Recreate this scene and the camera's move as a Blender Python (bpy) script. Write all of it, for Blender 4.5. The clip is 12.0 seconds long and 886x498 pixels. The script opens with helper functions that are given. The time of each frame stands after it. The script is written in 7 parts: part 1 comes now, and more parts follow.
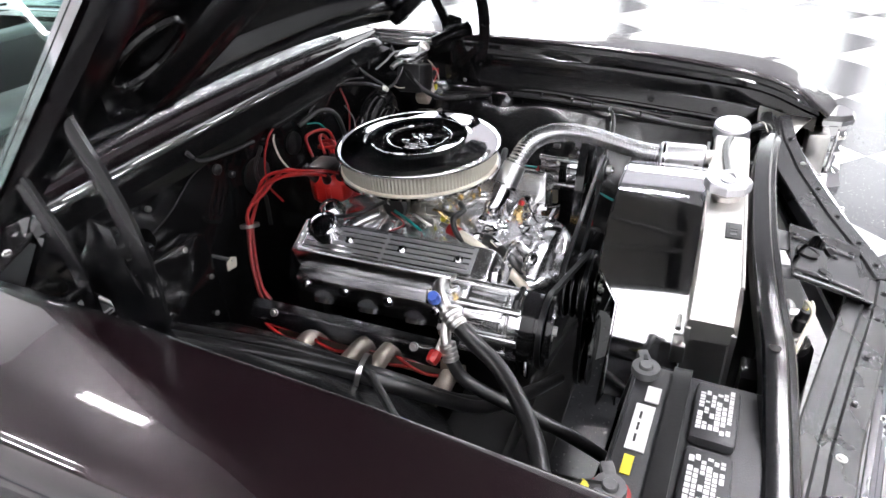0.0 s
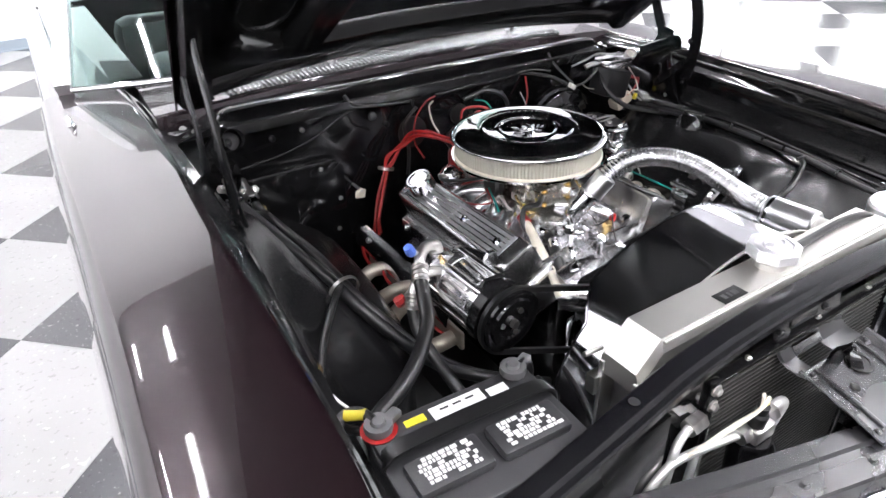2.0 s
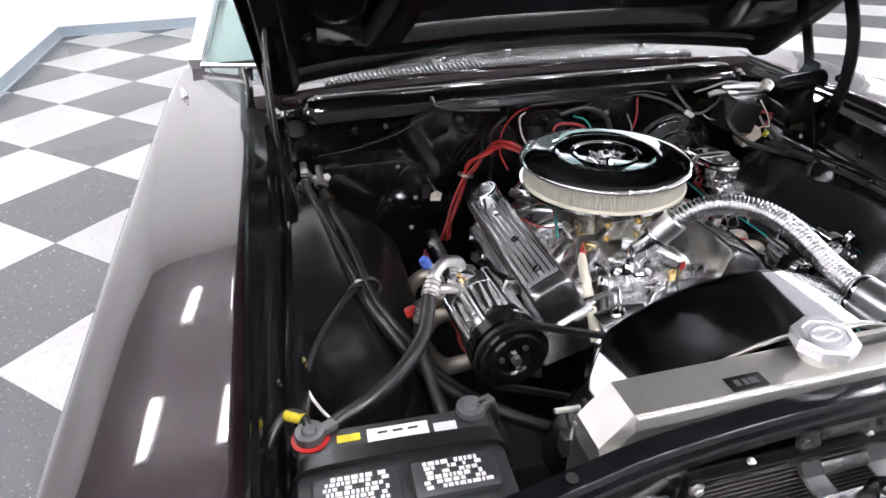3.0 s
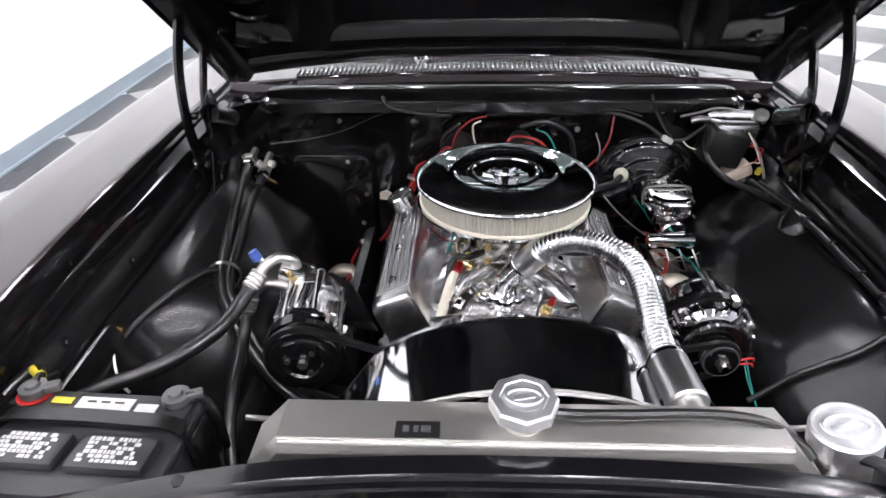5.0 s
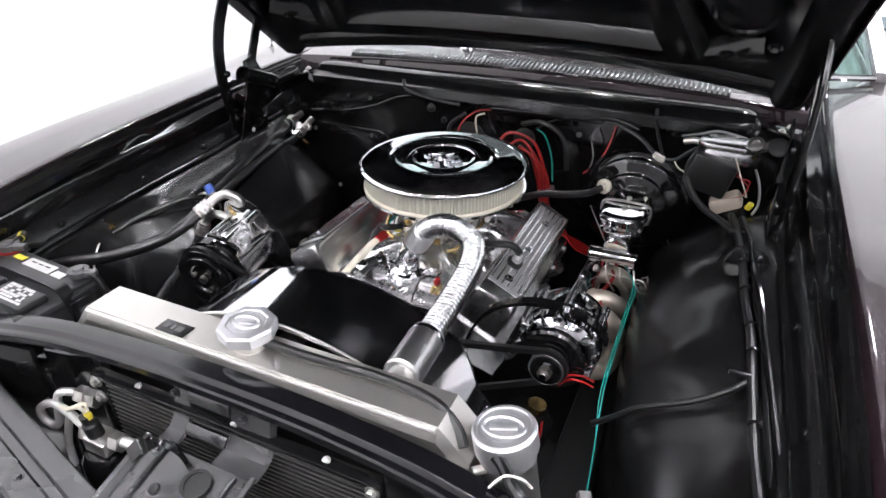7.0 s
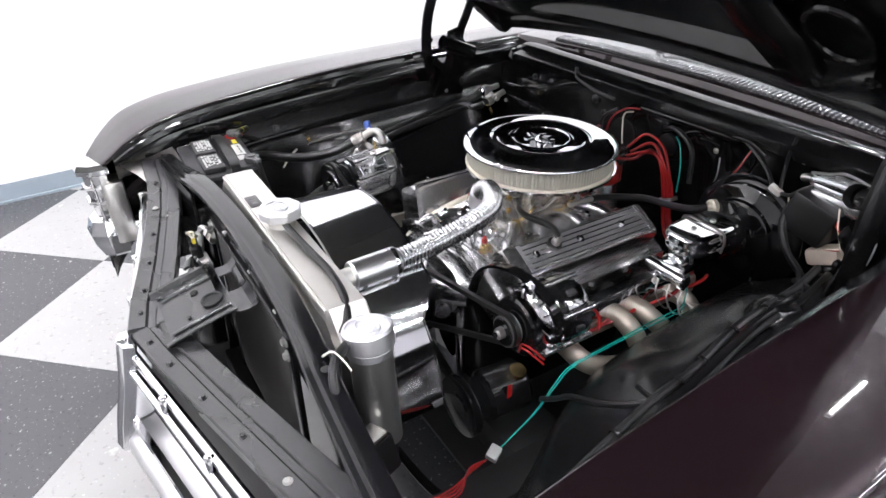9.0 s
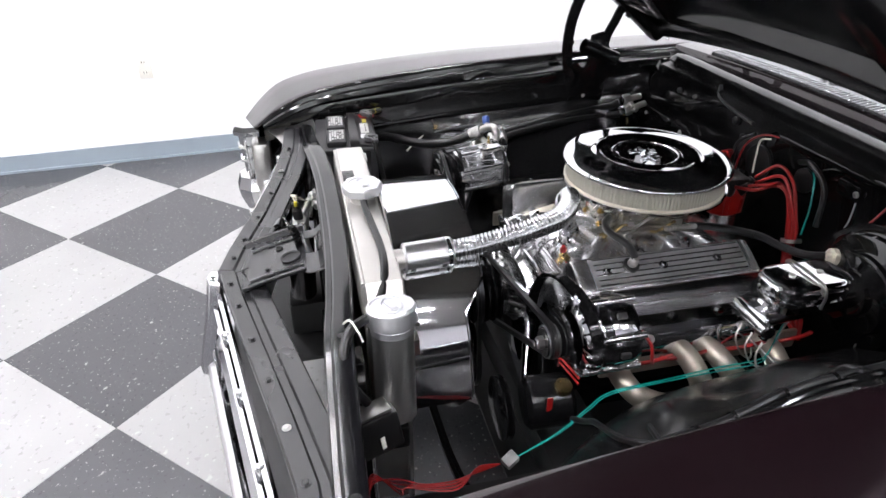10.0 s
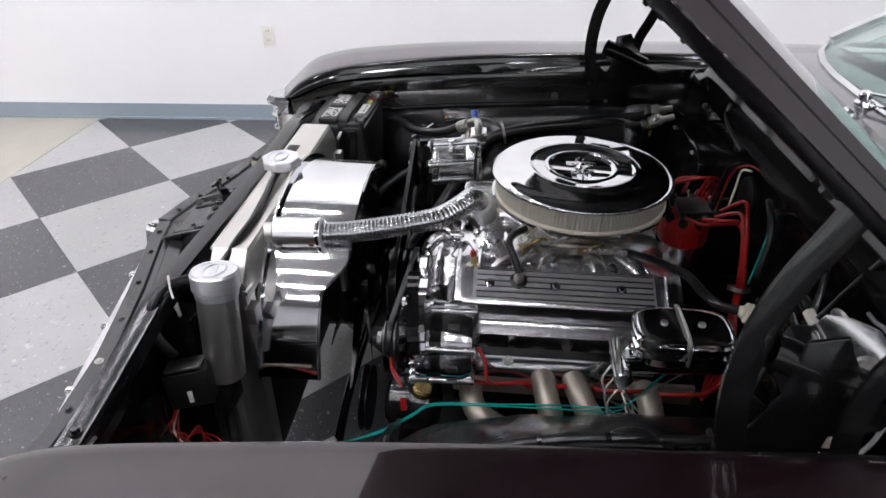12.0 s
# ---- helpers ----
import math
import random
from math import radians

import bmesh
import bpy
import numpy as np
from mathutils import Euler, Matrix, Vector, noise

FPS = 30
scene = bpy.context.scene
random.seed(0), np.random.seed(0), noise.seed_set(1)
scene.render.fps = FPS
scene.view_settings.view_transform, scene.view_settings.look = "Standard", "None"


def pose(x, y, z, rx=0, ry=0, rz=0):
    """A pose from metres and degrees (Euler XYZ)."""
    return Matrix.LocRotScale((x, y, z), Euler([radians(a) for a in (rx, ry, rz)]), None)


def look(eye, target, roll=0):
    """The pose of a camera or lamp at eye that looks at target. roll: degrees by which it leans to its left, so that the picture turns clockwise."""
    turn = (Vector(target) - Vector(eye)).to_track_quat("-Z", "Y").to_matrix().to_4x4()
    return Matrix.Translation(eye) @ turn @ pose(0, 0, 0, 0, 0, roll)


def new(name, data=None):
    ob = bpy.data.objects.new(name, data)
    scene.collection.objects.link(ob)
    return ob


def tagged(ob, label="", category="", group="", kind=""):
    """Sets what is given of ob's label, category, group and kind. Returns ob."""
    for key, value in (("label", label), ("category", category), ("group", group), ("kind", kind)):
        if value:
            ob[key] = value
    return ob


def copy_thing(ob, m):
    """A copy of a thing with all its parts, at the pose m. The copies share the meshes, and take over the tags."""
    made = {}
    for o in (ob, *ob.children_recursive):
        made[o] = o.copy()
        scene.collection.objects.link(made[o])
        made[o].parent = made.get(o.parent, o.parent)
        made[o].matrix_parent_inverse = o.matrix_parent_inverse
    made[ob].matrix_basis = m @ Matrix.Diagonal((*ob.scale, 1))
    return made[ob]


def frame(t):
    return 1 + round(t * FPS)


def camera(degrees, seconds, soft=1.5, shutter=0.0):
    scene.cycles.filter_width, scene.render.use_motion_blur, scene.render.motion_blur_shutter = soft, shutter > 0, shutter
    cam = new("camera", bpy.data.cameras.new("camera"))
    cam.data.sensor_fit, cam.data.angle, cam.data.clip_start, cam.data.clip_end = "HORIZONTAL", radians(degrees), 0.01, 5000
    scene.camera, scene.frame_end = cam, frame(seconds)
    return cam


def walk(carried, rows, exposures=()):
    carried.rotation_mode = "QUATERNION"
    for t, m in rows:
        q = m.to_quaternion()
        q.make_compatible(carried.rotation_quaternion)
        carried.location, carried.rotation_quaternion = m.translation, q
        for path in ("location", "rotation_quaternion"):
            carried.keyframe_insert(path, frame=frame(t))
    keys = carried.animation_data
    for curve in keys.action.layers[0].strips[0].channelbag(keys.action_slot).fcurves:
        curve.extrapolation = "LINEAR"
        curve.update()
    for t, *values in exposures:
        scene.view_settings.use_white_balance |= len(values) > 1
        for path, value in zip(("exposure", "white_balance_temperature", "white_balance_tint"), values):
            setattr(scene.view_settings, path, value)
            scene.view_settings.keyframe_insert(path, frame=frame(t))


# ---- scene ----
cam = camera(70.9, 12.0)
PATH = [
    (0, (-1.112, -0.587, 1.381), (0.392, 0.147, 0.286), -3.1),
    (0.5, (-1.085, -0.747, 1.372), (0.327, 0.168, 0.291), -2.9),
    (1, (-1.034, -0.894, 1.368), (0.241, 0.212, 0.296), -2.8),
    (1.5, (-0.957, -1.007, 1.374), (0.141, 0.277, 0.304), -2.8),
    (2, (-0.85, -1.075, 1.379), (-0.012, 0.399, 0.319), -2.4),
    (2.5, (-0.729, -1.115, 1.373), (-0.134, 0.485, 0.33), -1.8),
    (4.5, (-0.208, -1.123, 1.374), (-0.278, 0.58, 0.327), -1.7),
    (5, (-0.041, -1.145, 1.373), (-0.173, 0.555, 0.326), -1.9),
    (5.5, (0.119, -1.155, 1.371), (-0.122, 0.538, 0.333), -2.0),
    (6, (0.267, -1.151, 1.369), (-0.135, 0.513, 0.335), -1.9),
    (6.5, (0.419, -1.131, 1.364), (-0.147, 0.485, 0.331), -1.9),
    (7, (0.554, -1.101, 1.364), (-0.225, 0.426, 0.333), -1.8),
    (9, (1.068, -0.871, 1.378), (-0.423, -0.028, 0.345), -1.9),
    (9.5, (1.131, -0.772, 1.374), (-0.484, -0.186, 0.349), -1.7),
    (10, (1.16, -0.683, 1.373), (-0.527, -0.353, 0.351), -1.3),
    (10.5, (1.165, -0.583, 1.369), (-0.552, -0.501, 0.347), -0.9),
    (11, (1.159, -0.45, 1.365), (-0.55, -0.536, 0.331), -0.7),
    (11.5, (1.169, -0.297, 1.36), (-0.527, -0.467, 0.316), -0.6),
    (12, (1.178, -0.151, 1.363), (-0.518, -0.339, 0.321), -0.6),
]
EXPOSURES = [(0, 0.68), (1.0, 0.80), (2.0, 0.85), (2.5, 0.68), (4.5, 0.5), (7.0, 0.45), (9.0, 0.38), (10.5, 0.08), (12, -0.38)]
walk(cam, [(t, look(eye, target, roll)) for t, eye, target, roll in PATH], EXPOSURES)

# ---- light: a white showroom with rows of ceiling tubes ----
world = bpy.data.worlds.new("showroom_world")
scene.world = world
world.use_nodes = True
world.node_tree.nodes["Background"].inputs[0].default_value = (0.9, 0.95, 1.0, 1)
world.node_tree.nodes["Background"].inputs[1].default_value = 0.02
CEIL = 5.4
TUBE_POWER = 138.0
ROWS_X = (-1.65, -0.80, 1.30, 1.46, 2.60, 3.90, 5.20)

# ---- materials ----
def mat(name, color, rough=0.5, metal=0.0, var=0.15, scale=20.0, bump=0.0, bscale=200.0, coat=0.0, spec=0.5, rvar=0.1, tint=None):
    """A principled material with mottled colour, gloss variation and a fine relief."""
    m = bpy.data.materials.new(name)
    m.use_nodes = True
    nt = m.node_tree
    b = nt.nodes["Principled BSDF"]
    co = nt.nodes.new("ShaderNodeTexCoord")
    n1 = nt.nodes.new("ShaderNodeTexNoise")
    n1.inputs["Scale"].default_value, n1.inputs["Detail"].default_value = scale, 6
    nt.links.new(co.outputs["Object"], n1.inputs["Vector"])
    mix = nt.nodes.new("ShaderNodeMix")
    mix.data_type = "RGBA"
    c2 = tint if tint else [c * (1 - var) for c in color]
    c1 = [min(1, c * (1 + var)) for c in color]
    mix.inputs[6].default_value, mix.inputs[7].default_value = (*c1, 1), (*c2, 1)
    nt.links.new(n1.outputs["Fac"], mix.inputs[0])
    nt.links.new(mix.outputs[2], b.inputs["Base Color"])
    r = nt.nodes.new("ShaderNodeMapRange")
    r.inputs["To Min"].default_value, r.inputs["To Max"].default_value = max(0.01, rough * (1 - rvar * 2)), min(1, rough * (1 + rvar * 2) + 0.005)
    n2 = nt.nodes.new("ShaderNodeTexNoise")
    n2.inputs["Scale"].default_value, n2.inputs["Detail"].default_value = scale * 0.37, 8
    nt.links.new(co.outputs["Object"], n2.inputs["Vector"])
    nt.links.new(n2.outputs["Fac"], r.inputs["Value"])
    nt.links.new(r.outputs[0], b.inputs["Roughness"])
    b.inputs["Metallic"].default_value = metal
    b.inputs["Specular IOR Level"].default_value = spec
    if coat:
        b.inputs["Coat Weight"].default_value, b.inputs["Coat Roughness"].default_value = coat, 0.03
    if bump:
        n3 = nt.nodes.new("ShaderNodeTexNoise")
        n3.inputs["Scale"].default_value, n3.inputs["Detail"].default_value = bscale, 4
        nt.links.new(co.outputs["Object"], n3.inputs["Vector"])
        bp = nt.nodes.new("ShaderNodeBump")
        bp.inputs["Strength"].default_value, bp.inputs["Distance"].default_value = bump, 0.002
        nt.links.new(n3.outputs["Fac"], bp.inputs["Height"])
        nt.links.new(bp.outputs[0], b.inputs["Normal"])
    return m


def brushed(name, color, rough, stretch, metal=1.0):
    """Metal with a grain drawn out along one axis."""
    m = mat(name, color, rough, metal, 0.06, 8)
    nt = m.node_tree
    b = nt.nodes["Principled BSDF"]
    co, mp, n = nt.nodes.new("ShaderNodeTexCoord"), nt.nodes.new("ShaderNodeMapping"), nt.nodes.new("ShaderNodeTexNoise")
    mp.inputs["Scale"].default_value = stretch
    n.inputs["Scale"].default_value, n.inputs["Detail"].default_value = 1.0, 3
    bp = nt.nodes.new("ShaderNodeBump")
    bp.inputs["Strength"].default_value, bp.inputs["Distance"].default_value = 0.12, 0.0008
    nt.links.new(co.outputs["Object"], mp.inputs[0])
    nt.links.new(mp.outputs[0], n.inputs["Vector"])
    nt.links.new(n.outputs["Fac"], bp.inputs["Height"])
    nt.links.new(bp.outputs[0], b.inputs["Normal"])
    return m


def emitter(name, color, strength):
    m = bpy.data.materials.new(name)
    m.use_nodes = True
    b = m.node_tree.nodes["Principled BSDF"]
    b.inputs["Emission Color"].default_value, b.inputs["Emission Strength"].default_value = (*color, 1), strength
    return m


def speckled(name, base, dark, light, fine):
    """Vinyl composition tile: marbled flecks of two tones over the base, with a waxed gloss."""
    m = mat(name, base, 0.22, 0, 0.1, 3.0, spec=0.5, rvar=0.3)
    nt = m.node_tree
    b = nt.nodes["Principled BSDF"]
    old = b.inputs["Base Color"].links[0].from_socket
    co = nt.nodes.new("ShaderNodeNewGeometry")
    for sc, lim, col in ((fine, 0.69, light), (fine * 0.8, 0.66, dark), (fine * 0.4, 0.72, light)):
        n = nt.nodes.new("ShaderNodeTexNoise")
        n.inputs["Scale"].default_value, n.inputs["Detail"].default_value = sc, 2
        mp = nt.nodes.new("ShaderNodeMapping")
        mp.inputs["Location"].default_value = (sc, lim * 9, 0)
        nt.links.new(co.outputs["Position"], mp.inputs[0])
        nt.links.new(mp.outputs[0], n.inputs["Vector"])
        ra = nt.nodes.new("ShaderNodeValToRGB")
        ra.color_ramp.elements[0].position, ra.color_ramp.elements[1].position = lim - 0.03, lim + 0.02
        nt.links.new(n.outputs["Fac"], ra.inputs[0])
        mx = nt.nodes.new("ShaderNodeMix")
        mx.data_type = "RGBA"
        mx.inputs[7].default_value = (*col, 1)
        nt.links.new(ra.outputs[0], mx.inputs[0])
        nt.links.new(old, mx.inputs[6])
        old = mx.outputs[2]
    ob = nt.nodes.new("ShaderNodeObjectInfo")
    hs = nt.nodes.new("ShaderNodeHueSaturation")
    mr = nt.nodes.new("ShaderNodeMapRange")
    mr.inputs["To Min"].default_value, mr.inputs["To Max"].default_value = 0.92, 1.08
    nt.links.new(ob.outputs["Random"], mr.inputs["Value"])
    nt.links.new(mr.outputs[0], hs.inputs["Value"])
    nt.links.new(old, hs.inputs["Color"])
    nt.links.new(hs.outputs[0], b.inputs["Base Color"])
    return m


PAINT = mat("plum_black_paint", (0.0092, 0.0041, 0.0058), 0.26, 0.5, 0.12, 60, coat=1.0, spec=0.3, rvar=0.04, tint=(0.0084, 0.0036, 0.0052))
BLACK = mat("gloss_black_enamel", (0.0048, 0.0048, 0.0051), 0.10, 0, 0.25, 12, 0.03, 40, spec=0.5)
SATIN = mat("satin_black_paint", (0.0056, 0.0056, 0.0060), 0.17, 0, 0.2, 10, 0.04, 60, spec=0.4)
FINM = mat("dusty_black_fins", (0.022, 0.021, 0.020), 0.45, 0.2, 0.5, 90, 0.2, 300)
GREYSAT = mat("semi_gloss_charcoal_paint", (0.020, 0.020, 0.0215), 0.27, 0, 0.2, 10, spec=0.8)
FLAT = mat("worn_black_chassis", (0.009, 0.009, 0.0095), 0.55, 0, 0.3, 14, 0.2, 120)
RUBBER = mat("black_rubber", (0.0075, 0.0075, 0.0078), 0.30, 0, 0.15, 40, 0.1, 300, spec=0.5)
PLASTIC = mat("black_plastic", (0.0075, 0.0075, 0.008), 0.32, 0, 0.12, 50, 0.15, 500, spec=0.5)
CHROME = mat("chrome", (0.78, 0.78, 0.79), 0.045, 1, 0.03, 10, rvar=0.2)
POLISHED = mat("polished_aluminium", (0.78, 0.78, 0.80), 0.11, 1, 0.05, 15, 0.03, 60)
CAST = mat("polished_cast_aluminium", (0.78, 0.78, 0.79), 0.24, 1, 0.15, 25, 0.25, 70)
ALLOY = brushed("brushed_aluminium", (0.67, 0.655, 0.625), 0.44, (4, 300, 300))
COVER = brushed("buffed_aluminium", (0.88, 0.88, 0.89), 0.24, (300, 6, 300))
SLEEVE = mat("satin_chrome", (0.74, 0.74, 0.75), 0.30, 1, 0.03, 20)
HOSEM = mat("ribbed_stainless", (0.60, 0.60, 0.61), 0.25, 1, 0.03, 20)
RECESS = mat("dull_cast_aluminium", (0.52, 0.52, 0.53), 0.46, 1, 0.12, 30, 0.15, 200)
BARM = mat("semi_gloss_black_bar", (0.0045, 0.0045, 0.0055), 0.16, 0, 0.2, 8, spec=0.55)
APRON = mat("wavy_satin_black_steel", (0.0060, 0.0060, 0.0064), 0.23, 0, 0.2, 10, 0.05, 6, spec=0.45)
GLOSSB = mat("deep_gloss_black", (0.0035, 0.0035, 0.0038), 0.05, 0, 0.2, 8, coat=0.5)
BATT = mat("dusty_battery_plastic", (0.024, 0.024, 0.026), 0.40, 0, 0.25, 25, 0.15, 400)
MIRROR = mat("polished_sheet_aluminium", (0.76, 0.76, 0.78), 0.07, 1, 0.04, 12, 0.02, 14, rvar=0.3)
TANWHITE = mat("aged_washer_plastic", (0.42, 0.36, 0.30), 0.4, 0, 0.2, 30)
GREYP = mat("grey_plastic", (0.20, 0.20, 0.20), 0.4, 0, 0.1, 30)
CAPM = mat("polished_billet_cap", (0.90, 0.90, 0.93), 0.44, 1, 0.06, 60, 0.30, 140)
ALLOY_V = brushed("spun_aluminium", (0.82, 0.81, 0.80), 0.34, (300, 300, 4))
SILVER = mat("satin_anodised_silver", (0.72, 0.72, 0.74), 0.34, 0.9, 0.04, 20)
STEEL = mat("zinc_steel", (0.55, 0.54, 0.52), 0.3, 1, 0.2, 40)
GOLD = mat("silver_carburettor_casting", (0.74, 0.72, 0.67), 0.22, 1, 0.2, 30, 0.25, 70)
HEADER = mat("heat_tinted_header_tube", (0.44, 0.41, 0.36), 0.42, 0.8, 0.2, 14, 0.1, 80, tint=(0.30, 0.26, 0.21))
RED = mat("red_silicone", (0.27, 0.009, 0.009), 0.35, 0, 0.1, 30)
REDCAP = mat("red_distributor_plastic", (0.48, 0.015, 0.012), 0.3, 0, 0.1, 30)
TEAL = mat("teal_wire", (0.0, 0.22, 0.19), 0.4, 0, 0.1, 30)
BLUE = mat("blue_plastic_cap", (0.06, 0.12, 0.42), 0.4, 0, 0.1, 30)
YELLOW = mat("yellow_plastic", (0.50, 0.42, 0.03), 0.4, 0, 0.1, 30)
WHITE = mat("off_white_plastic", (0.72, 0.70, 0.64), 0.4, 0, 0.08, 30)
CREAM = mat("cream_hose", (0.62, 0.58, 0.48), 0.45, 0, 0.12, 60)
PAPER = mat("pleated_paper", (0.40, 0.385, 0.325), 0.8, 0, 0.08, 60)
LEAD = mat("dull_lead", (0.13, 0.13, 0.133), 0.5, 0.6, 0.3, 40, 0.2, 200)
PIPEM = mat("dull_aluminium_pipe", (0.72, 0.72, 0.70), 0.42, 0.8, 0.1, 30)
SLATM = mat("glossy_grey_slat", (0.42, 0.42, 0.43), 0.16, 0.85, 0.2, 40, coat=0.5)
BRASS = mat("brass", (0.70, 0.52, 0.24), 0.25, 1, 0.15, 40)
LABEL = mat("white_label", (0.55, 0.55, 0.54), 0.4, 0, 0.25, 60)
WALLP = mat("white_wall_paint", (0.80, 0.80, 0.80), 0.6, 0, 0.02, 1.2, 0.08, 150)
# Grey for walls out of view, to darken what the car mirrors.
WALLG = mat("grey_wall_paint", (0.22, 0.22, 0.23), 0.6, 0, 0.04, 1.2, 0.08, 150)
BASEB = mat("blue_grey_vinyl_base", (0.27, 0.32, 0.36), 0.4, 0, 0.08, 6)
CEILP = mat("ceiling_paint", (0.10, 0.10, 0.10), 0.8, 0, 0.05, 2)
CONC = mat("sealed_concrete", (0.38, 0.36, 0.31), 0.3, 0, 0.25, 3, 0.05, 60)
TILE_L = speckled("light_grey_vinyl_tile", (0.36, 0.36, 0.355), (0.29, 0.29, 0.285), (0.46, 0.46, 0.45), 55)
TILE_D = speckled("charcoal_vinyl_tile", (0.068, 0.069, 0.074), (0.045, 0.045, 0.05), (0.28, 0.28, 0.27), 90)
GLASS = bpy.data.materials.new("tinted_glass")
GLASS.use_nodes = True
gb = GLASS.node_tree.nodes["Principled BSDF"]
gb.inputs["Base Color"].default_value = (0.62, 0.80, 0.76, 1)
gb.inputs["Roughness"].default_value, gb.inputs["Transmission Weight"].default_value, gb.inputs["IOR"].default_value = 0.01, 1.0, 1.45
DAY = emitter("daylight_outside", (0.93, 0.97, 1.0), 2.4)
TUBE = emitter("tube_glow", (1.0, 0.98, 1.035), TUBE_POWER)

# ---- mesh helpers ----
HOME = {}
SPACE = Matrix()  # set to CAR below, so that the car can stand on its own axes
CAR = pose(-0.0119, -0.0154, -0.0216, -1.110, 0.810, 1.276) @ Matrix.Scale(0.96735, 4)


def thing(name, loc, label, category, group="", kind=""):
    ob = new(name)
    ob.empty_display_size = 0.05
    loc = SPACE @ Vector(loc)
    ob.location = loc
    HOME[ob] = Vector(loc)
    return tagged(ob, label, category, group, kind)


def part(name, bm, material, parent=None, label="", smooth=35):
    """Links a bmesh, built in world metres, as one mesh object under a thing or a part."""
    me = bpy.data.meshes.new(name)
    if SPACE is CAR:
        bmesh.ops.transform(bm, matrix=CAR, verts=bm.verts)
        bm.normal_update()
    xs = [v.co for v in bm.verts]
    lo = Vector([min(c[i] for c in xs) for i in range(3)])
    hi = Vector([max(c[i] for c in xs) for i in range(3)])
    c = (lo + hi) / 2
    bmesh.ops.translate(bm, verts=bm.verts, vec=-c)
    if smooth:
        for f in bm.faces:
            f.smooth = True
        lim = radians(smooth)
        for e in bm.edges:
            if len(e.link_faces) == 2 and e.link_faces[0].normal.angle(e.link_faces[1].normal, 0) > lim:
                e.smooth = False
    bm.to_mesh(me)
    bm.free()
    ob = new(name, me)
    for m in material if isinstance(material, (list, tuple)) else [material]:
        me.materials.append(m)
    base = Vector((0, 0, 0))
    if parent:
        ob.parent, base = parent, HOME[parent]
    ob.location = c - base
    HOME[ob] = c
    if label:
        ob["label"] = label
    return ob


def solo(name, bm, material, label, category="", group="", kind="", smooth=35):
    return tagged(part(name, bm, material, None, "", smooth), label, category, group, kind)


def box(cx, cy, cz, sx, sy, sz, bev=0.0, m=None, seg=2, bm=None):
    """A bevelled box; m turns it about its centre."""
    own = bmesh.new()
    bmesh.ops.create_cube(own, size=1)
    for v in own.verts:
        v.co = Vector((v.co.x * sx, v.co.y * sy, v.co.z * sz))
    if bev:
        bmesh.ops.bevel(own, geom=own.edges[:], offset=bev, segments=seg, affect="EDGES", profile=0.5)
    mm = Matrix.Translation((cx, cy, cz)) @ (m if m else Matrix())
    bmesh.ops.transform(own, matrix=mm, verts=own.verts)
    return join(bm, own)


def join(bm, own):
    if bm is None:
        own.normal_update()
        return own
    base = {}
    for v in own.verts:
        base[v] = bm.verts.new(v.co)
    for f in own.faces:
        try:
            g = bm.faces.new([base[v] for v in f.verts])
            g.material_index = f.material_index
        except ValueError:
            pass
    own.free()
    bm.normal_update()
    return bm


def axis_to(direction):
    return Vector(direction).to_track_quat("Z", "Y").to_matrix().to_4x4()


def lathe(profile, at, direction=(0, 0, 1), seg=32, bm=None, cap=True):
    """Turns (radius, height) pairs about an axis that starts at a place."""
    own = bmesh.new()
    rings = []
    m = Matrix.Translation(at) @ axis_to(direction)
    for r, h in profile:
        if r < 1e-5:
            rings.append([own.verts.new(m @ Vector((0, 0, h)))])
        else:
            rings.append([own.verts.new(m @ Vector((r * math.cos(2 * math.pi * i / seg), r * math.sin(2 * math.pi * i / seg), h))) for i in range(seg)])
    for a, b in zip(rings, rings[1:]):
        for i in range(seg):
            j = (i + 1) % seg
            if len(a) == 1 and len(b) == 1:
                continue
            if len(a) == 1:
                own.faces.new((a[0], b[i], b[j]))
            elif len(b) == 1:
                own.faces.new((a[i], a[j], b[0]))
            else:
                own.faces.new((a[i], a[j], b[j], b[i]))
    if cap:
        for r in (rings[0], rings[-1]):
            if len(r) > 2:
                own.faces.new(r)
    bmesh.ops.recalc_face_normals(own, faces=own.faces[:])
    return join(bm, own)


def rod(a, b, r, seg=16, bev=0.0, bm=None, r2=None):
    a, b = Vector(a), Vector(b)
    d = (b - a).length
    r2 = r if r2 is None else r2
    prof = [(r - bev, 0), (r, bev), (r2, d - bev), (r2 - bev, d)] if bev else [(r, 0), (r2, d)]
    return lathe(prof, a, b - a, seg, bm)


def spline(pts, n=8):
    """A smooth line through the points."""
    p = [Vector(q) for q in pts]
    if len(p) < 3:
        return p
    p = [2 * p[0] - p[1]] + p + [2 * p[-1] - p[-2]]
    out = []
    for i in range(1, len(p) - 2):
        a, b, c, d = p[i - 1:i + 3]
        for k in range(n):
            t = k / n
            out.append(0.5 * ((2 * b) + (c - a) * t + (2 * a - 5 * b + 4 * c - d) * t * t + (3 * b - a - 3 * c + d) * t ** 3))
    out.append(p[-2])
    return out


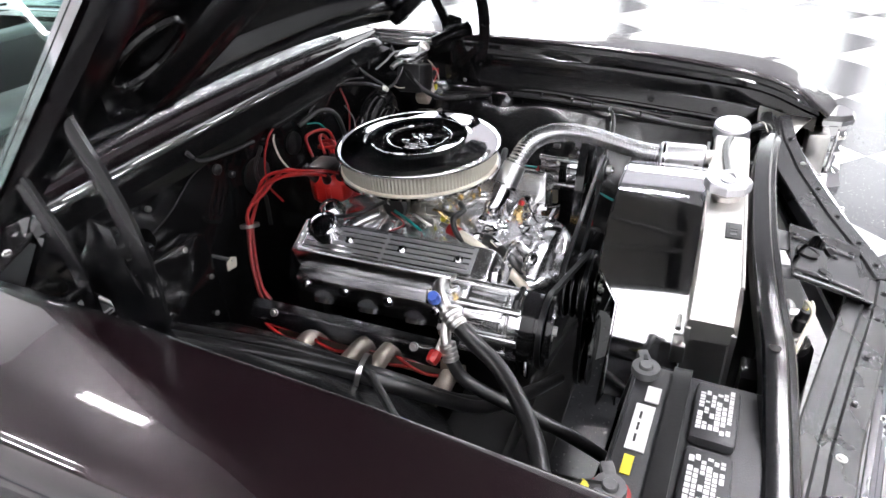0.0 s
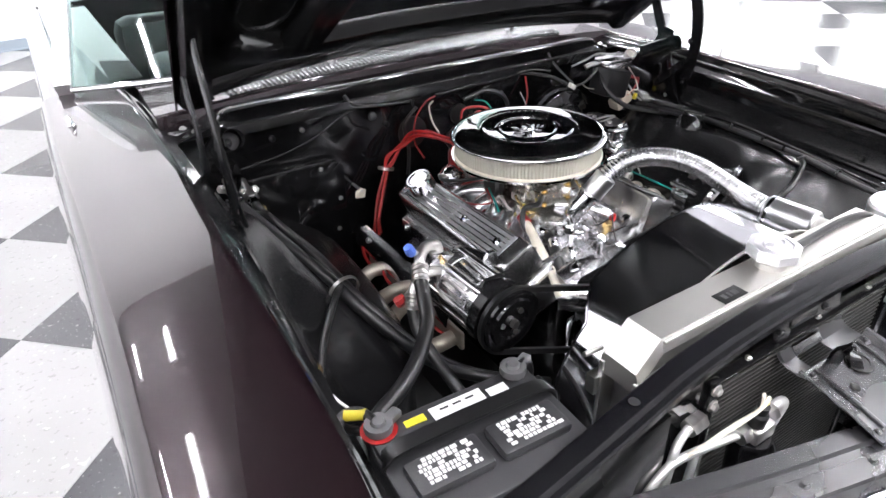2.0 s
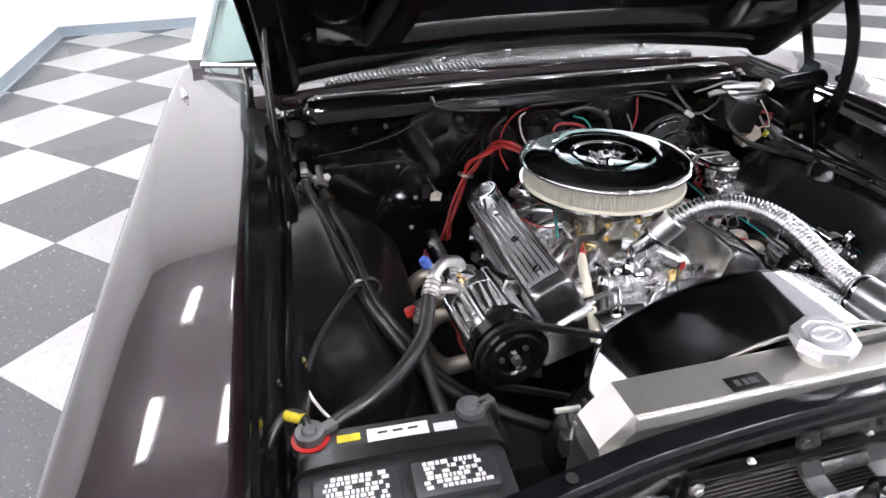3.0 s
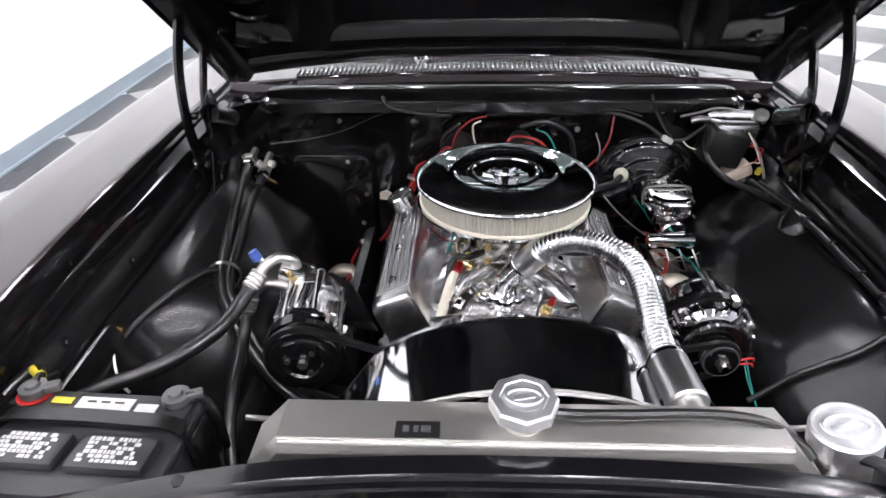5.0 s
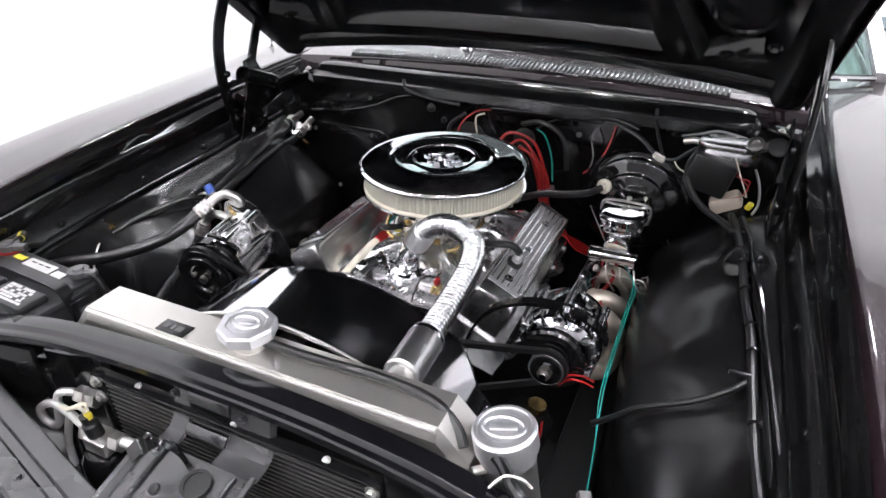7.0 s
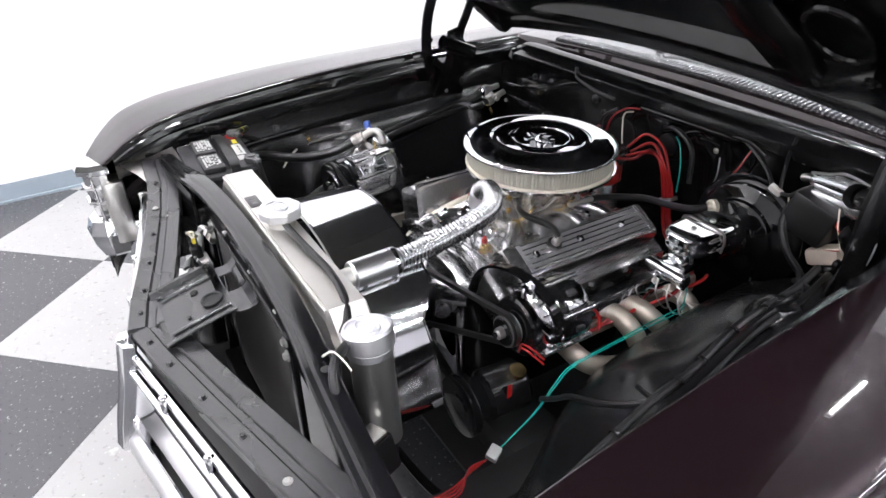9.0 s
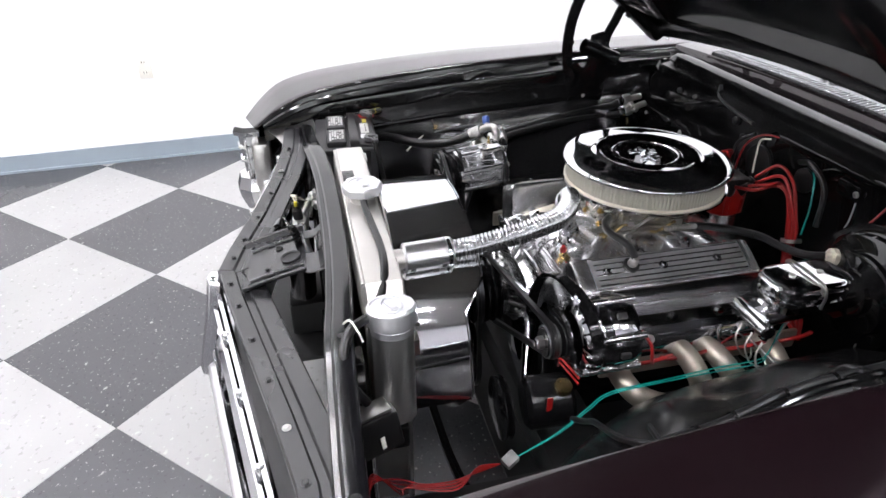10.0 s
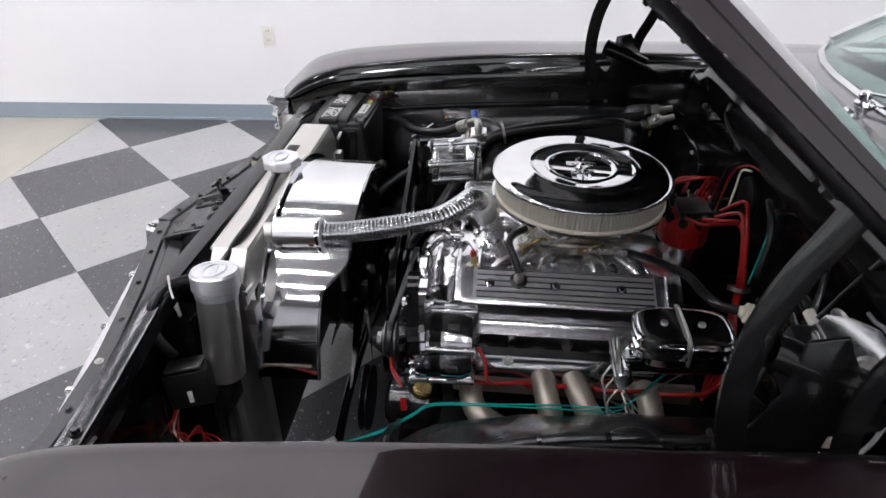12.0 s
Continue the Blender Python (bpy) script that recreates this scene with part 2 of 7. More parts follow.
def sweep(path, section, bm=None, cap=True, closed=True, scales=None, up=None):
    """Carries a section, (side, up) pairs, along a line."""
    own = bmesh.new()
    rings, last = [], None
    for i, p in enumerate(path):
        d = (path[min(i + 1, len(path) - 1)] - path[max(i - 1, 0)]).normalized()
        if up is not None:
            u = (Vector(up) - d * Vector(up).dot(d)).normalized()
        elif last is None:
            u = Vector((0, 0, 1)) if abs(d.z) < 0.9 else Vector((0, 1, 0))
            u = (u - d * u.dot(d)).normalized()
        else:
            u = (last - d * last.dot(d)).normalized()
        last = u
        s = d.cross(u)
        k = scales[i] if scales else 1
        rings.append([own.verts.new(p + s * (x * k) + u * (y * k)) for x, y in section])
    n = len(section)
    for a, b in zip(rings, rings[1:]):
        for i in range(n if closed else n - 1):
            j = (i + 1) % n
            own.faces.new((a[i], a[j], b[j], b[i]))
    if cap and closed:
        own.faces.new(rings[0][::-1])
        own.faces.new(rings[-1])
    bmesh.ops.recalc_face_normals(own, faces=own.faces[:])
    return join(bm, own)


def circle(r, n=10, squash=1.0):
    return [(r * math.cos(2 * math.pi * i / n), squash * r * math.sin(2 * math.pi * i / n)) for i in range(n)]


def hose(pts, r, n=8, seg=10, bm=None, ribs=0.0, steps=6):
    path = spline(pts, n)
    if ribs:
        fine, length = [], 0.0
        for a, b in zip(path, path[1:]):
            k = max(1, int((b - a).length / 0.0008))
            fine += [a.lerp(b, i / k) for i in range(k)]
        path = fine + [path[-1]]
        sc, run = [], 0.0
        for i, p in enumerate(path):
            run += (p - path[i - 1]).length if i else 0
            sc.append(1 + ribs * (1.6 * abs(math.sin(run * math.pi / 0.0078)) - 1))
        return sweep(path, circle(r, seg), bm, scales=sc)
    return sweep(path, circle(r, seg), bm)


def loft(rings, bm=None, closed=True, cap=True, loop=False):
    """Skins rings of equally many points."""
    own = bmesh.new()
    vs = [[own.verts.new(p) for p in r] for r in rings]
    n = len(vs[0])
    for a, b in list(zip(vs, vs[1:])) + ([(vs[-1], vs[0])] if loop else []):
        for i in range(n if closed else n - 1):
            j = (i + 1) % n
            own.faces.new((a[i], a[j], b[j], b[i]))
    if cap and closed and not loop:
        own.faces.new(vs[0][::-1])
        own.faces.new(vs[-1])
    bmesh.ops.recalc_face_normals(own, faces=own.faces[:])
    return join(bm, own)


def sheet(rings, thick, bm=None):
    """A curved sheet of some thickness, open rings skinned and doubled along the normals."""
    own = loft(rings, None, closed=False, cap=False)
    own.normal_update()
    bmesh.ops.solidify(own, geom=own.faces[:], thickness=thick)
    return join(bm, own)


def prism(outline, lo, hi, axis="z", bev=0.0, m=None, bm=None):
    """An outline of (a, b) pairs, pushed along an axis."""
    own = bmesh.new()
    put = {"z": lambda a, b, h: (a, b, h), "y": lambda a, b, h: (a, h, b), "x": lambda a, b, h: (h, a, b)}[axis]
    lo_v = [own.verts.new(put(a, b, lo)) for a, b in outline]
    hi_v = [own.verts.new(put(a, b, hi)) for a, b in outline]
    n = len(outline)
    own.faces.new(lo_v[::-1])
    own.faces.new(hi_v)
    for i in range(n):
        j = (i + 1) % n
        own.faces.new((lo_v[i], lo_v[j], hi_v[j], hi_v[i]))
    bmesh.ops.recalc_face_normals(own, faces=own.faces[:])
    if bev:
        bmesh.ops.bevel(own, geom=own.edges[:], offset=bev, segments=2, affect="EDGES", profile=0.5)
    if m:
        bmesh.ops.transform(own, matrix=m, verts=own.verts)
    return join(bm, own)


def bolt(at, direction=(0, 0, 1), r=0.008, h=0.006, bm=None):
    """A hexagon bolt head on a washer."""
    bm = lathe([(r * 1.5, 0), (r * 1.5, h * 0.3)], at, direction, 14, bm)
    n = Vector(direction).normalized()
    return lathe([(r, h * 0.3), (r, h * 0.9), (r * 0.8, h * 1.1)], Vector(at), n, 6, bm)


def glide(table, y):
    """Looks up y in rows of (y, value...) along a smooth curve."""
    n = len(table)
    i = max(0, min(n - 2, sum(1 for r in table if r[0] < y) - 1))
    a, b = table[i], table[i + 1]
    h = b[0] - a[0]
    t = max(0.0, min(1.0, (y - a[0]) / h))
    out = []
    for k in range(1, len(a)):
        p, q = table[max(0, i - 1)], table[min(n - 1, i + 2)]
        s0 = (b[k] - p[k]) / (b[0] - p[0]) * h
        s1 = (q[k] - a[k]) / (q[0] - a[0]) * h
        out.append((2 * t ** 3 - 3 * t * t + 1) * a[k] + (t ** 3 - 2 * t * t + t) * s0 + (3 * t * t - 2 * t ** 3) * b[k] + (t ** 3 - t * t) * s1)
    return out


def lerp(table, y):
    """Looks up y in rows of (y, value...)."""
    for a, b in zip(table, table[1:]):
        if y <= b[0]:
            u = max(0, (y - a[0]) / (b[0] - a[0]))
            return [p + (q - p) * u for p, q in zip(a[1:], b[1:])]
    return list(table[-1][1:])

# ---- the showroom ----
TURN_ROOM = radians(2.6)
CORNER = Vector((-0.734, -1.838, 0))
HALF = 0.4314


def room(u, v, z=0.0):
    """From the showroom's own axes, which stand a little askew to the car, to the world."""
    c, s = math.cos(TURN_ROOM), math.sin(TURN_ROOM)
    return Vector((CORNER.x + u * c - v * s, CORNER.y + u * s + v * c, z))


U0, U1, V0, V1, VT = -1.788, 7.6, -6.5, 8.0, -0.868


def slab(u0, u1, v0, v1, z0, z1, bm=None):
    own = bmesh.new()
    ps = [room(a, b, z) for z in (z0, z1) for a, b in ((u0, v0), (u1, v0), (u1, v1), (u0, v1))]
    vs = [own.verts.new(p) for p in ps]
    for f in ((3, 2, 1, 0), (4, 5, 6, 7), (0, 1, 5, 4), (1, 2, 6, 5), (2, 3, 7, 6), (3, 0, 4, 7)):
        own.faces.new([vs[i] for i in f])
    return join(bm, own)


floor = solo("floor", slab(U0, U1, VT, V1, -0.2, -0.004), FLAT, "checkerboard floor of light and charcoal vinyl tiles", "floor", kind="structure", smooth=0)
solo("floor_concrete", slab(U0, U1, V0, VT - 0.006, -0.2, -0.001), CONC, "bare sealed beige concrete floor beside the tiles", "floor", kind="structure", smooth=0)
solo("wall_west", slab(U0 - 0.15, U0, V0, V1, -0.2, CEIL), WALLP, "plain white painted showroom wall", "wall", kind="structure", smooth=0)
solo("wall_north", slab(U0 - 0.15, U1 + 0.15, V1, V1 + 0.15, -0.2, CEIL), WALLP, "white painted end wall of the showroom", "wall", kind="structure", smooth=0)
# the far wall is out of view: a shop front assumed from floor glare, piers, sill and lintel round tall panes
WIN = (-2.6, -0.2, 2.2, 4.6)
bm = slab(U1, U1 + 0.15, V0, V1, -0.2, 0.25)
slab(U1, U1 + 0.15, V0, V1, 2.75, CEIL, bm)
edges = [V0] + [w + k for w in WIN for k in (0.0, 2.2)] + [V1]
for a, b in zip(edges[::2], edges[1::2]):
    slab(U1, U1 + 0.15, a, b, 0.25, 2.75, bm)
solo("wall_east", bm, WALLG, "unseen grey shop front wall with tall windows, assumed from glare", "wall", kind="structure", smooth=0)
for i, w in enumerate(WIN):
    p = room(U1 + 0.07, w + 1.1, 0.25)
    win = thing("window_%d" % (i + 1), p, "assumed tall shop window out of view, with a slim dark frame", "window", kind="structure")
    for v0, v1, z0, z1 in ((w, w + 0.05, 0.25, 2.75), (w + 2.15, w + 2.2, 0.25, 2.75), (w + 1.08, w + 1.12, 0.30, 2.70), (w + 0.05, w + 2.15, 0.25, 0.30), (w + 0.05, w + 2.15, 2.70, 2.75)):
        part("window_frame", slab(U1 + 0.05, U1 + 0.10, v0, v1, z0, z1), STEEL, win, smooth=0)
# Glowing sheet behind the assumed panes, added to brighten the east side.
solo("backdrop", slab(U1 + 1.2, U1 + 1.25, V0, V1, -0.2, CEIL), DAY, "glowing sheet added as daylight outside the assumed shop windows", "backdrop", kind="structure", smooth=0)
# Closing wall out of view; its grey keeps the firewall's reflections dark.
solo("wall_south", slab(U0 - 0.15, U1 + 0.15, V0 - 0.15, V0, -0.2, CEIL), WALLG, "unseen wall behind the concrete strip, grey to darken reflections", "wall", kind="structure", smooth=0)
solo("ceiling", slab(U0 - 0.15, U1 + 0.15, V0 - 0.15, V1 + 0.15, CEIL, CEIL + 0.1), CEILP, "plain grey painted ceiling", "ceiling", kind="structure", smooth=0)


def base_strip(name, u0, u1, v0, v1, du, dv):
    bm = slab(u0, u1, v0, v1, 0.0, 0.098)
    slab(u0 + min(0, du), u1 + max(0, du), v0 + min(0, dv), v1 + max(0, dv), 0.0, 0.012, bm)
    solo(name, bm, BASEB, "blue-grey vinyl baseboard along the white wall", "baseboard", kind="structure", smooth=0)


base_strip("baseboard", U0, U0 + 0.008, V0, V1 - 0.008, 0.012, 0)
base_strip("baseboard", U0, U1, V1 - 0.008, V1, 0, -0.012)

outlet = thing("wall_outlet", room(U0, 0.32, 0.52), "white duplex wall outlet on the white wall", "outlet")
OUT_C = room(U0, 0.32, 0.52)
part("cover_plate", box(OUT_C.x + 0.004, OUT_C.y, OUT_C.z, 0.008, 0.07, 0.118, 0.003), WHITE, outlet)
for dz in (-0.028, 0.028):
    sock = part("socket", box(OUT_C.x + 0.009, OUT_C.y, OUT_C.z + dz, 0.006, 0.034, 0.030, 0.003), WHITE, outlet)
    for dy in (-0.007, 0.007):
        part("slot", box(OUT_C.x + 0.0125, OUT_C.y + dy, OUT_C.z + dz + 0.003, 0.001, 0.003, 0.010), FLAT, sock, "dark slot")


def ceiling_lights():
    """Rows of slim strip fixtures hung below the ceiling."""
    first = None
    m = Matrix.Rotation(TURN_ROOM, 4, "Z")
    for x in ROWS_X:
        for j in range(6):
            p = Vector((x, -6.30 + 2.15 * j, CEIL - 0.12))
            if first is None:
                first = thing("ceiling_light", p, "long slim white fixture with one bright strip under the ceiling", "lamp", "rows of ceiling lights")
                part("housing", box(p.x, p.y, p.z + 0.055, 0.16, 0.92, 0.05, 0.008, m), WALLP, first)
                part("diffuser", box(p.x, p.y, p.z + 0.012, 0.07, 0.82, 0.03, 0.01, m), TUBE, first, "glowing white diffuser strip")
            else:
                copy_thing(first, Matrix.Translation(p))


ceiling_lights()

# ---- the car's body ----
SPACE = CAR
# rows of y, then inner edge x, z, then crown x, z
FENDER = [(-0.955, 0.905, 0.69, 0.925, 0.715), (-0.93, 0.862, 0.715, 0.94, 0.742), (-0.88, 0.805, 0.762, 0.955, 0.792), (-0.82, 0.778, 0.812, 0.958, 0.838),
          (-0.74, 0.764, 0.850, 0.955, 0.866), (-0.65, 0.758, 0.873, 0.952, 0.883), (-0.40, 0.757, 0.905, 0.947, 0.909), (-0.2, 0.756, 0.922, 0.947, 0.920), (0.0, 0.756, 0.932, 0.948, 0.925),
          (0.2, 0.757, 0.940, 0.950, 0.930), (0.5, 0.757, 0.944, 0.952, 0.936), (0.75, 0.765, 0.945, 0.952, 0.938), (1.2, 0.8, 0.945, 0.952, 0.938)]
# rows of y, then x, z of the ledge under the hood's edge, where the inner fender is bolted on
LEDGE = [(-0.955, 0.905, 0.66), (-0.93, 0.862, 0.695), (-0.88, 0.815, 0.732), (-0.82, 0.790, 0.765), (-0.74, 0.772, 0.802), (-0.65, 0.758, 0.824), (-0.33, 0.742, 0.86),
         (0.0, 0.724, 0.886), (0.3, 0.722, 0.905), (0.5, 0.73, 0.912), (0.75, 0.74, 0.918), (1.2, 0.8, 0.93)]

car = thing("classic_car", (0, 0.3, 0.0), "plum-black classic car with its hood raised, on checkered tiles", "car")


def side(y, xc, zc, f=1.0):
    """The outer skin's line from the crown down to the sill."""
    return [(xc, zc - 0.001), (xc + 0.013 * f, zc - 0.009), (xc + 0.024 * f, zc - 0.028), (xc + 0.033 * f, zc - 0.07), (xc + 0.047 * f, zc - 0.16), (xc + 0.055 * f, zc - 0.23), (xc + 0.045 * f, zc - 0.27),
            (xc + 0.050 * f, zc - 0.40), (xc + 0.02, 0.30)]


def fender(s):
    rings, drop = [], []
    for k in range(0, 61):
        y = -0.955 + (0.90 + 0.955) * (k / 60) ** 1.15
        xi, zi, xc, zc = glide(FENDER, y)
        xo, zo = glide(LEDGE, y)
        f = max(0.0, min(1.0, (y + 0.955) / 0.2)) ** 0.5
        w = xc - xi
        # a nearly level top with a soft crest near its outer third
        up = 0.003 * f
        pts = [(xi + 0.001, zi - 0.012), (xi + 0.002, zi - 0.003), (xi + 0.006, zi), (xi + 0.25 * w, zi + 0.25 * (zc - zi) + 0.55 * up), (xi + 0.50 * w, zi + 0.5 * (zc - zi) + 0.95 * up),
               (xi + 0.62 * w, zi + 0.62 * (zc - zi) + 1.10 * up), (xi + 0.72 * w, zi + 0.72 * (zc - zi) + 1.02 * up), (xi + 0.88 * w, zi + 0.88 * (zc - zi) + 0.6 * up)] + side(y, xc, zc, f)
        if y < -0.80:
            pts[-1] = (xc, 0.50)
        top = spline([Vector((s * x, y, z)) for x, z in pts[2:]], 3)
        rings.append([Vector((s * x, y, z)) for x, z in pts[:2]] + top)
        a, b = xi - 0.003, zi - 0.006
        drop.append([Vector((s * x, y, z)) for x, z in ((a + 0.004, b), (a, b - 0.004), (a - 0.002, b - 0.35 * (b - zo)), (a - 0.008, b - 0.45 * (b - zo)), (a - 0.010, zo + 0.010), (xo + 0.006, zo + 0.003), (xo - 0.002, zo), (xo - 0.004, zo - 0.006), (xo - 0.005, zo - 0.045))])
    fd = part("fender", sheet(rings, 0.004), PAINT, car, "glossy plum-black painted fender", smooth=40)
    part("hood_channel", sheet(drop[4:], 0.003), BLACK, fd, "gloss black channel under the hood's edge", smooth=30)
    return fd


fenders = {s: fender(s) for s in (-1, 1)}

for s in (-1, 1):
    # chrome lamp bezel that closes the fender's nose: stacked ridges
    bz = part("lamp_bezel", loft([[Vector((s * (0.885 + a * r), -0.925 - b * r * 0.9, z)) for a, b in ((-1, -0.6), (-1, 0.3), (-0.6, 0.9), (0.2, 1.0), (0.9, 0.5), (1.05, -0.6))]
                                  for z, r in ((0.735, 0.052), (0.722, 0.062), (0.708, 0.060), (0.700, 0.045), (0.672, 0.043), (0.668, 0.050), (0.660, 0.050), (0.655, 0.042), (0.628, 0.040), (0.622, 0.048), (0.612, 0.048),
                                               (0.606, 0.038), (0.57, 0.036), (0.56, 0.06), (0.52, 0.075), (0.49, 0.07), (0.44, 0.05))]), CHROME, car, "chrome ridged headlamp bezel", smooth=25)
    part("lamp_surround", prism([(s * 0.835, 0.47), (s * 0.835, 0.690), (s * 0.87, 0.706), (s * 0.925, 0.716), (s * 0.950, 0.690), (s * 0.965, 0.60), (s * 0.965, 0.47)], -0.944, -0.936, "y", 0.002), CHROME, bz, "chrome headlamp surround")
    part("lamp_housing", box(s * 0.850, -0.893, 0.585, 0.085, 0.060, 0.200, 0.012), STEEL, bz, "bare metal back of the headlamp")
    part("reflector_stud", lathe([(0.012, 0), (0.012, 0.004), (0.008, 0.008), (0, 0.009)], (s * 0.82, -0.80, 0.735), (0, -0.3, 1), 16), CHROME, bz)
    # inner nose filler between fender, header and support
    part("fender_brace", sheet([[Vector((s * x, y, z)) for x, y, z in ((0.80, -0.86, 0.735), (0.74, -0.83, 0.725), (0.68, -0.80, 0.70))],
                                [Vector((s * x, y, z)) for x, y, z in ((0.785, -0.78, 0.755), (0.73, -0.76, 0.745), (0.66, -0.755, 0.74))],
                                [Vector((s * x, y, z)) for x, y, z in ((0.775, -0.72, 0.775), (0.74, -0.715, 0.77), (0.66, -0.715, 0.765))]], 0.004), STEEL, car, "bare metal fender brace")

# firewall, cowl and gutter
firewall = part("firewall", prism([(-0.68, 0.25), (0.68, 0.25), (0.68, 0.86), (0.625, 0.925), (-0.625, 0.925), (-0.68, 0.86)], 0.395, 0.41, "y"), BLACK, car, "gloss black firewall")
part("cowl_gutter", sweep(spline([(-0.625, 0.445, 0.915), (-0.60, 0.435, 0.945), (-0.56, 0.428, 0.954), (-0.3, 0.424, 0.957), (0, 0.422, 0.959), (0.3, 0.424, 0.957), (0.56, 0.428, 0.954), (0.60, 0.435, 0.945), (0.625, 0.445, 0.915)], 6),
     [(-0.06, -0.026), (-0.034, -0.024), (-0.030, -0.010), (-0.018, 0.002), (0.006, 0.005), (0.018, 0.0), (0.026, -0.014), (0.031, -0.018), (0.055, -0.026), (0.058, -0.050), (0.053, -0.050), (0.050, -0.034), (-0.06, -0.036)], up=(0, 0, 1)), BLACK, car, "glossy black cowl lip with rubber seal")
for s in (-1, 1):
    crn = part("cowl_corner", sheet([[Vector((s * x, y, z)) for x, y, z in ((0.60, 0.44, 0.945), (0.63, 0.42, 0.925), (0.70, 0.40, 0.915), (0.735, 0.40, 0.90))],
                                     [Vector((s * x, y, z)) for x, y, z in ((0.61, 0.52, 0.935), (0.65, 0.51, 0.90), (0.71, 0.50, 0.895), (0.74, 0.50, 0.905))],
                                     [Vector((s * x, y, z)) for x, y, z in ((0.61, 0.66, 0.945), (0.66, 0.66, 0.90), (0.72, 0.66, 0.90), (0.745, 0.66, 0.915))]], 0.004), BLACK, car, "glossy black cowl corner")
    for dx, y in ((0.67, 0.43), (0.69, 0.47), (0.655, 0.56)):
        part("bolt", bolt((s * dx, y, 0.915), (0, 0, 1), 0.006, 0.006), STEEL, crn, "zinc bolt head")


def cowl_z(x, y):
    return 0.948 + 0.026 * (1 - (x / 0.74) ** 2) + 0.10 * (min(y, 0.64) - 0.51)


rows = []
for k in range(25):
    x = -0.74 + 1.48 * k / 24
    rows.append([Vector((x, 0.500, cowl_z(x, 0.5) - 0.045)), Vector((x, 0.502, cowl_z(x, 0.5) - 0.006))] + [Vector((x, y, cowl_z(x, y))) for y in (0.507, 0.525, 0.60, 0.68, 0.78)])
cowl = part("cowl_panel", sheet(rows, 0.004), PAINT, car, "glossy plum-black cowl panel below the windshield")
grl = part("cowl_grille", sheet([[Vector((x, y, cowl_z(x, y) + 0.0032)) for y in (0.509, 0.557)] for x in [-0.555 + 1.10 * i / 30 for i in range(31)]], 0.0015), SATIN, car, "black slotted cowl air intake")
slat_me = None
for i in range(84):
    x = -0.550 + 1.09 * i / 83
    if slat_me is None:
        first_slat = part("slat", box(x, 0.533, cowl_z(x, 0.533) + 0.0055, 0.0042, 0.042, 0.010, 0.0014, Matrix.Rotation(radians(5.7), 4, "X"), seg=2), SLATM, grl)
        slat_me = first_slat.data
    else:
        o = new("slat", slat_me)
        o.parent = grl
        o.location = CAR @ Vector((x, 0.533, cowl_z(x, 0.533) + 0.0055)) - HOME[grl]


def hood_at(x, run, up):
    a = radians(39)
    return Vector((x, 0.405 - math.cos(a) * run + math.sin(a) * up, 0.985 + math.sin(a) * run + math.cos(a) * up))


L_HOOD = 1.36


def hood_half(r):
    return 0.706 + 0.065 * min(1, r / 1.2)


QS = [-1, -0.985, -0.95, -0.85, -0.7, -0.5, -0.25, 0, 0.25, 0.5, 0.7, 0.85, 0.95, 0.985, 1]


def rear(q, r):
    return r + 0.015 * (1 - q * q) * max(0, 1 - r / 0.25)


def camber(q, r):
    return (1 - q * q) * (0.034 + 0.034 * max(0, 1 - r / 0.5))


hood = part("hood", sheet([[hood_at(hood_half(r) * q, rear(q, r), 0.022 + camber(q, r) - 0.03 * (abs(q) == 1) - 0.006 * (abs(q) == 0.985)) for q in QS]
                           for r in [0.0, 0.01, 0.05, 0.1, 0.2, 0.35, 0.5, 0.7, 0.9, 1.1, 1.25, L_HOOD]], 0.004), PAINT, car, "raised plum-black hood")


def rib(pts, w, h):
    path = spline([hood_at(x, r, u) for x, r, u in pts], 6)
    n = hood_at(0, 0, 1) - hood_at(0, 0, 0)
    sec = [(-w, 0), (-w * 0.85, -h * 0.55), (-w * 0.6, -h * 0.95), (-w * 0.3, -h), (w * 0.3, -h), (w * 0.6, -h * 0.95), (w * 0.85, -h * 0.55), (w, 0)]
    return sweep(path, sec, up=n)


part("inner_skin", sheet([[hood_at((hood_half(r) - 0.006) * q, rear(q, r), 0.008 + camber(q, r)) for q in QS] for r in [0.012, 0.1, 0.2, 0.5, 0.8, 1.1, 1.345]], 0.003), SATIN, hood, "gloss black underside of the hood")
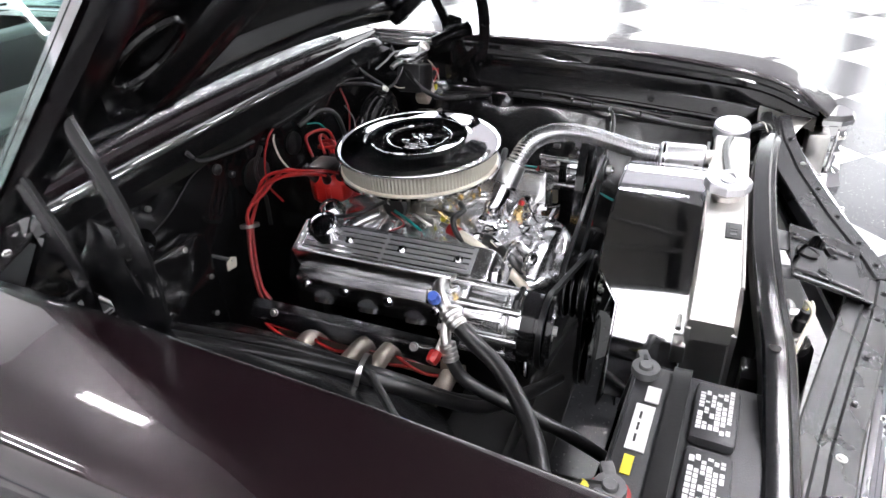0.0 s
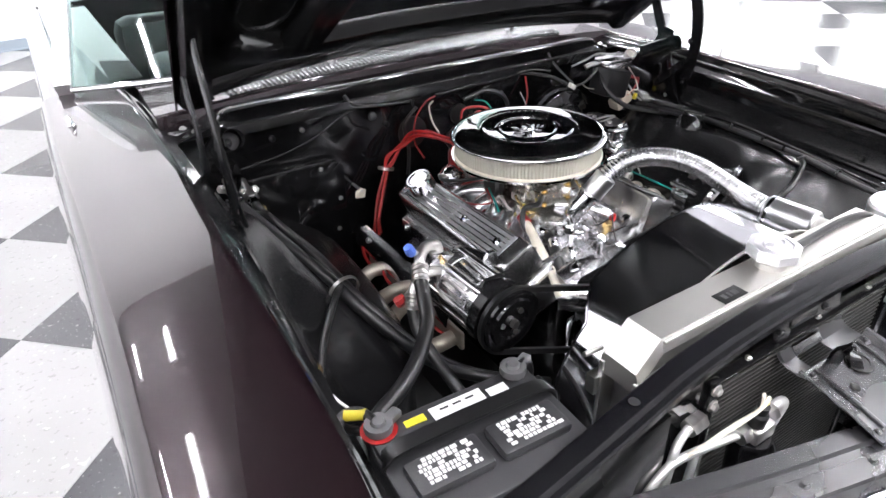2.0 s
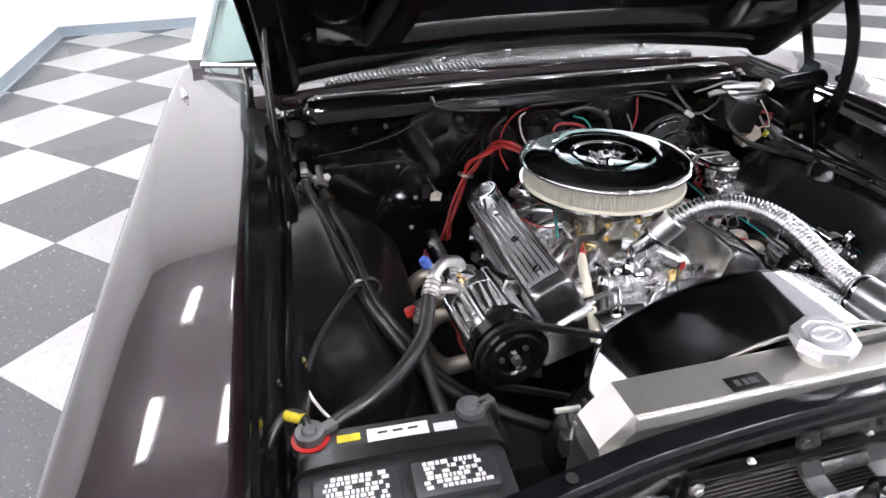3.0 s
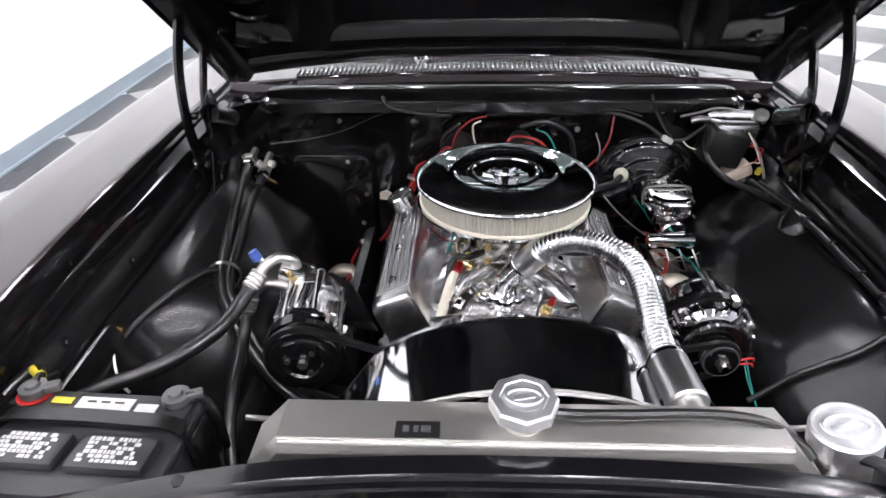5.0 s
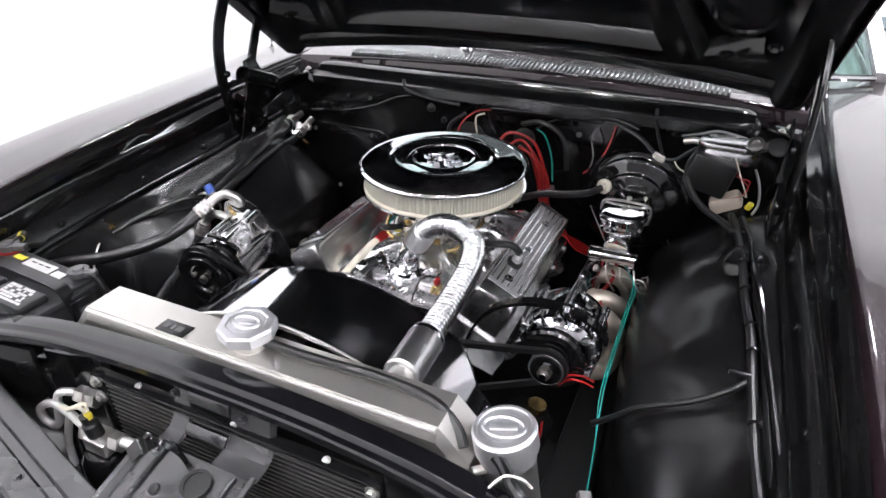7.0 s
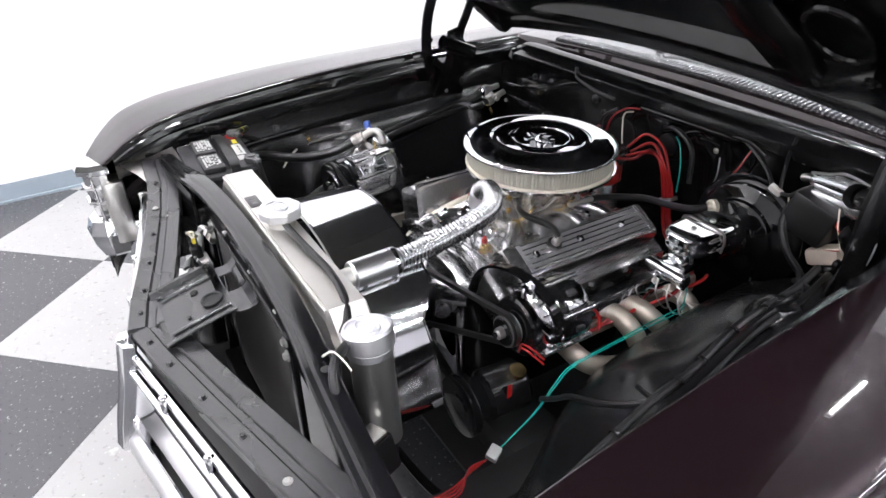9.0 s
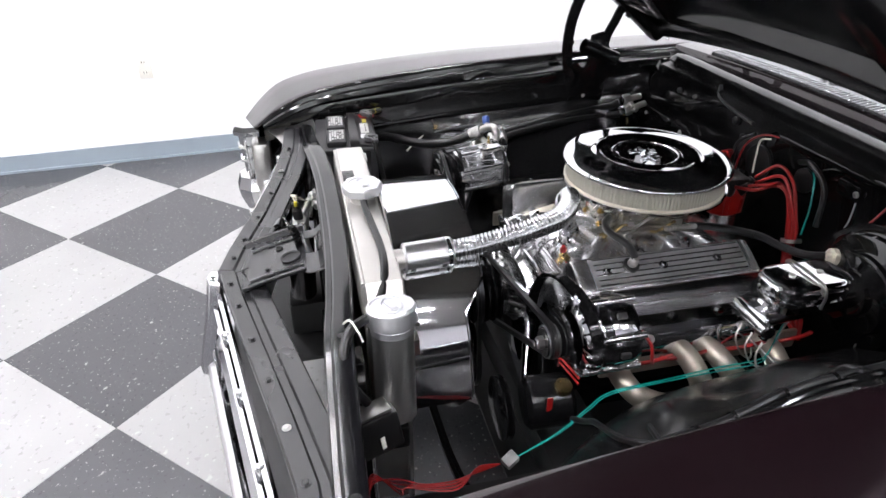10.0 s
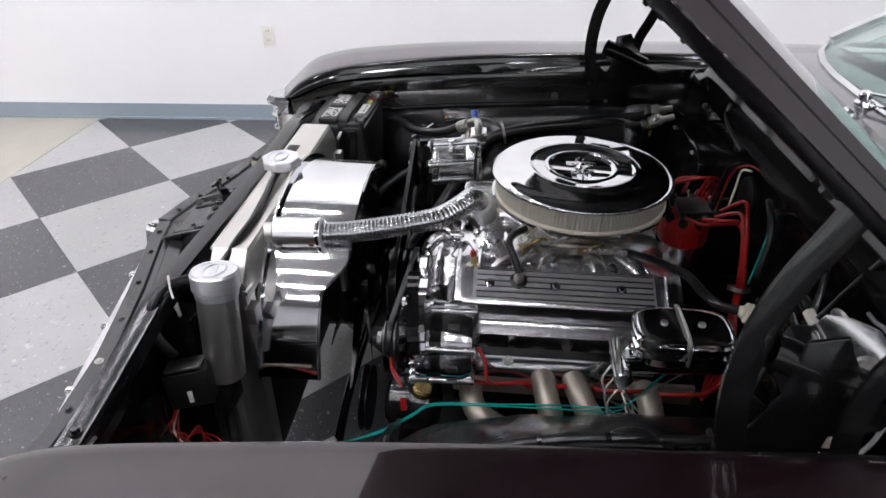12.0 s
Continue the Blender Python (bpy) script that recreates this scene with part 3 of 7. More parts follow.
for pts, w, h in (
        ([(-0.665, 0.050, 0.010), (-0.50, 0.045, 0.036), (-0.25, 0.045, 0.060), (0, 0.045, 0.068), (0.25, 0.045, 0.060), (0.50, 0.045, 0.036), (0.665, 0.050, 0.010)], 0.030, 0.018),
        ([(-0.662, 0.03, 0.006), (-0.675, 0.4, 0.008), (-0.70, 0.8, 0.008), (-0.715, 1.30, 0.008)], 0.040, 0.030),
        ([(0.662, 0.03, 0.006), (0.675, 0.4, 0.008), (0.70, 0.8, 0.008), (0.715, 1.30, 0.008)], 0.040, 0.030),
        ([(-0.71, 1.30, 0.010), (0, 1.32, 0.03), (0.71, 1.30, 0.010)], 0.05, 0.035),
        ([(-0.60, 0.24, 0.016), (-0.46, 0.175, 0.034), (-0.2, 0.155, 0.054), (0, 0.150, 0.058), (0.2, 0.155, 0.054), (0.46, 0.175, 0.034), (0.60, 0.24, 0.016)], 0.042, 0.036),
        ([(-0.44, 0.19, 0.02), (-0.31, 0.7, 0.026), (-0.12, 1.28, 0.03)], 0.05, 0.034),
        ([(0.44, 0.19, 0.02), (0.31, 0.7, 0.026), (0.12, 1.28, 0.03)], 0.05, 0.034)):
    part("hood_rib", rib(pts, w, h), SATIN, hood, "pressed black stiffening rib")
for x, r in ((-0.64, 0.07), (0.64, 0.07), (-0.60, 0.30), (0.60, 0.30), (-0.52, 0.26), (0.52, 0.26), (-0.655, 0.16), (0.655, 0.16)):
    part("hood_bolt", bolt(hood_at(x, r, -0.022), hood_at(0, 0, -1) - hood_at(0, 0, 0), 0.009, 0.008), SATIN, hood)
for s in (-1, 1):
    # raised ring of a pressed hole in the inner skin
    ring = [hood_at(s * (0.54 + 0.055 * math.cos(a)), 0.36 + 0.075 * math.sin(a), 0.010) for a in [2 * math.pi * i / 28 for i in range(28)]]
    part("hole_rim", sweep(ring + [ring[0]], circle(0.007, 8), cap=False), SATIN, hood)

for s in (-1, 1):
    hg = part("hood_hinge", prism([(0.095, 0.80), (0.150, 0.93), (0.155, 1.01), (0.195, 1.02), (0.215, 0.985), (0.24, 0.94), (0.285, 0.915), (0.275, 0.885), (0.22, 0.87), (0.215, 0.80)], s * 0.664, s * 0.670, "x", 0.002), SATIN, car, "black pressed hood hinge")
    band = [(-0.017, -0.003), (-0.017, 0.003), (-0.012, 0.0065), (0.012, 0.0065), (0.017, 0.003), (0.017, -0.003)]
    part("arm", sweep(spline([(s * 0.680, 0.150, 1.195), (s * 0.684, 0.131, 1.152), (s * 0.686, 0.110, 1.107), (s * 0.687, 0.094, 1.05), (s * 0.687, 0.088, 0.985), (s * 0.685, 0.092, 0.93), (s * 0.682, 0.106, 0.865), (s * 0.680, 0.125, 0.82)], 6), band, up=(s, 0, 0)), SATIN, hg, "curved black hinge arm")
    part("arm", sweep(spline([(s * 0.694, 0.262, 1.085), (s * 0.696, 0.245, 1.044), (s * 0.697, 0.223, 0.993), (s * 0.697, 0.218, 0.925), (s * 0.695, 0.227, 0.86)], 5), [(x * 0.85, y) for x, y in band], up=(s, 0, 0)), SATIN, hg, "curved black hinge arm")
    part("spring_tube", sweep([Vector((s * 0.650, 0.125, 0.984)), Vector((s * 0.650, 0.18, 0.962)), Vector((s * 0.650, 0.240, 0.936))], circle(0.0215, 20), cap=False), SATIN, hg, "black spring sleeve")
    part("spring_core", rod((s * 0.650, 0.165, 0.967), (s * 0.650, 0.238, 0.937), 0.0195, 16), FLAT, hg)
    part("link", sweep([Vector((s * 0.66, 0.10, 0.93)), Vector((s * 0.655, 0.14, 0.89)), Vector((s * 0.655, 0.19, 0.85))], [(x * 0.6, y) for x, y in band], up=(s, 0, 0)), SATIN, hg)
    for y, z in ((0.092, 0.99), (0.10, 0.87), (0.222, 0.935), (0.15, 0.82)):
        part("rivet", lathe([(0.009, 0), (0.009, 0.006), (0.005, 0.009), (0, 0.009)], (s * 0.672, y, z), (-s, 0, 0), 12), SATIN if z != 0.82 else STEEL, hg, "hinge rivet")


def apron(s):
    """Inner fender with the wheelhouse bulge."""
    rings = []
    for k in range(49):
        y = -0.74 + (0.41 + 0.74) * k / 48
        xi, zi = glide(LEDGE, y)
        b = math.exp(-((y + 0.0) / 0.34) ** 6)
        lo = 1 - b
        if s > 0 and y < 0:
            lo *= 0.30 + 0.70 * max(0.0, min(1.0, (-0.36 - y) / 0.36))
        e = (0.013 if s > 0 else 0.002) * math.sin(y * 24 + s) * b
        e2 = (0.006 if s > 0 else 0.001) * math.sin(y * 41) * b
        pts = [(xi - 0.005, zi - 0.044), (xi - 0.012, zi - 0.050), (xi - 0.016, zi - 0.085), (xi - 0.022, zi - 0.094), (xi - 0.045, zi - 0.098), (xi - 0.055, zi - 0.104 - 0.04 * lo),
               (xi - 0.085, zi - 0.104 - 0.16 * lo), (xi - 0.12 + 0.03 * lo, zi - 0.115 - 0.20 * lo + e2), (xi - 0.16 + 0.06 * lo, zi - 0.140 - 0.22 * lo + e), (xi - 0.20 + 0.09 * lo, zi - 0.168 - 0.22 * lo + e),
               (xi - 0.24 + 0.11 * lo, zi - 0.200 - 0.20 * lo + e2), (xi - 0.266 + 0.13 * lo, zi - 0.228 - 0.20 * lo), (xi - 0.276 + 0.13 * lo, zi - 0.245 - 0.20 * lo), (xi - 0.280 + 0.13 * lo, 0.45), (xi - 0.280 + 0.10 * lo, 0.25)]
        rings.append([Vector((s * x, y, z)) for x, z in pts])
    ap = part("inner_fender", sheet(rings, 0.003), APRON, car, "satin black inner fender and wheelhouse", smooth=60)
    for y in (-0.60, -0.42, -0.2, 0.0, 0.2, 0.34):
        xi, zi = lerp(LEDGE, y)
        part("bolt", bolt((s * (xi - 0.014), y, zi - 0.07), (-s, 0, 0.25), 0.007, 0.007), SATIN, ap)
    lip = [Vector((s * (lerp(LEDGE, y)[0] - 0.030), y, lerp(LEDGE, y)[1] - 0.088)) for y in [-0.66 + 0.1 * i for i in range(11)]]
    part("flange_bead", sweep(spline(lip, 3), circle(0.007, 8)), BLACK, ap, "glossy black rolled flange")
    return ap


aprons = {s: apron(s) for s in (-1, 1)}
# wheelhouse domes and stamped bumps
for s, y, z, x in ((1, 0.02, 0.792, 0.645),):
    part("stamped_boss", lathe([(0.052, -0.02), (0.044, 0.0), (0.030, 0.014), (0.026, 0.016), (0, 0.016)], (s * x * 0.99, y, z - 0.006), (0, 0, 1), 24), SATIN, aprons[s])

# radiator support: arched bar, side panels
BAR = [(-0.80, -0.738, 0.752), (-0.62, -0.735, 0.780), (-0.50, -0.731, 0.806), (-0.40, -0.726, 0.828), (-0.30, -0.716, 0.838), (-0.15, -0.708, 0.843), (0, -0.706, 0.844), (0.15, -0.708, 0.843), (0.30, -0.716, 0.838), (0.40, -0.726, 0.828), (0.50, -0.731, 0.806), (0.62, -0.735, 0.780), (0.80, -0.738, 0.752)]
SEC_BAR = [(-0.033, -0.020), (-0.033, -0.009), (-0.030, -0.006), (-0.021, -0.005), (-0.018, -0.001), (-0.015, 0.0015), (-0.006, 0.0024), (0.006, 0.0024), (0.015, 0.0015), (0.019, -0.002), (0.020, -0.010), (0.021, -0.026), (0.018, -0.026), (0.016, -0.010), (0.0, -0.006), (-0.022, -0.010), (-0.030, -0.020)]
support = part("radiator_support", sweep(spline(BAR, 6), [(-x * 0.86, y) for x, y in SEC_BAR], up=(0, 0, 1)), BARM, car, "glossy black arched radiator support bar", smooth=30)
for s in (-1, 1):
    part("support_panel", prism([(s * 0.36, 0.28), (s * 0.80, 0.28), (s * 0.80, 0.70), (s * 0.62, 0.745), (s * 0.50, 0.775), (s * 0.36, 0.80)], -0.752, -0.745, "y"), BLACK, support, "black radiator support side panel")
    part("access_hole", lathe([(0.008, 0), (0.006, 0.0004), (0, 0.0004)], (s * 0.407, -0.726, 0.8302), (0, 0, 1), 16), FLAT, support, "dark round access hole")
    for x, z in ((0.665, 0.7755), (0.70, 0.770)):
        part("bolt", bolt((s * x, -0.737, z), (0, 0, 1), 0.006, 0.006), SATIN, support)
# Added blocks that shut out the lit floor between radiator and support panels.
for s in (-1, 1):
    part("gap_filler", box(s * 0.376, -0.719, 0.51, 0.050, 0.050, 0.50, 0.004), BLACK, car, "added black block that hides the bright floor gap beside the radiator")
part("lower_panel", box(0, -0.735, 0.30, 0.72, 0.05, 0.06, 0.006), FLAT, car)

# header panel: a bolted strip that runs out to a point at the middle
for s in (-1, 1):
    line = [Vector((s * a, b, c)) for a, b, c in ((0.0, -0.918, 0.717), (0.08, -0.902, 0.717), (0.25, -0.858, 0.714), (0.45, -0.808, 0.722), (0.60, -0.776, 0.742), (0.74, -0.765, 0.755))]
    hp = part("header_panel", sweep(line, [(-0.044, -0.03), (-0.044, -0.002), (-0.041, 0.002), (-0.012, 0.002), (-0.008, -0.003), (0.004, -0.003), (0.008, 0.002), (0.034, 0.002), (0.037, -0.002), (0.037, -0.02), (0.033, -0.02), (0.033, -0.006), (-0.040, -0.008), (-0.040, -0.03)], up=(0, 0, 1)), GREYSAT, car, "semi-gloss charcoal bolted header panel", smooth=25)
    for x in (0.05, 0.13, 0.24, 0.36, 0.48, 0.60):
        c = lerp([(p.x * s, p.y, p.z) for p in line], x)
        part("bolt", bolt((s * x, c[0] - 0.022, c[1] + 0.002), (0, 0, 1), 0.0048, 0.004), GREYSAT if x != 0.48 else STEEL, hp)
    # grille: slotted silver bar below the header, outer moulding, dark mesh behind
    gl = part("grille_half", sheet([[Vector((s * x, -0.93 + 0.20 * x - 0.012 * k, 0.68 - 0.065 * k)) for x in (0.0, 0.2, 0.4, 0.6, 0.80)] for k in range(4)], 0.004), FLAT, car, "dark grille recess")
    n = 4
    for top in (0.0, 1.0):
        pth = [Vector((s * x, -0.964 + 0.205 * x - 0.012 * top, 0.678 + 0.012 * x - 0.030 * top)) for x in (0.0, 0.2, 0.4, 0.6, 0.78)]
        part("grille_bar", sweep(pth, [(-0.006, -0.007), (-0.006, 0.005), (0.0, 0.008), (0.008, 0.005), (0.008, -0.007)], up=(0, 0, 1)), POLISHED, gl, "silver grille bar")
    for x in (0.01, 0.17, 0.34, 0.51, 0.68):
        part("grille_nub", box(s * x, -0.972 + 0.205 * x, 0.664 + 0.012 * x, 0.014, 0.018, 0.044, 0.004), CHROME, gl, "chrome grille spacer")
    part("moulding", loft([[Vector((s * x, -1.026 + 0.20 * x + a, 0.500 + b)) for a, b in ((0.006, -0.075), (0.0, -0.03), (0.003, -0.006), (0.010, 0.002), (0.034, 0.008), (0.060, 0.014), (0.090, 0.034), (0.096, 0.030), (0.096, -0.02), (0.060, -0.075))] for x in (0.004, 0.2, 0.4, 0.6, 0.80)]), SILVER, gl, "wide satin silver lower grille moulding", smooth=40)
    part("moulding", sweep([Vector((s * x, -1.000 + 0.20 * x, 0.530)) for x in (0.0, 0.4, 0.80)], [(-0.006, -0.006), (-0.006, 0.006), (0.006, 0.008), (0.008, -0.006)], up=(0, 0, 1)), CHROME, gl)
part("grille_post", sweep([Vector((0, -0.968, 0.705)), Vector((0, -0.985, 0.62)), Vector((0, -1.010, 0.53)), Vector((0, -1.024, 0.47))], [(-0.030, -0.012), (-0.026, 0.008), (0, 0.016), (0.026, 0.008), (0.030, -0.012)], up=(0, -1, 0)), POLISHED, car, "silver centre post of the grille")
part("grille_bolt", lathe([(0.011, 0), (0.011, 0.008), (0.006, 0.016), (0, 0.017)], (0.0, -0.968, 0.700), (0, -1, 0.3), 16), CHROME, car, "chrome bolt at the grille's point")

# hood latch bracket: a lipped tray on the header, with an open upright frame to the bar
def latch_z(y):
    return lerp([(-0.905, 0.716), (-0.86, 0.730), (-0.80, 0.745), (-0.765, 0.752)], y)[0]


xs_l = (-0.100, -0.099, -0.092, -0.086, -0.03, 0.03, 0.078, 0.084, 0.091, 0.092)
lift = (0.010, 0.012, 0.011, 0.0, 0.0, 0.0, 0.0, 0.011, 0.012, 0.010)
lb = part("latch_bracket", sheet([[Vector((x, y, latch_z(y) + u)) for x, u in zip(xs_l, lift)] for y in (-0.905, -0.88, -0.86, -0.83, -0.80, -0.775)], 0.003), GREYSAT, car, "semi-gloss charcoal hood latch bracket", smooth=25)
for x, w in ((-0.073, 0.034), (0.048, 0.076)):
    up = part("upright", sheet([[Vector((x + q * w / 2, y + (0.008 if abs(q) == 1 else 0), z)) for q in (-1, -0.86, 0.86, 1)] for y, z in ((-0.778, 0.747), (-0.762, 0.748), (-0.748, 0.752), (-0.738, 0.762), (-0.730, 0.78), (-0.722, 0.812))], 0.003), GREYSAT, lb, "upright leg of the bracket", smooth=25)
    part("leg_bolt", bolt((x - 0.012, -0.7265, 0.798), (0, -1, 0.25), 0.0048, 0.005), GREYSAT, up, "dull zinc bolt")
part("cross_strip", box(-0.023, -0.7425, 0.757, 0.072, 0.004, 0.016, 0.0015, Matrix.Rotation(radians(-40), 4, "X")), GREYSAT, lb)
part("cross_strip", box(-0.023, -0.7255, 0.802, 0.072, 0.004, 0.018, 0.0015, Matrix.Rotation(radians(-14), 4, "X")), GREYSAT, lb)
part("latch_hole", lathe([(0.021, 0), (0.021, 0.003), (0.016, 0.003), (0.016, 0.001), (0, 0.001)], (0.016, -0.806, 0.7455), (0, -0.2, 1), 24), FLAT, lb, "dark round latch hole")
part("latch_hole", lathe([(0.008, 0), (0.006, 0.002), (0, 0.001)], (-0.035, -0.83, 0.7395), (0, -0.2, 1), 16), FLAT, lb, "small dark hole")
part("latch_hook", sweep(spline([(-0.020, -0.785, 0.747), (-0.022, -0.79, 0.775), (-0.030, -0.800, 0.795), (-0.048, -0.815, 0.800), (-0.060, -0.830, 0.788)], 5), [(-0.011, -0.003), (-0.011, 0.003), (0.011, 0.003), (0.011, -0.003)], up=(0.5, 1, 0)), BLACK, lb, "black safety hook")
for x in (-0.062, 0.058):
    part("bead", sweep([Vector((x, y, latch_z(y) + 0.002)) for y in (-0.89, -0.85, -0.80, -0.78)], circle(0.004, 8)), GREYSAT, lb)
for x, y in ((-0.078, -0.890), (0.072, -0.890), (0.035, -0.855), (-0.075, -0.785), (0.073, -0.785)):
    part("bolt", bolt((x, y, latch_z(y)), (0, -0.2, 1), 0.005, 0.004), GREYSAT, lb)

# windshield, pillars, cabin and tail, seen past the hood
rows = []
for k in range(13):
    q = -1 + 2 * k / 12
    rows.append([Vector((q * (0.888 - 0.15 * h), 0.66 + 0.20 * abs(q) ** 3 + 0.62 * h, 0.957 + 0.028 * (1 - q * q) + 0.40 * h)) for h in (0, 0.25, 0.5, 0.75, 1.0)])
ws = part("windshield", sheet(rows, 0.005), GLASS, car, "green tinted windshield glass")
ws.visible_shadow = False
part("windshield_trim", sweep([r[0] + Vector((0, -0.01, 0.002)) for r in rows], circle(0.009, 8)), CHROME, car, "chrome windshield moulding")
for s in (-1, 1):
    e = rows[0 if s < 0 else -1]
    # Painted pillars: the silver colour stands in for the white wall they mirror.
    part("windshield_pillar", sweep([p + Vector((s * 0.018, 0.01, 0)) for p in e], [(-0.02, -0.02), (-0.02, 0.02), (0.02, 0.02), (0.02, -0.02)]), SILVER, car, "windshield pillar, silver in place of the white wall's reflection")
    side_rows = []
    for k in range(22):
        y = 0.905 + 3.4 * k / 21
        zc = 0.922 - 0.02 * max(0, (y - 2.5) / 1.8)
        side_rows.append([Vector((s * x, y, z)) for x, z in [(0.70, zc + 0.03), (0.80, zc + 0.028), (0.90, zc + 0.012)] + side(y, 0.945, zc)])
    part("door_side", sheet(side_rows, 0.004), PAINT, car, "plum-black door and rear quarter")
    sg = part("side_window", sheet([[Vector((s * (0.900 - 0.15 * h), y + 0.55 * h * (1 - t), 0.945 + 0.38 * h)) for h in (0, 0.5, 1.0)] for t, y in ((0, 0.95), (0.3, 1.3), (0.7, 1.9), (1.0, 2.5))], 0.005), GLASS, car, "green tinted side glass")
    sg.visible_shadow = False
    part("window_trim", sweep([Vector((s * 0.912, 0.91, 0.952)), Vector((s * 0.908, 1.4, 0.950)), Vector((s * 0.905, 2.5, 0.948))], circle(0.010, 8)), CHROME, car, "chrome window sill moulding")
    part("vent_post", sweep([Vector((s * 0.915, 0.905, 0.955)), Vector((s * 0.85, 1.17, 1.13)), Vector((s * 0.775, 1.50, 1.345))], circle(0.014, 8)), CHROME, car, "chrome vent window post")
part("roof", sheet([[Vector((q * 0.75, y, 1.360 + 0.045 * (1 - q * q) - 0.25 * max(0, (y - 2.3)) ** 2)) for q in (-1, -0.9, -0.5, 0, 0.5, 0.9, 1)] for y in (1.40, 1.6, 2.0, 2.4, 2.8)], 0.02), PAINT, car, "plum-black roof")
part("tail_deck", sheet([[Vector((q * 0.90, y, 0.955 - 0.02 * (y - 2.8) + 0.02 * (1 - q * q))) for q in (-1, -0.5, 0, 0.5, 1)] for y in (2.6, 3.2, 3.8, 4.3)], 0.01), PAINT, car)
part("tail_panel", box(0, 4.30, 0.62, 1.84, 0.02, 0.62, 0.008), PAINT, car)
part("dashboard", box(0, 1.05, 0.90, 1.30, 0.30, 0.12, 0.04), PLASTIC, car, "dark dashboard")
part("cabin_floor", box(0, 2.3, 0.34, 1.8, 3.8, 0.04, 0.005), FLAT, car)
part("bench_seat", box(0, 1.95, 0.68, 1.30, 0.22, 0.56, 0.06), PLASTIC, car, "dark bench seat")
for s in (-1, 1):
    for y in (0.0, 3.02):
        wh = part("wheel", lathe([(0.0, 0.02), (0.16, 0.02), (0.19, 0.0), (0.20, 0.02), (0.20, 0.18), (0.0, 0.18)], (s * 0.97, y, 0.352), (-s, 0, 0), 32), STEEL, car, "steel wheel")
        part("tyre", lathe([(0.20, 0.0), (0.29, -0.005), (0.33, 0.02), (0.335, 0.05), (0.335, 0.15), (0.33, 0.18), (0.29, 0.205), (0.20, 0.20)], (s * 0.97, y, 0.352), (-s, 0, 0), 40, cap=False), RUBBER, wh, "black rubber tyre")

part("frame_rail", box(-0.40, -0.1, 0.30, 0.09, 1.5, 0.11, 0.01), FLAT, car)
part("frame_rail", box(0.40, -0.1, 0.30, 0.09, 1.5, 0.11, 0.01), FLAT, car)
# Added sheet: stands in for the darkness under the bay, left open below the fan.
bm = box(0, 0.02, 0.235, 1.50, 0.80, 0.012, 0.003)
box(-0.50, -0.66, 0.235, 0.50, 0.56, 0.012, 0.003, bm=bm)
box(0.62, -0.66, 0.235, 0.36, 0.56, 0.012, 0.003, bm=bm)
part("under_sheet", bm, FLAT, car, "added dark sheet that blacks out the floor under the engine, open below the fan")
part("sway_bar", hose([(-0.42, -0.46, 0.30), (-0.30, -0.50, 0.30), (0.0, -0.515, 0.30), (0.30, -0.50, 0.30), (0.42, -0.44, 0.30)], 0.012, seg=12), SATIN, car, "black sway bar across the frame")
part("crossmember", box(0, -0.22, 0.27, 0.76, 0.16, 0.10, 0.02), FLAT, car)

# ---- the engine bay: radiator and cooling ----
radiator = thing("radiator", (0, -0.65, 0.3), "brushed aluminium radiator behind the black support bar", "radiator")
rings = []
for x, k in ((-0.346, 1), (-0.304, 0), (0.304, 0), (0.346, 1)):
    z = 0.851 if not k else 0.805
    rings.append([Vector((x, y, zz)) for y, zz in ((-0.684, 0.768), (-0.684, z - 0.020), (-0.676, z), (-0.614, z), (-0.610, z - 0.008), (-0.610, 0.768))])
tank = part("top_tank", loft(rings), ALLOY, radiator, "brushed aluminium top tank with slanted ends", smooth=20)
part("weld_seam", sweep([Vector((-0.302, -0.680, 0.8465)), Vector((0.302, -0.680, 0.8465))], circle(0.0035, 8)), ALLOY, tank, "bright welded front seam")
part("maker_plate", box(-0.135, -0.6615, 0.8515, 0.054, 0.026, 0.002, 0.0006), PLASTIC, tank, "dark printed maker's plate")
for i, (dx, w) in enumerate(((-0.014, 0.008), (-0.002, 0.006), (0.010, 0.012))):
    part("plate_bar", box(-0.135 + dx, -0.6615, 0.853, w, 0.011, 0.0008), LEAD, tank)
part("core", box(0, -0.647, 0.54, 0.62, 0.050, 0.455, 0.002), FLAT, radiator, "black finned core")
for s in (-1, 1):
    part("side_channel", prism([(s * 0.312, -0.683), (s * 0.350, -0.683), (s * 0.350, -0.676), (s * 0.320, -0.676), (s * 0.320, -0.618), (s * 0.350, -0.618), (s * 0.350, -0.611), (s * 0.312, -0.611)], 0.31, 0.79, "z"), ALLOY_V, radiator, "aluminium side channel")
    part("mount_bracket", box(s * 0.345, -0.605, 0.742, 0.03, 0.02, 0.035, 0.003), STEEL, radiator)
    part("stud", rod((s * 0.335, -0.60, 0.80), (s * 0.372, -0.60, 0.803), 0.004, 8), STEEL, radiator)
part("filler_neck", lathe([(0.026, 0.848), (0.025, 0.860), (0.023, 0.862), (0.023, 0.872)], (-0.008, -0.643, 0), seg=28), ALLOY, radiator)
cap_t = [(0.036, 0.868), (0.042, 0.871), (0.0425, 0.886), (0.040, 0.890), (0.030, 0.891), (0.028, 0.8895), (0.0, 0.8895)]
rcap = part("pressure_cap", lathe(cap_t, (-0.008, -0.643, 0), seg=8), CAPM, radiator, "octagonal brushed aluminium pressure cap", smooth=20)
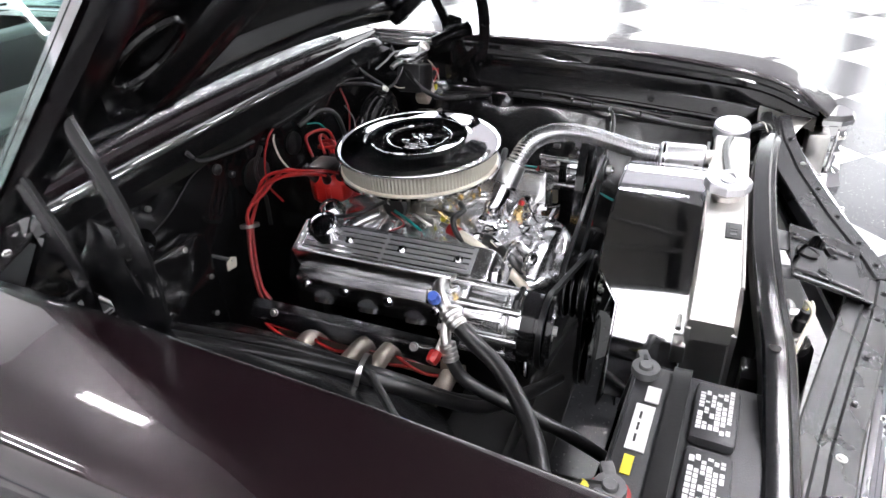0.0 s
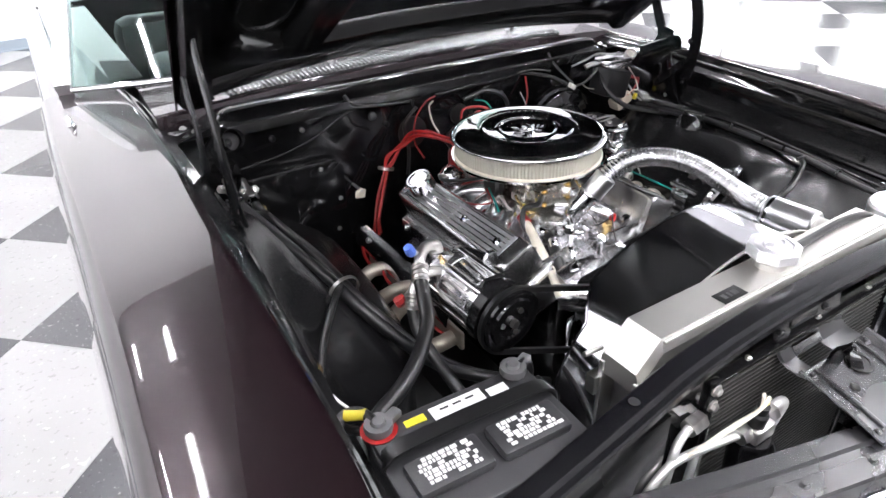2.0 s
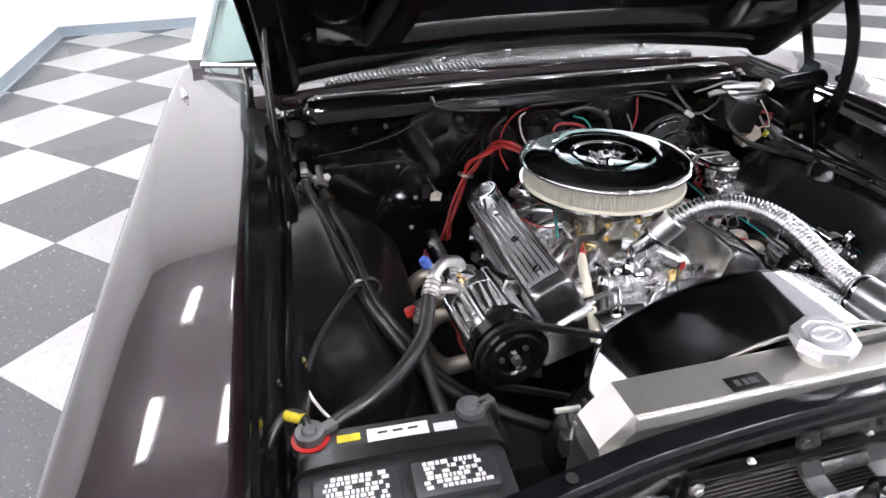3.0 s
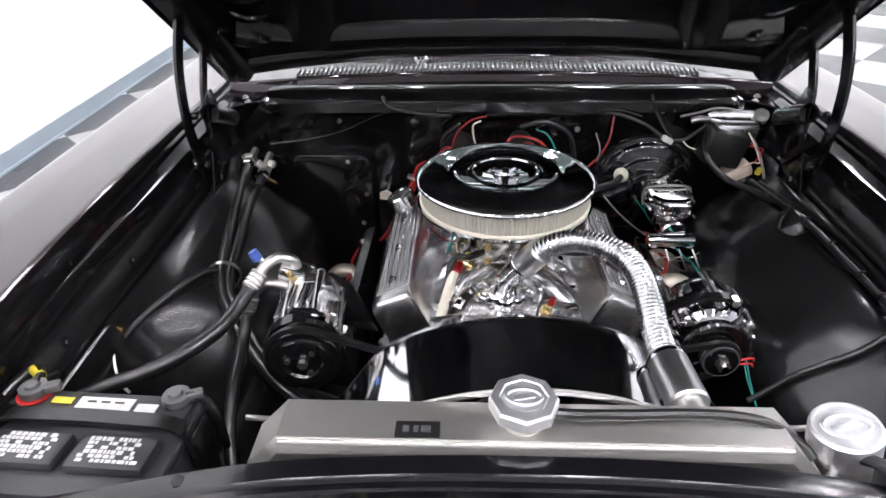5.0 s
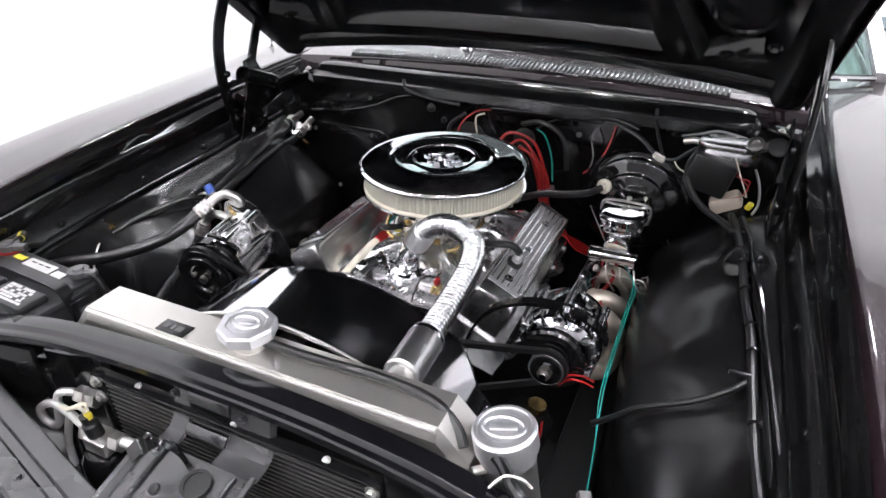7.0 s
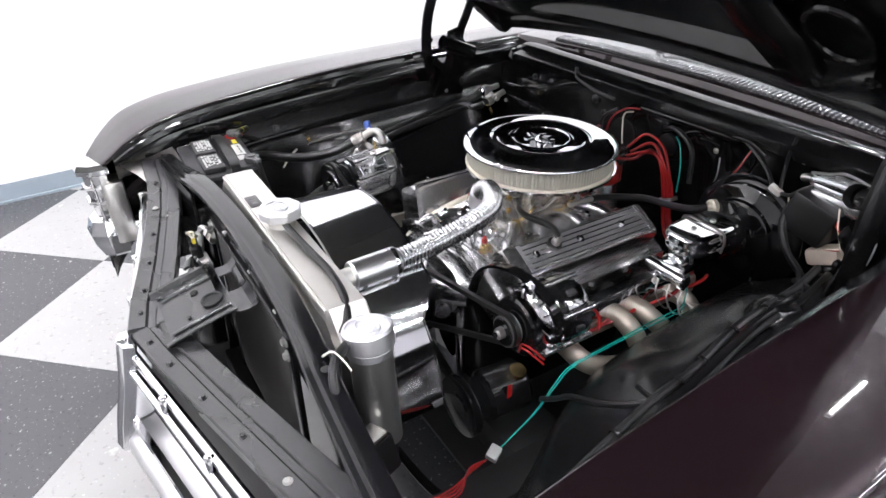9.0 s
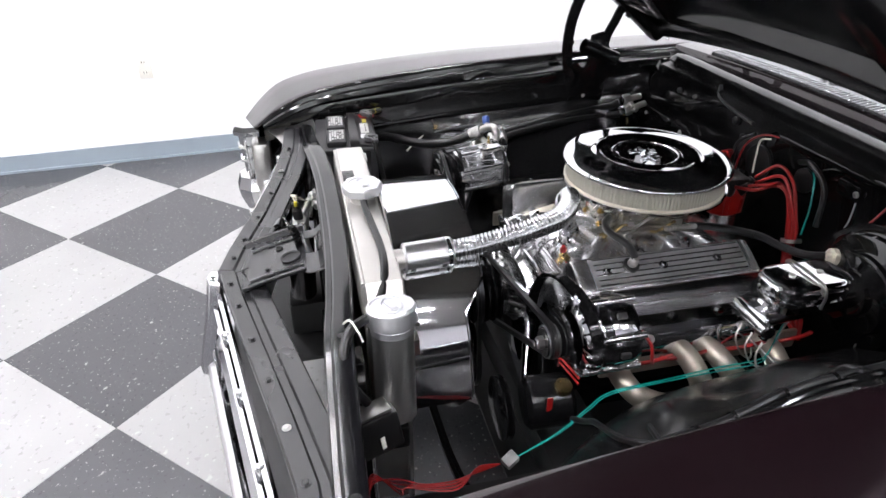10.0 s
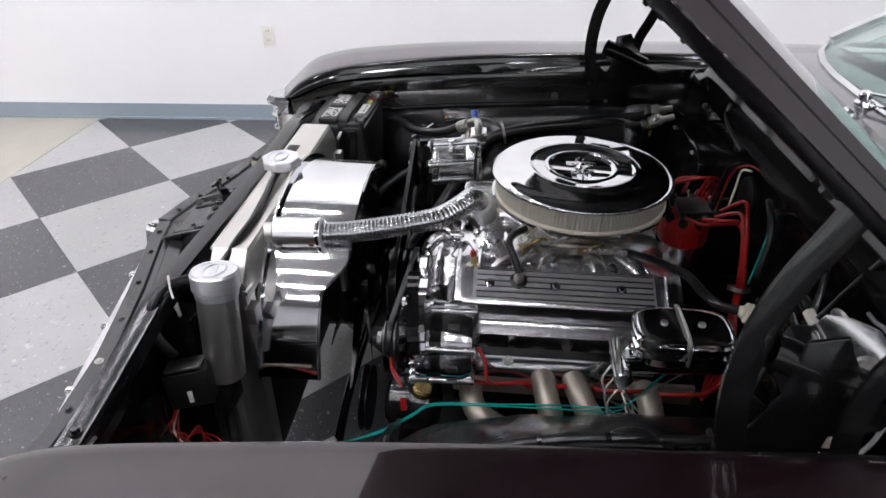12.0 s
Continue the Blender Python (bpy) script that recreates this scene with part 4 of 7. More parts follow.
for k in range(3):
    part("cap_mark", lathe([(0.008 + 0.007 * k, 0.8893), (0.0095 + 0.007 * k, 0.8898), (0.011 + 0.007 * k, 0.8893)], (-0.008, -0.643, 0), seg=24, cap=False), CAPM, rcap)
oval_r = [Vector((-0.008 + 0.021 * math.cos(a), -0.643 + 0.013 * math.sin(a), 0.8905)) for a in [2 * math.pi * i / 28 for i in range(28)]]
part("emblem_ring", sweep(oval_r + [oval_r[0]], circle(0.0022, 6), cap=False), CAPM, rcap, "raised oval emblem")
part("emblem_bar", box(-0.008, -0.643, 0.8900, 0.026, 0.008, 0.0024, 0.001, Matrix.Rotation(radians(14), 4, "Z")), CAPM, rcap)
part("overflow_hose", hose([(0.022, -0.645, 0.866), (0.06, -0.645, 0.864), (0.12, -0.640, 0.860), (0.21, -0.635, 0.858), (0.28, -0.640, 0.853), (0.318, -0.652, 0.835), (0.335, -0.668, 0.822)], 0.0072), RUBBER, radiator, "black rubber overflow hose")
part("overflow_hose", hose([(0.378, -0.676, 0.836), (0.392, -0.690, 0.842), (0.412, -0.712, 0.842), (0.436, -0.726, 0.828), (0.456, -0.728, 0.800), (0.466, -0.716, 0.768), (0.462, -0.700, 0.735)], 0.0078), RUBBER, radiator, "black rubber overflow hose")
part("tie", sweep(spline([(0.388, -0.722, 0.838), (0.402, -0.712, 0.853), (0.420, -0.703, 0.846), (0.430, -0.696, 0.830)], 4), circle(0.0018, 6)), WHITE, radiator, "white cable tie")
part("outlet_neck", rod((0.212, -0.614, 0.832), (0.210, -0.590, 0.832), 0.019, 24), ALLOY, radiator)

shroud = thing("fan_shroud", (0.01, -0.53, 0.45), "polished aluminium fan shroud behind the radiator", "fan shroud")
ANG = [radians(6 + 168 * i / 84) for i in range(85)]


def hoop(y, k):
    """One line round the shroud; its rear edge steps forward low on both sides."""
    out = []
    for a in ANG:
        low = min(1.0, max(0.0, (49 - min(a, math.pi - a) * 180 / math.pi) / 11))
        out.append(Vector((0.012 + (0.348 + k) * math.cos(a), y - 0.045 * low * (y > -0.5), 0.565 + (0.297 + k) * math.sin(a))))
    return out


part("hoop", sheet([hoop(-0.607, 0), hoop(-0.55, 0.0005), hoop(-0.452, 0.0)], 0.003), MIRROR, shroud, "mirror polished curved hoop")
part("front_lip", sheet([hoop(-0.609, 0.0), hoop(-0.609, 0.010)], 0.003), MIRROR, shroud)
part("rear_lip", sheet([hoop(-0.451, -0.012), hoop(-0.450, 0.001)], 0.002), MIRROR, shroud)
part("edge_wire", sweep([p + Vector((0, -0.004, 0.004)) for p in hoop(-0.607, 0.006)[12:72]], circle(0.0022, 6)), ALLOY, shroud)

fan = thing("cooling_fan", (0, -0.5, 0.57), "black cooling fan inside the polished shroud", "fan")
part("hub", lathe([(0.0, 0.0), (0.05, 0.0), (0.055, 0.02), (0.05, 0.04), (0, 0.04)], (0.0, -0.50, 0.57), (0, 1, 0), 24), SATIN, fan)
for k in range(6):
    a = 2 * math.pi * k / 6 + 0.3
    rows = []
    for r in (0.05, 0.14, 0.25):
        rows.append([Vector((math.cos(a + d) * r, -0.485 + d * 0.06, 0.57 + math.sin(a + d) * r)) for d in (-0.22, -0.05, 0.12, 0.25)])
    part("blade", sheet(rows, 0.002), SATIN, fan, "black fan blade")

hz = thing("upper_radiator_hose", (0.2, -0.35, 0.83), "flexible ribbed chrome upper radiator hose", "hose")
part("ribbed_hose", hose([(0.205, -0.505, 0.832), (0.205, -0.45, 0.838), (0.206, -0.396, 0.849), (0.204, -0.335, 0.862), (0.188, -0.282, 0.869), (0.150, -0.247, 0.872), (0.110, -0.228, 0.868), (0.074, -0.215, 0.850), (0.048, -0.205, 0.826)], 0.0200, seg=20, ribs=0.12), HOSEM, hz, "bright ribbed stainless hose", smooth=180)
for a, b, nm in (((0.210, -0.596, 0.832), (0.2045, -0.502, 0.832), "end_sleeve"), ((0.058, -0.208, 0.836), (0.026, -0.193, 0.790), "end_sleeve")):
    sl = part(nm, rod(a, b, 0.0285 if a[1] < -0.5 else 0.0255, 32, 0.003), SLEEVE, hz, "polished chrome clamp cover")
    d = Vector(b) - Vector(a)
    part("sleeve_ring", lathe([(0.0290, 0.0), (0.0296, 0.002), (0.0296, 0.006), (0.0290, 0.008)], Vector(a) + d * 0.86, d, 32, cap=False), CHROME, sl)
for k in range(8):
    for run in (0.16, 0.80):
        a, b = Vector((0.210, -0.596, 0.832)), Vector((0.2045, -0.502, 0.832))
        g = 2 * math.pi * k / 8 + 0.3
        c = a.lerp(b, run) + Vector((0.0284 * math.cos(g), 0, 0.0284 * math.sin(g)))
        if math.sin(g) < 0.2:
            part("slot", box(c.x, c.y, c.z, 0.0018, 0.010, 0.009, 0.0006, Matrix.Rotation(-g, 4, "Y"), 1), FLAT, hz, "dark square slot")
part("clamp_screw", rod((0.222, -0.535, 0.806), (0.206, -0.535, 0.803), 0.006, 10), STEEL, hz)

res = thing("overflow_tank", (0.40, -0.646, 0.62), "brushed cylindrical aluminium coolant overflow tank", "overflow tank")
part("body", rod((0.4105, -0.6477, 0.646), (0.384, -0.6445, 0.812), 0.0345, 40, 0.004), ALLOY_V, res, "brushed aluminium cylinder")
part("collar", rod((0.3845, -0.6445, 0.806), (0.382, -0.6442, 0.822), 0.0365, 40, 0.003), CAPM, res)
ocap = part("screw_cap", rod((0.3825, -0.6442, 0.821), (0.377, -0.644, 0.853), 0.0405, 40, 0.003), CAPM, res, "knurled aluminium screw cap")
AX = (Vector((0.377, -0.644, 0.853)) - Vector((0.3825, -0.6442, 0.821))).normalized()
for k in range(3):
    part("cap_mark", lathe([(0.007 + 0.008 * k, 0.0), (0.0085 + 0.008 * k, 0.0004), (0.0105 + 0.008 * k, 0.0)], Vector((0.377, -0.644, 0.853)), AX, 28, cap=False), CAPM, ocap)
part("cap_rim", lathe([(0.033, -0.001), (0.034, 0.0022), (0.0375, 0.0022), (0.039, -0.001)], Vector((0.377, -0.644, 0.853)), AX, 40, cap=False), CAPM, ocap, "raised polished rim")
oval_r = [Vector((0.377 + 0.026 * math.cos(a), -0.644 + 0.017 * math.sin(a), 0.8537 + 0.0045 * math.cos(a))) for a in [2 * math.pi * i / 28 for i in range(28)]]
part("emblem_ring", sweep(oval_r + [oval_r[0]], circle(0.0024, 6), cap=False), CAPM, ocap, "raised oval emblem")
part("emblem_bar", box(0.377, -0.644, 0.8535, 0.034, 0.011, 0.0026, 0.001, Euler((0, -0.17, 0.25)).to_matrix().to_4x4()), CAPM, ocap)
part("mount_foot", box(0.415, -0.645, 0.615, 0.045, 0.03, 0.05, 0.004), PLASTIC, res)
part("side_port", rod((0.372, -0.662, 0.80), (0.352, -0.683, 0.803), 0.006, 10), ALLOY, res)

# ---- engine ----
block = thing("engine_block", (0, 0, 0.3), "small V8 engine with polished intake and heads", "engine")
part("crankcase", box(0, 0.0, 0.47, 0.27, 0.52, 0.30, 0.03), SATIN, block)
part("oil_pan", box(0, 0.05, 0.28, 0.22, 0.45, 0.12, 0.03), SATIN, block)
TILT_V = radians(27)


def bank(s, e, n, y):
    """A place in a bank's own axes: e outwards along the cover's top, n away from it."""
    return Vector((s * (0.221 + e * math.cos(TILT_V) + n * math.sin(TILT_V)), y, 0.746 - e * math.sin(TILT_V) + n * math.cos(TILT_V)))


for s in (-1, 1):
    head = part("cylinder_head", loft([[bank(s, e, n, y) for e, n in ((-0.065, -0.085), (0.068, -0.085), (0.085, -0.115), (0.085, -0.165), (-0.05, -0.19), (-0.065, -0.15))] for y in (-0.255, -0.25, 0.21, 0.215)]), CAST, block, "polished cylinder head")
    for y in (-0.19, -0.075, 0.04, 0.155):
        part("exhaust_boss", lathe([(0.026, 0), (0.024, 0.012), (0.0, 0.012)], bank(s, 0.084, -0.138, y), bank(s, 1, -0.5, 0) - bank(s, 0, 0, 0), 20), CAST, head)
    for y in (-0.22, -0.13, -0.02, 0.09, 0.19):
        part("head_bolt", bolt(bank(s, 0.076, -0.098, y), bank(s, 0.6, 0.8, 0) - bank(s, 0, 0, 0), 0.008, 0.008), CHROME, head)

    vc = thing("valve_cover", (s * 0.24, -0.02, 0.68), "polished aluminium valve cover with raised ribs", "valve cover", "pair of valve covers")
    y_end = 0.165 if s > 0 else 0.205
    SEC = [(-0.047, -0.086), (-0.047, -0.079), (-0.043, -0.077), (-0.0435, -0.012), (-0.041, -0.004), (-0.037, 0.0), (-0.02, 0.0005), (0.02, 0.0005), (0.037, 0.0), (0.042, -0.003), (0.0445, -0.010), (0.0430, -0.077), (0.048, -0.079), (0.048, -0.086)]
    rings = []
    for y, kx, dn in ((-0.256, 1.0, 0.075), (-0.249, 0.98, 0.008), (-0.246, 0.97, 0.003), (-0.240, 0.99, 0.0006), (-0.230, 1, 0), (y_end - 0.022, 1, 0), (y_end - 0.012, 0.99, 0.0006), (y_end - 0.006, 0.97, 0.003), (y_end - 0.003, 0.98, 0.008), (y_end + 0.004, 1.0, 0.075)):
        rings.append([bank(s, e * (kx if n > -0.05 else 1), max(-0.077, n - dn) if n > -0.07 else n, y) for e, n in SEC])
    cv = part("cover", loft(rings), COVER, vc, "polished cast cover", smooth=30)
    part("gasket_rail", loft([[bank(s, e, n, y) for e, n in ((-0.053, -0.092), (-0.053, -0.085), (0.054, -0.085), (0.054, -0.092))] for y in (-0.264, y_end + 0.012)]), COVER, vc)
    part("recess", loft([[bank(s, e, n, y) for e, n in ((-0.034, -0.001), (-0.034, 0.0012), (0.034, 0.0012), (0.034, -0.001))] for y in (-0.212, y_end - 0.030)]), RECESS, cv, "dull cast panel between the ribs")
    for k in range(6):
        e = -0.030 + 0.012 * k
        for y0, y1 in ((-0.205, -0.02), (-0.012, y_end - 0.035)) if s < 0 else ((-0.205, y_end - 0.035),):
            part("rib", loft([[bank(s, e + a, n, y) for a, n in ((-0.0026, -0.001), (-0.0016, 0.0042), (0.0016, 0.0042), (0.0026, -0.001))] for y in (y0, y1)]), COVER, cv)
    for y in (-0.18, -0.055, 0.07):
        part("cover_bolt", bolt(bank(s, 0.0, 0.0025, y), bank(s, 0, 1, 0) - bank(s, 0, 0, 0), 0.0065, 0.007), CHROME, vc, "chrome cover bolt")

up_l, up_r = bank(-1, 0, 1, 0) - bank(-1, 0, 0, 0), bank(1, 0, 1, 0) - bank(1, 0, 0, 0)
ocp = thing("oil_filler_cap", bank(-1, 0.0, 0.0, 0.12), "chrome oil filler cap on the valve cover", "oil cap")
part("tube", lathe([(0.019, 0), (0.019, 0.014)], bank(-1, -0.004, 0.0, 0.122), up_l, 28), CHROME, ocp)
part("cap", lathe([(0.030, 0.012), (0.033, 0.015), (0.033, 0.045), (0.030, 0.0485), (0.026, 0.0485), (0.023, 0.046), (0.0, 0.0455)], bank(-1, -0.004, 0.0, 0.122), up_l, 40), POLISHED, ocp, "mirror chrome cap with a dished top")
pcv = thing("breather_valve", bank(1, -0.01, 0.0, -0.125), "steel breather valve with a black hose", "valve")
part("grommet", lathe([(0.017, 0), (0.017, 0.006), (0.012, 0.009), (0, 0.009)], bank(1, -0.008, 0.001, -0.125), up_r, 20), RUBBER, pcv)
part("valve_body", lathe([(0.010, 0.006), (0.010, 0.022), (0.007, 0.026), (0.007, 0.034), (0, 0.035)], bank(1, -0.008, 0.0, -0.125), up_r, 16), STEEL, pcv)
part("breather_hose", hose([bank(1, -0.010, 0.030, -0.125), bank(1, -0.035, 0.040, -0.135), (0.150, -0.145, 0.795), (0.105, -0.135, 0.790), (0.07, -0.11, 0.785)], 0.0078), RUBBER, pcv, "black vacuum hose")

# intake manifold: a bright casting with runners, bosses and fittings
intake = part("intake_manifold", loft([[Vector((x * w, y, z + dz)) for x, z in ((-0.150, 0.640), (-0.150, 0.672), (-0.105, 0.690), (-0.055, 0.712), (0.055, 0.712), (0.105, 0.690), (0.150, 0.672), (0.150, 0.640))]
                                       for y, w, dz in ((-0.265, 0.72, -0.03), (-0.25, 0.80, -0.018), (-0.20, 0.88, -0.012), (-0.14, 0.92, 0), (-0.05, 1, 0.012), (0.08, 1, 0.014), (0.18, 0.95, 0), (0.23, 0.85, -0.02))]), CAST, block, "polished cast intake manifold")
for s in (-1, 1):
    for i, (y0, y1) in enumerate(((-0.075, -0.205), (-0.03, -0.085), (0.03, 0.06), (0.075, 0.175))):
        part("runner", sweep(spline([(s * 0.035, y0, 0.722), (s * 0.075, (y0 * 2 + y1) / 3, 0.722), (s * 0.115, (y0 + 2 * y1) / 3, 0.704), (s * 0.158, y1, 0.662)], 5), [(0.024 * math.cos(a), 0.020 * math.sin(a)) for a in [2 * math.pi * k / 14 for k in range(14)]]), CAST, intake)
    for y in (-0.21, -0.11, 0.0, 0.11, 0.2):
        part("manifold_bolt", bolt((s * 0.118, y, 0.690), (s * 0.4, 0, 1), 0.008, 0.009), CHROME, intake)
part("crossover", loft([[Vector((x * w, y, z + dz)) for x, z in ((-0.125, 0.62), (-0.128, 0.672), (-0.10, 0.690), (-0.04, 0.698), (0.04, 0.698), (0.10, 0.690), (0.128, 0.672), (0.125, 0.62))] for y, w, dz in ((-0.318, 0.80, -0.035), (-0.31, 0.95, -0.012), (-0.285, 1, 0), (-0.225, 1, 0.004), (-0.195, 0.9, 0.0))]), CAST, intake, "cast coolant crossover")
for s in (-1, 1):
    for i in range(3):
        y = -0.295 + 0.045 * i
        part("web", prism([(s * 0.030, 0.690), (s * 0.128, 0.672), (s * 0.150, 0.700 + 0.006 * i), (s * 0.10, 0.715), (s * 0.04, 0.712)], y, y + 0.008, "y", 0.002), CAST, intake)
rng = random.Random(5)
for k in range(72):
    x, y = rng.uniform(-0.10, 0.13), rng.uniform(-0.30, -0.12)
    if k > 27:
        x, y = rng.choice((-1, 1)) * rng.uniform(0.07, 0.125), rng.uniform(-0.14, 0.17)
    z = 0.692 + 0.02 * rng.random() - 0.12 * max(0, -0.24 - y)
    r = rng.uniform(0.006, 0.015)
    d = (rng.uniform(-0.7, 0.7), rng.uniform(-0.9, 0.2), 1)
    kind = k % 4
    if kind == 0:
        bm = lathe([(r, 0), (r, r * 0.9), (r * 0.75, r * 1.2), (0, r * 1.25)], (x, y, z), d, 14)
    elif kind == 1:
        bm = box(x, y, z + 0.008, r * 2.2, r * 1.5, r * 1.3, r * 0.3, Euler((d[0], d[1] * 0.5, d[0] * 2)).to_matrix().to_4x4())
    elif kind == 2:
        bm = sweep(spline([(x, y, z), (x + d[0] * 0.03, y - 0.02, z + 0.018), (x + d[0] * 0.07, y - 0.045, z + 0.004)], 5), circle(r * 0.6, 10))
    else:
        bm = bolt((x, y, z + 0.006), d, r * 0.75, r)
    part("fitting", bm, CHROME if k % 2 else CAST, intake)

# water pump and timing cover
pump = thing("water_pump", (0, -0.33, 0.55), "polished water pump at the engine's front", "water pump")
part("housing", lathe([(0.0, 0), (0.05, 0.0), (0.062, 0.012), (0.066, 0.05), (0.085, 0.07), (0.085, 0.085), (0, 0.085)], (0.0, -0.375, 0.585), (0, 1, 0), 32), CAST, pump)
for s in (-1, 1):
    part("inlet_arm", sweep(spline([(s * 0.03, -0.325, 0.60), (s * 0.09, -0.315, 0.625), (s * 0.13, -0.285, 0.63)], 5), circle(0.030, 16)), CAST, pump)
part("timing_cover", box(0, -0.285, 0.45, 0.20, 0.04, 0.22, 0.02), CHROME, pump)
pull = thing("pulley_set", (0, -0.42, 0.4), "black belt pulleys at the engine's front", "pulleys")


def pulley(name, at, r, parent, material=BLACK, grooves=2, depth=0.016):
    prof, h = [(0, 0), (r * 0.35, 0), (r * 0.42, 0.004), (r * 0.80, 0.004)], 0.0
    for g in range(grooves):
        prof += [(r, h), (r, h + 0.003), (r - 0.010, h + depth / 2), (r, h + depth - 0.003), (r, h + depth)]
        h += depth
    prof += [(0, h)]
    return part(name, lathe(prof, at, (0, 1, 0), 40), material, parent)


pulley("pump_pulley", (0, -0.425, 0.585), 0.078, pull, grooves=5)
pulley("crank_pulley", (0, -0.425, 0.400), 0.085, pull)
for k in range(4):
    a = math.pi / 4 + k * math.pi / 2
    part("pulley_bolt", bolt((0.026 * math.cos(a), -0.425, 0.585 + 0.026 * math.sin(a)), (0, -1, 0), 0.006, 0.008), STEEL, pull)


def belt(c1, r1, c2, r2, y, parent):
    """A belt round two pulleys in a plane across the car."""
    d = math.hypot(c2[0] - c1[0], c2[1] - c1[1])
    base = math.atan2(c2[1] - c1[1], c2[0] - c1[0])
    off = math.acos((r1 - r2) / d)
    pts = [Vector((c1[0] + r1 * math.cos(t), y, c1[1] + r1 * math.sin(t))) for t in [base + off + (2 * math.pi - 2 * off) * i / 24 for i in range(25)]]
    pts += [Vector((c2[0] + r2 * math.cos(t), y, c2[1] + r2 * math.sin(t))) for t in [base - off + 2 * off * i / 24 for i in range(25)]]
    sec = [(-0.0055, -0.0045), (-0.0055, 0.0045), (0.0055, 0.0035), (0.0055, -0.0035)]
    part("belt", sweep(pts + [pts[0]], sec, cap=False, up=(0, 1, 0)), RUBBER, parent, "black rubber drive belt")


belt((-0.350, 0.728), 0.064, (0.0, 0.585), 0.077, -0.395, pull)
belt((0.357, 0.711), 0.029, (0.0, 0.585), 0.077, -0.353, pull)
belt((0.0, 0.585), 0.076, (0.0, 0.400), 0.084, -0.402, pull)
ps = thing("steering_pump", (0.30, -0.34, 0.48), "black power steering pump low beside the block", "pump")
part("body", rod((0.30, -0.37, 0.50), (0.31, -0.27, 0.505), 0.055, 24, 0.01), SATIN, ps)
pulley("pulley", (0.30, -0.425, 0.50), 0.066, ps, SATIN, 1)
part("cap", lathe([(0.018, 0), (0.018, 0.012), (0, 0.014)], (0.33, -0.30, 0.555), (0.2, 0, 1), 16), BRASS, ps, "brass coloured cap")
part("tag", box(0.352, -0.335, 0.535, 0.003, 0.012, 0.045, 0.001), RED, ps, "red tag")

# thermostat housing
tst = thing("thermostat_housing", (0.0, -0.17, 0.7), "chrome thermostat housing on the intake", "thermostat")
part("flange", lathe([(0.042, 0.700), (0.042, 0.712), (0.036, 0.716), (0.030, 0.722), (0, 0.722)], (-0.002, -0.172, 0), seg=28), CHROME, tst)
part("neck", sweep(spline([(-0.002, -0.172, 0.712), (0.000, -0.176, 0.745), (0.014, -0.185, 0.772), (0.034, -0.196, 0.805)], 6), circle(0.023, 20)), POLISHED, tst, "polished angled neck")
for s in (-1, 1):
    part("bolt", bolt((-0.002 + s * 0.036, -0.172, 0.712), (0, 0, 1), 0.007, 0.010), CHROME, tst)
send = thing("temperature_sender", (0.075, -0.205, 0.70), "brass temperature sender with a red terminal", "sender")
part("hexagon", lathe([(0.010, 0), (0.010, 0.014), (0.007, 0.016), (0.007, 0.03), (0, 0.03)], (0.075, -0.210, 0.695), (0.3, -0.2, 1), 6), BRASS, send)
part("terminal", lathe([(0.007, 0.028), (0.008, 0.034), (0.004, 0.044), (0, 0.044)], (0.075, -0.210, 0.695), (0.3, -0.2, 1), 12), RED, send, "red terminal boot")
part("lead", hose([(0.085, -0.215, 0.735), (0.062, -0.235, 0.742), (0.052, -0.255, 0.715), (0.05, -0.27, 0.69)], 0.0018, seg=6), RUBBER, send)

# carburettor
carb = thing("carburettor", (0, 0, 0.73), "gold-tinted four-barrel carburettor under the air cleaner", "carburettor")
part("base_plate", box(0, 0, 0.735, 0.145, 0.165, 0.016, 0.003), GOLD, carb)
part("main_body", box(0, 0, 0.768, 0.115, 0.135, 0.055, 0.012), GOLD, carb)
part("air_horn", lathe([(0.066, 0.79), (0.064, 0.815), (0.066, 0.822), (0.0, 0.822)], (0, 0, 0), seg=36), GOLD, carb)
for s in (-1, 1):
    bowl = part("float_bowl", box(0, s * 0.088, 0.768, 0.100, 0.050, 0.052, 0.012), GOLD, carb)
    for x in (-0.036, 0.036):
        for z in (0.752, 0.786):
            part("bowl_screw", bolt((x, s * 0.114, z), (0, s, 0), 0.005, 0.005), BRASS, bowl)
part("choke_housing", lathe([(0.030, 0), (0.032, 0.004), (0.032, 0.016), (0.026, 0.022), (0, 0.024)], (-0.068, 0.03, 0.765), (-1, 0, 0), 28), PLASTIC, carb, "round black choke housing")
part("choke_wire", hose([(-0.095, 0.035, 0.755), (-0.105, 0.0, 0.735), (-0.14, 0.03, 0.728), (-0.16, 0.06, 0.735)], 0.0018, seg=6), RED, carb, "red choke wire")
part("choke_wire", hose([(-0.095, 0.025, 0.760), (-0.108, -0.01, 0.752), (-0.12, -0.05, 0.735)], 0.0028, seg=8), TEAL, carb)
for i, (x, y, z) in enumerate(((-0.075, -0.06, 0.765), (-0.078, -0.01, 0.745), (0.07, -0.06, 0.76), (0.074, 0.0, 0.775), (0.072, 0.06, 0.755), (-0.07, 0.075, 0.77))):
    part("linkage", sweep(spline([(x, y, z), (x * 1.25, y - 0.02, z + 0.012), (x * 1.2, y - 0.05, z - 0.01), (x * 0.9, y - 0.06, z - 0.02)], 4), circle(0.0035, 8)), STEEL if i % 2 else BRASS, carb)
    part("lever", box(x * 1.06, y, z, 0.004, 0.030, 0.018, 0.003), GOLD if i % 2 else STEEL, carb)
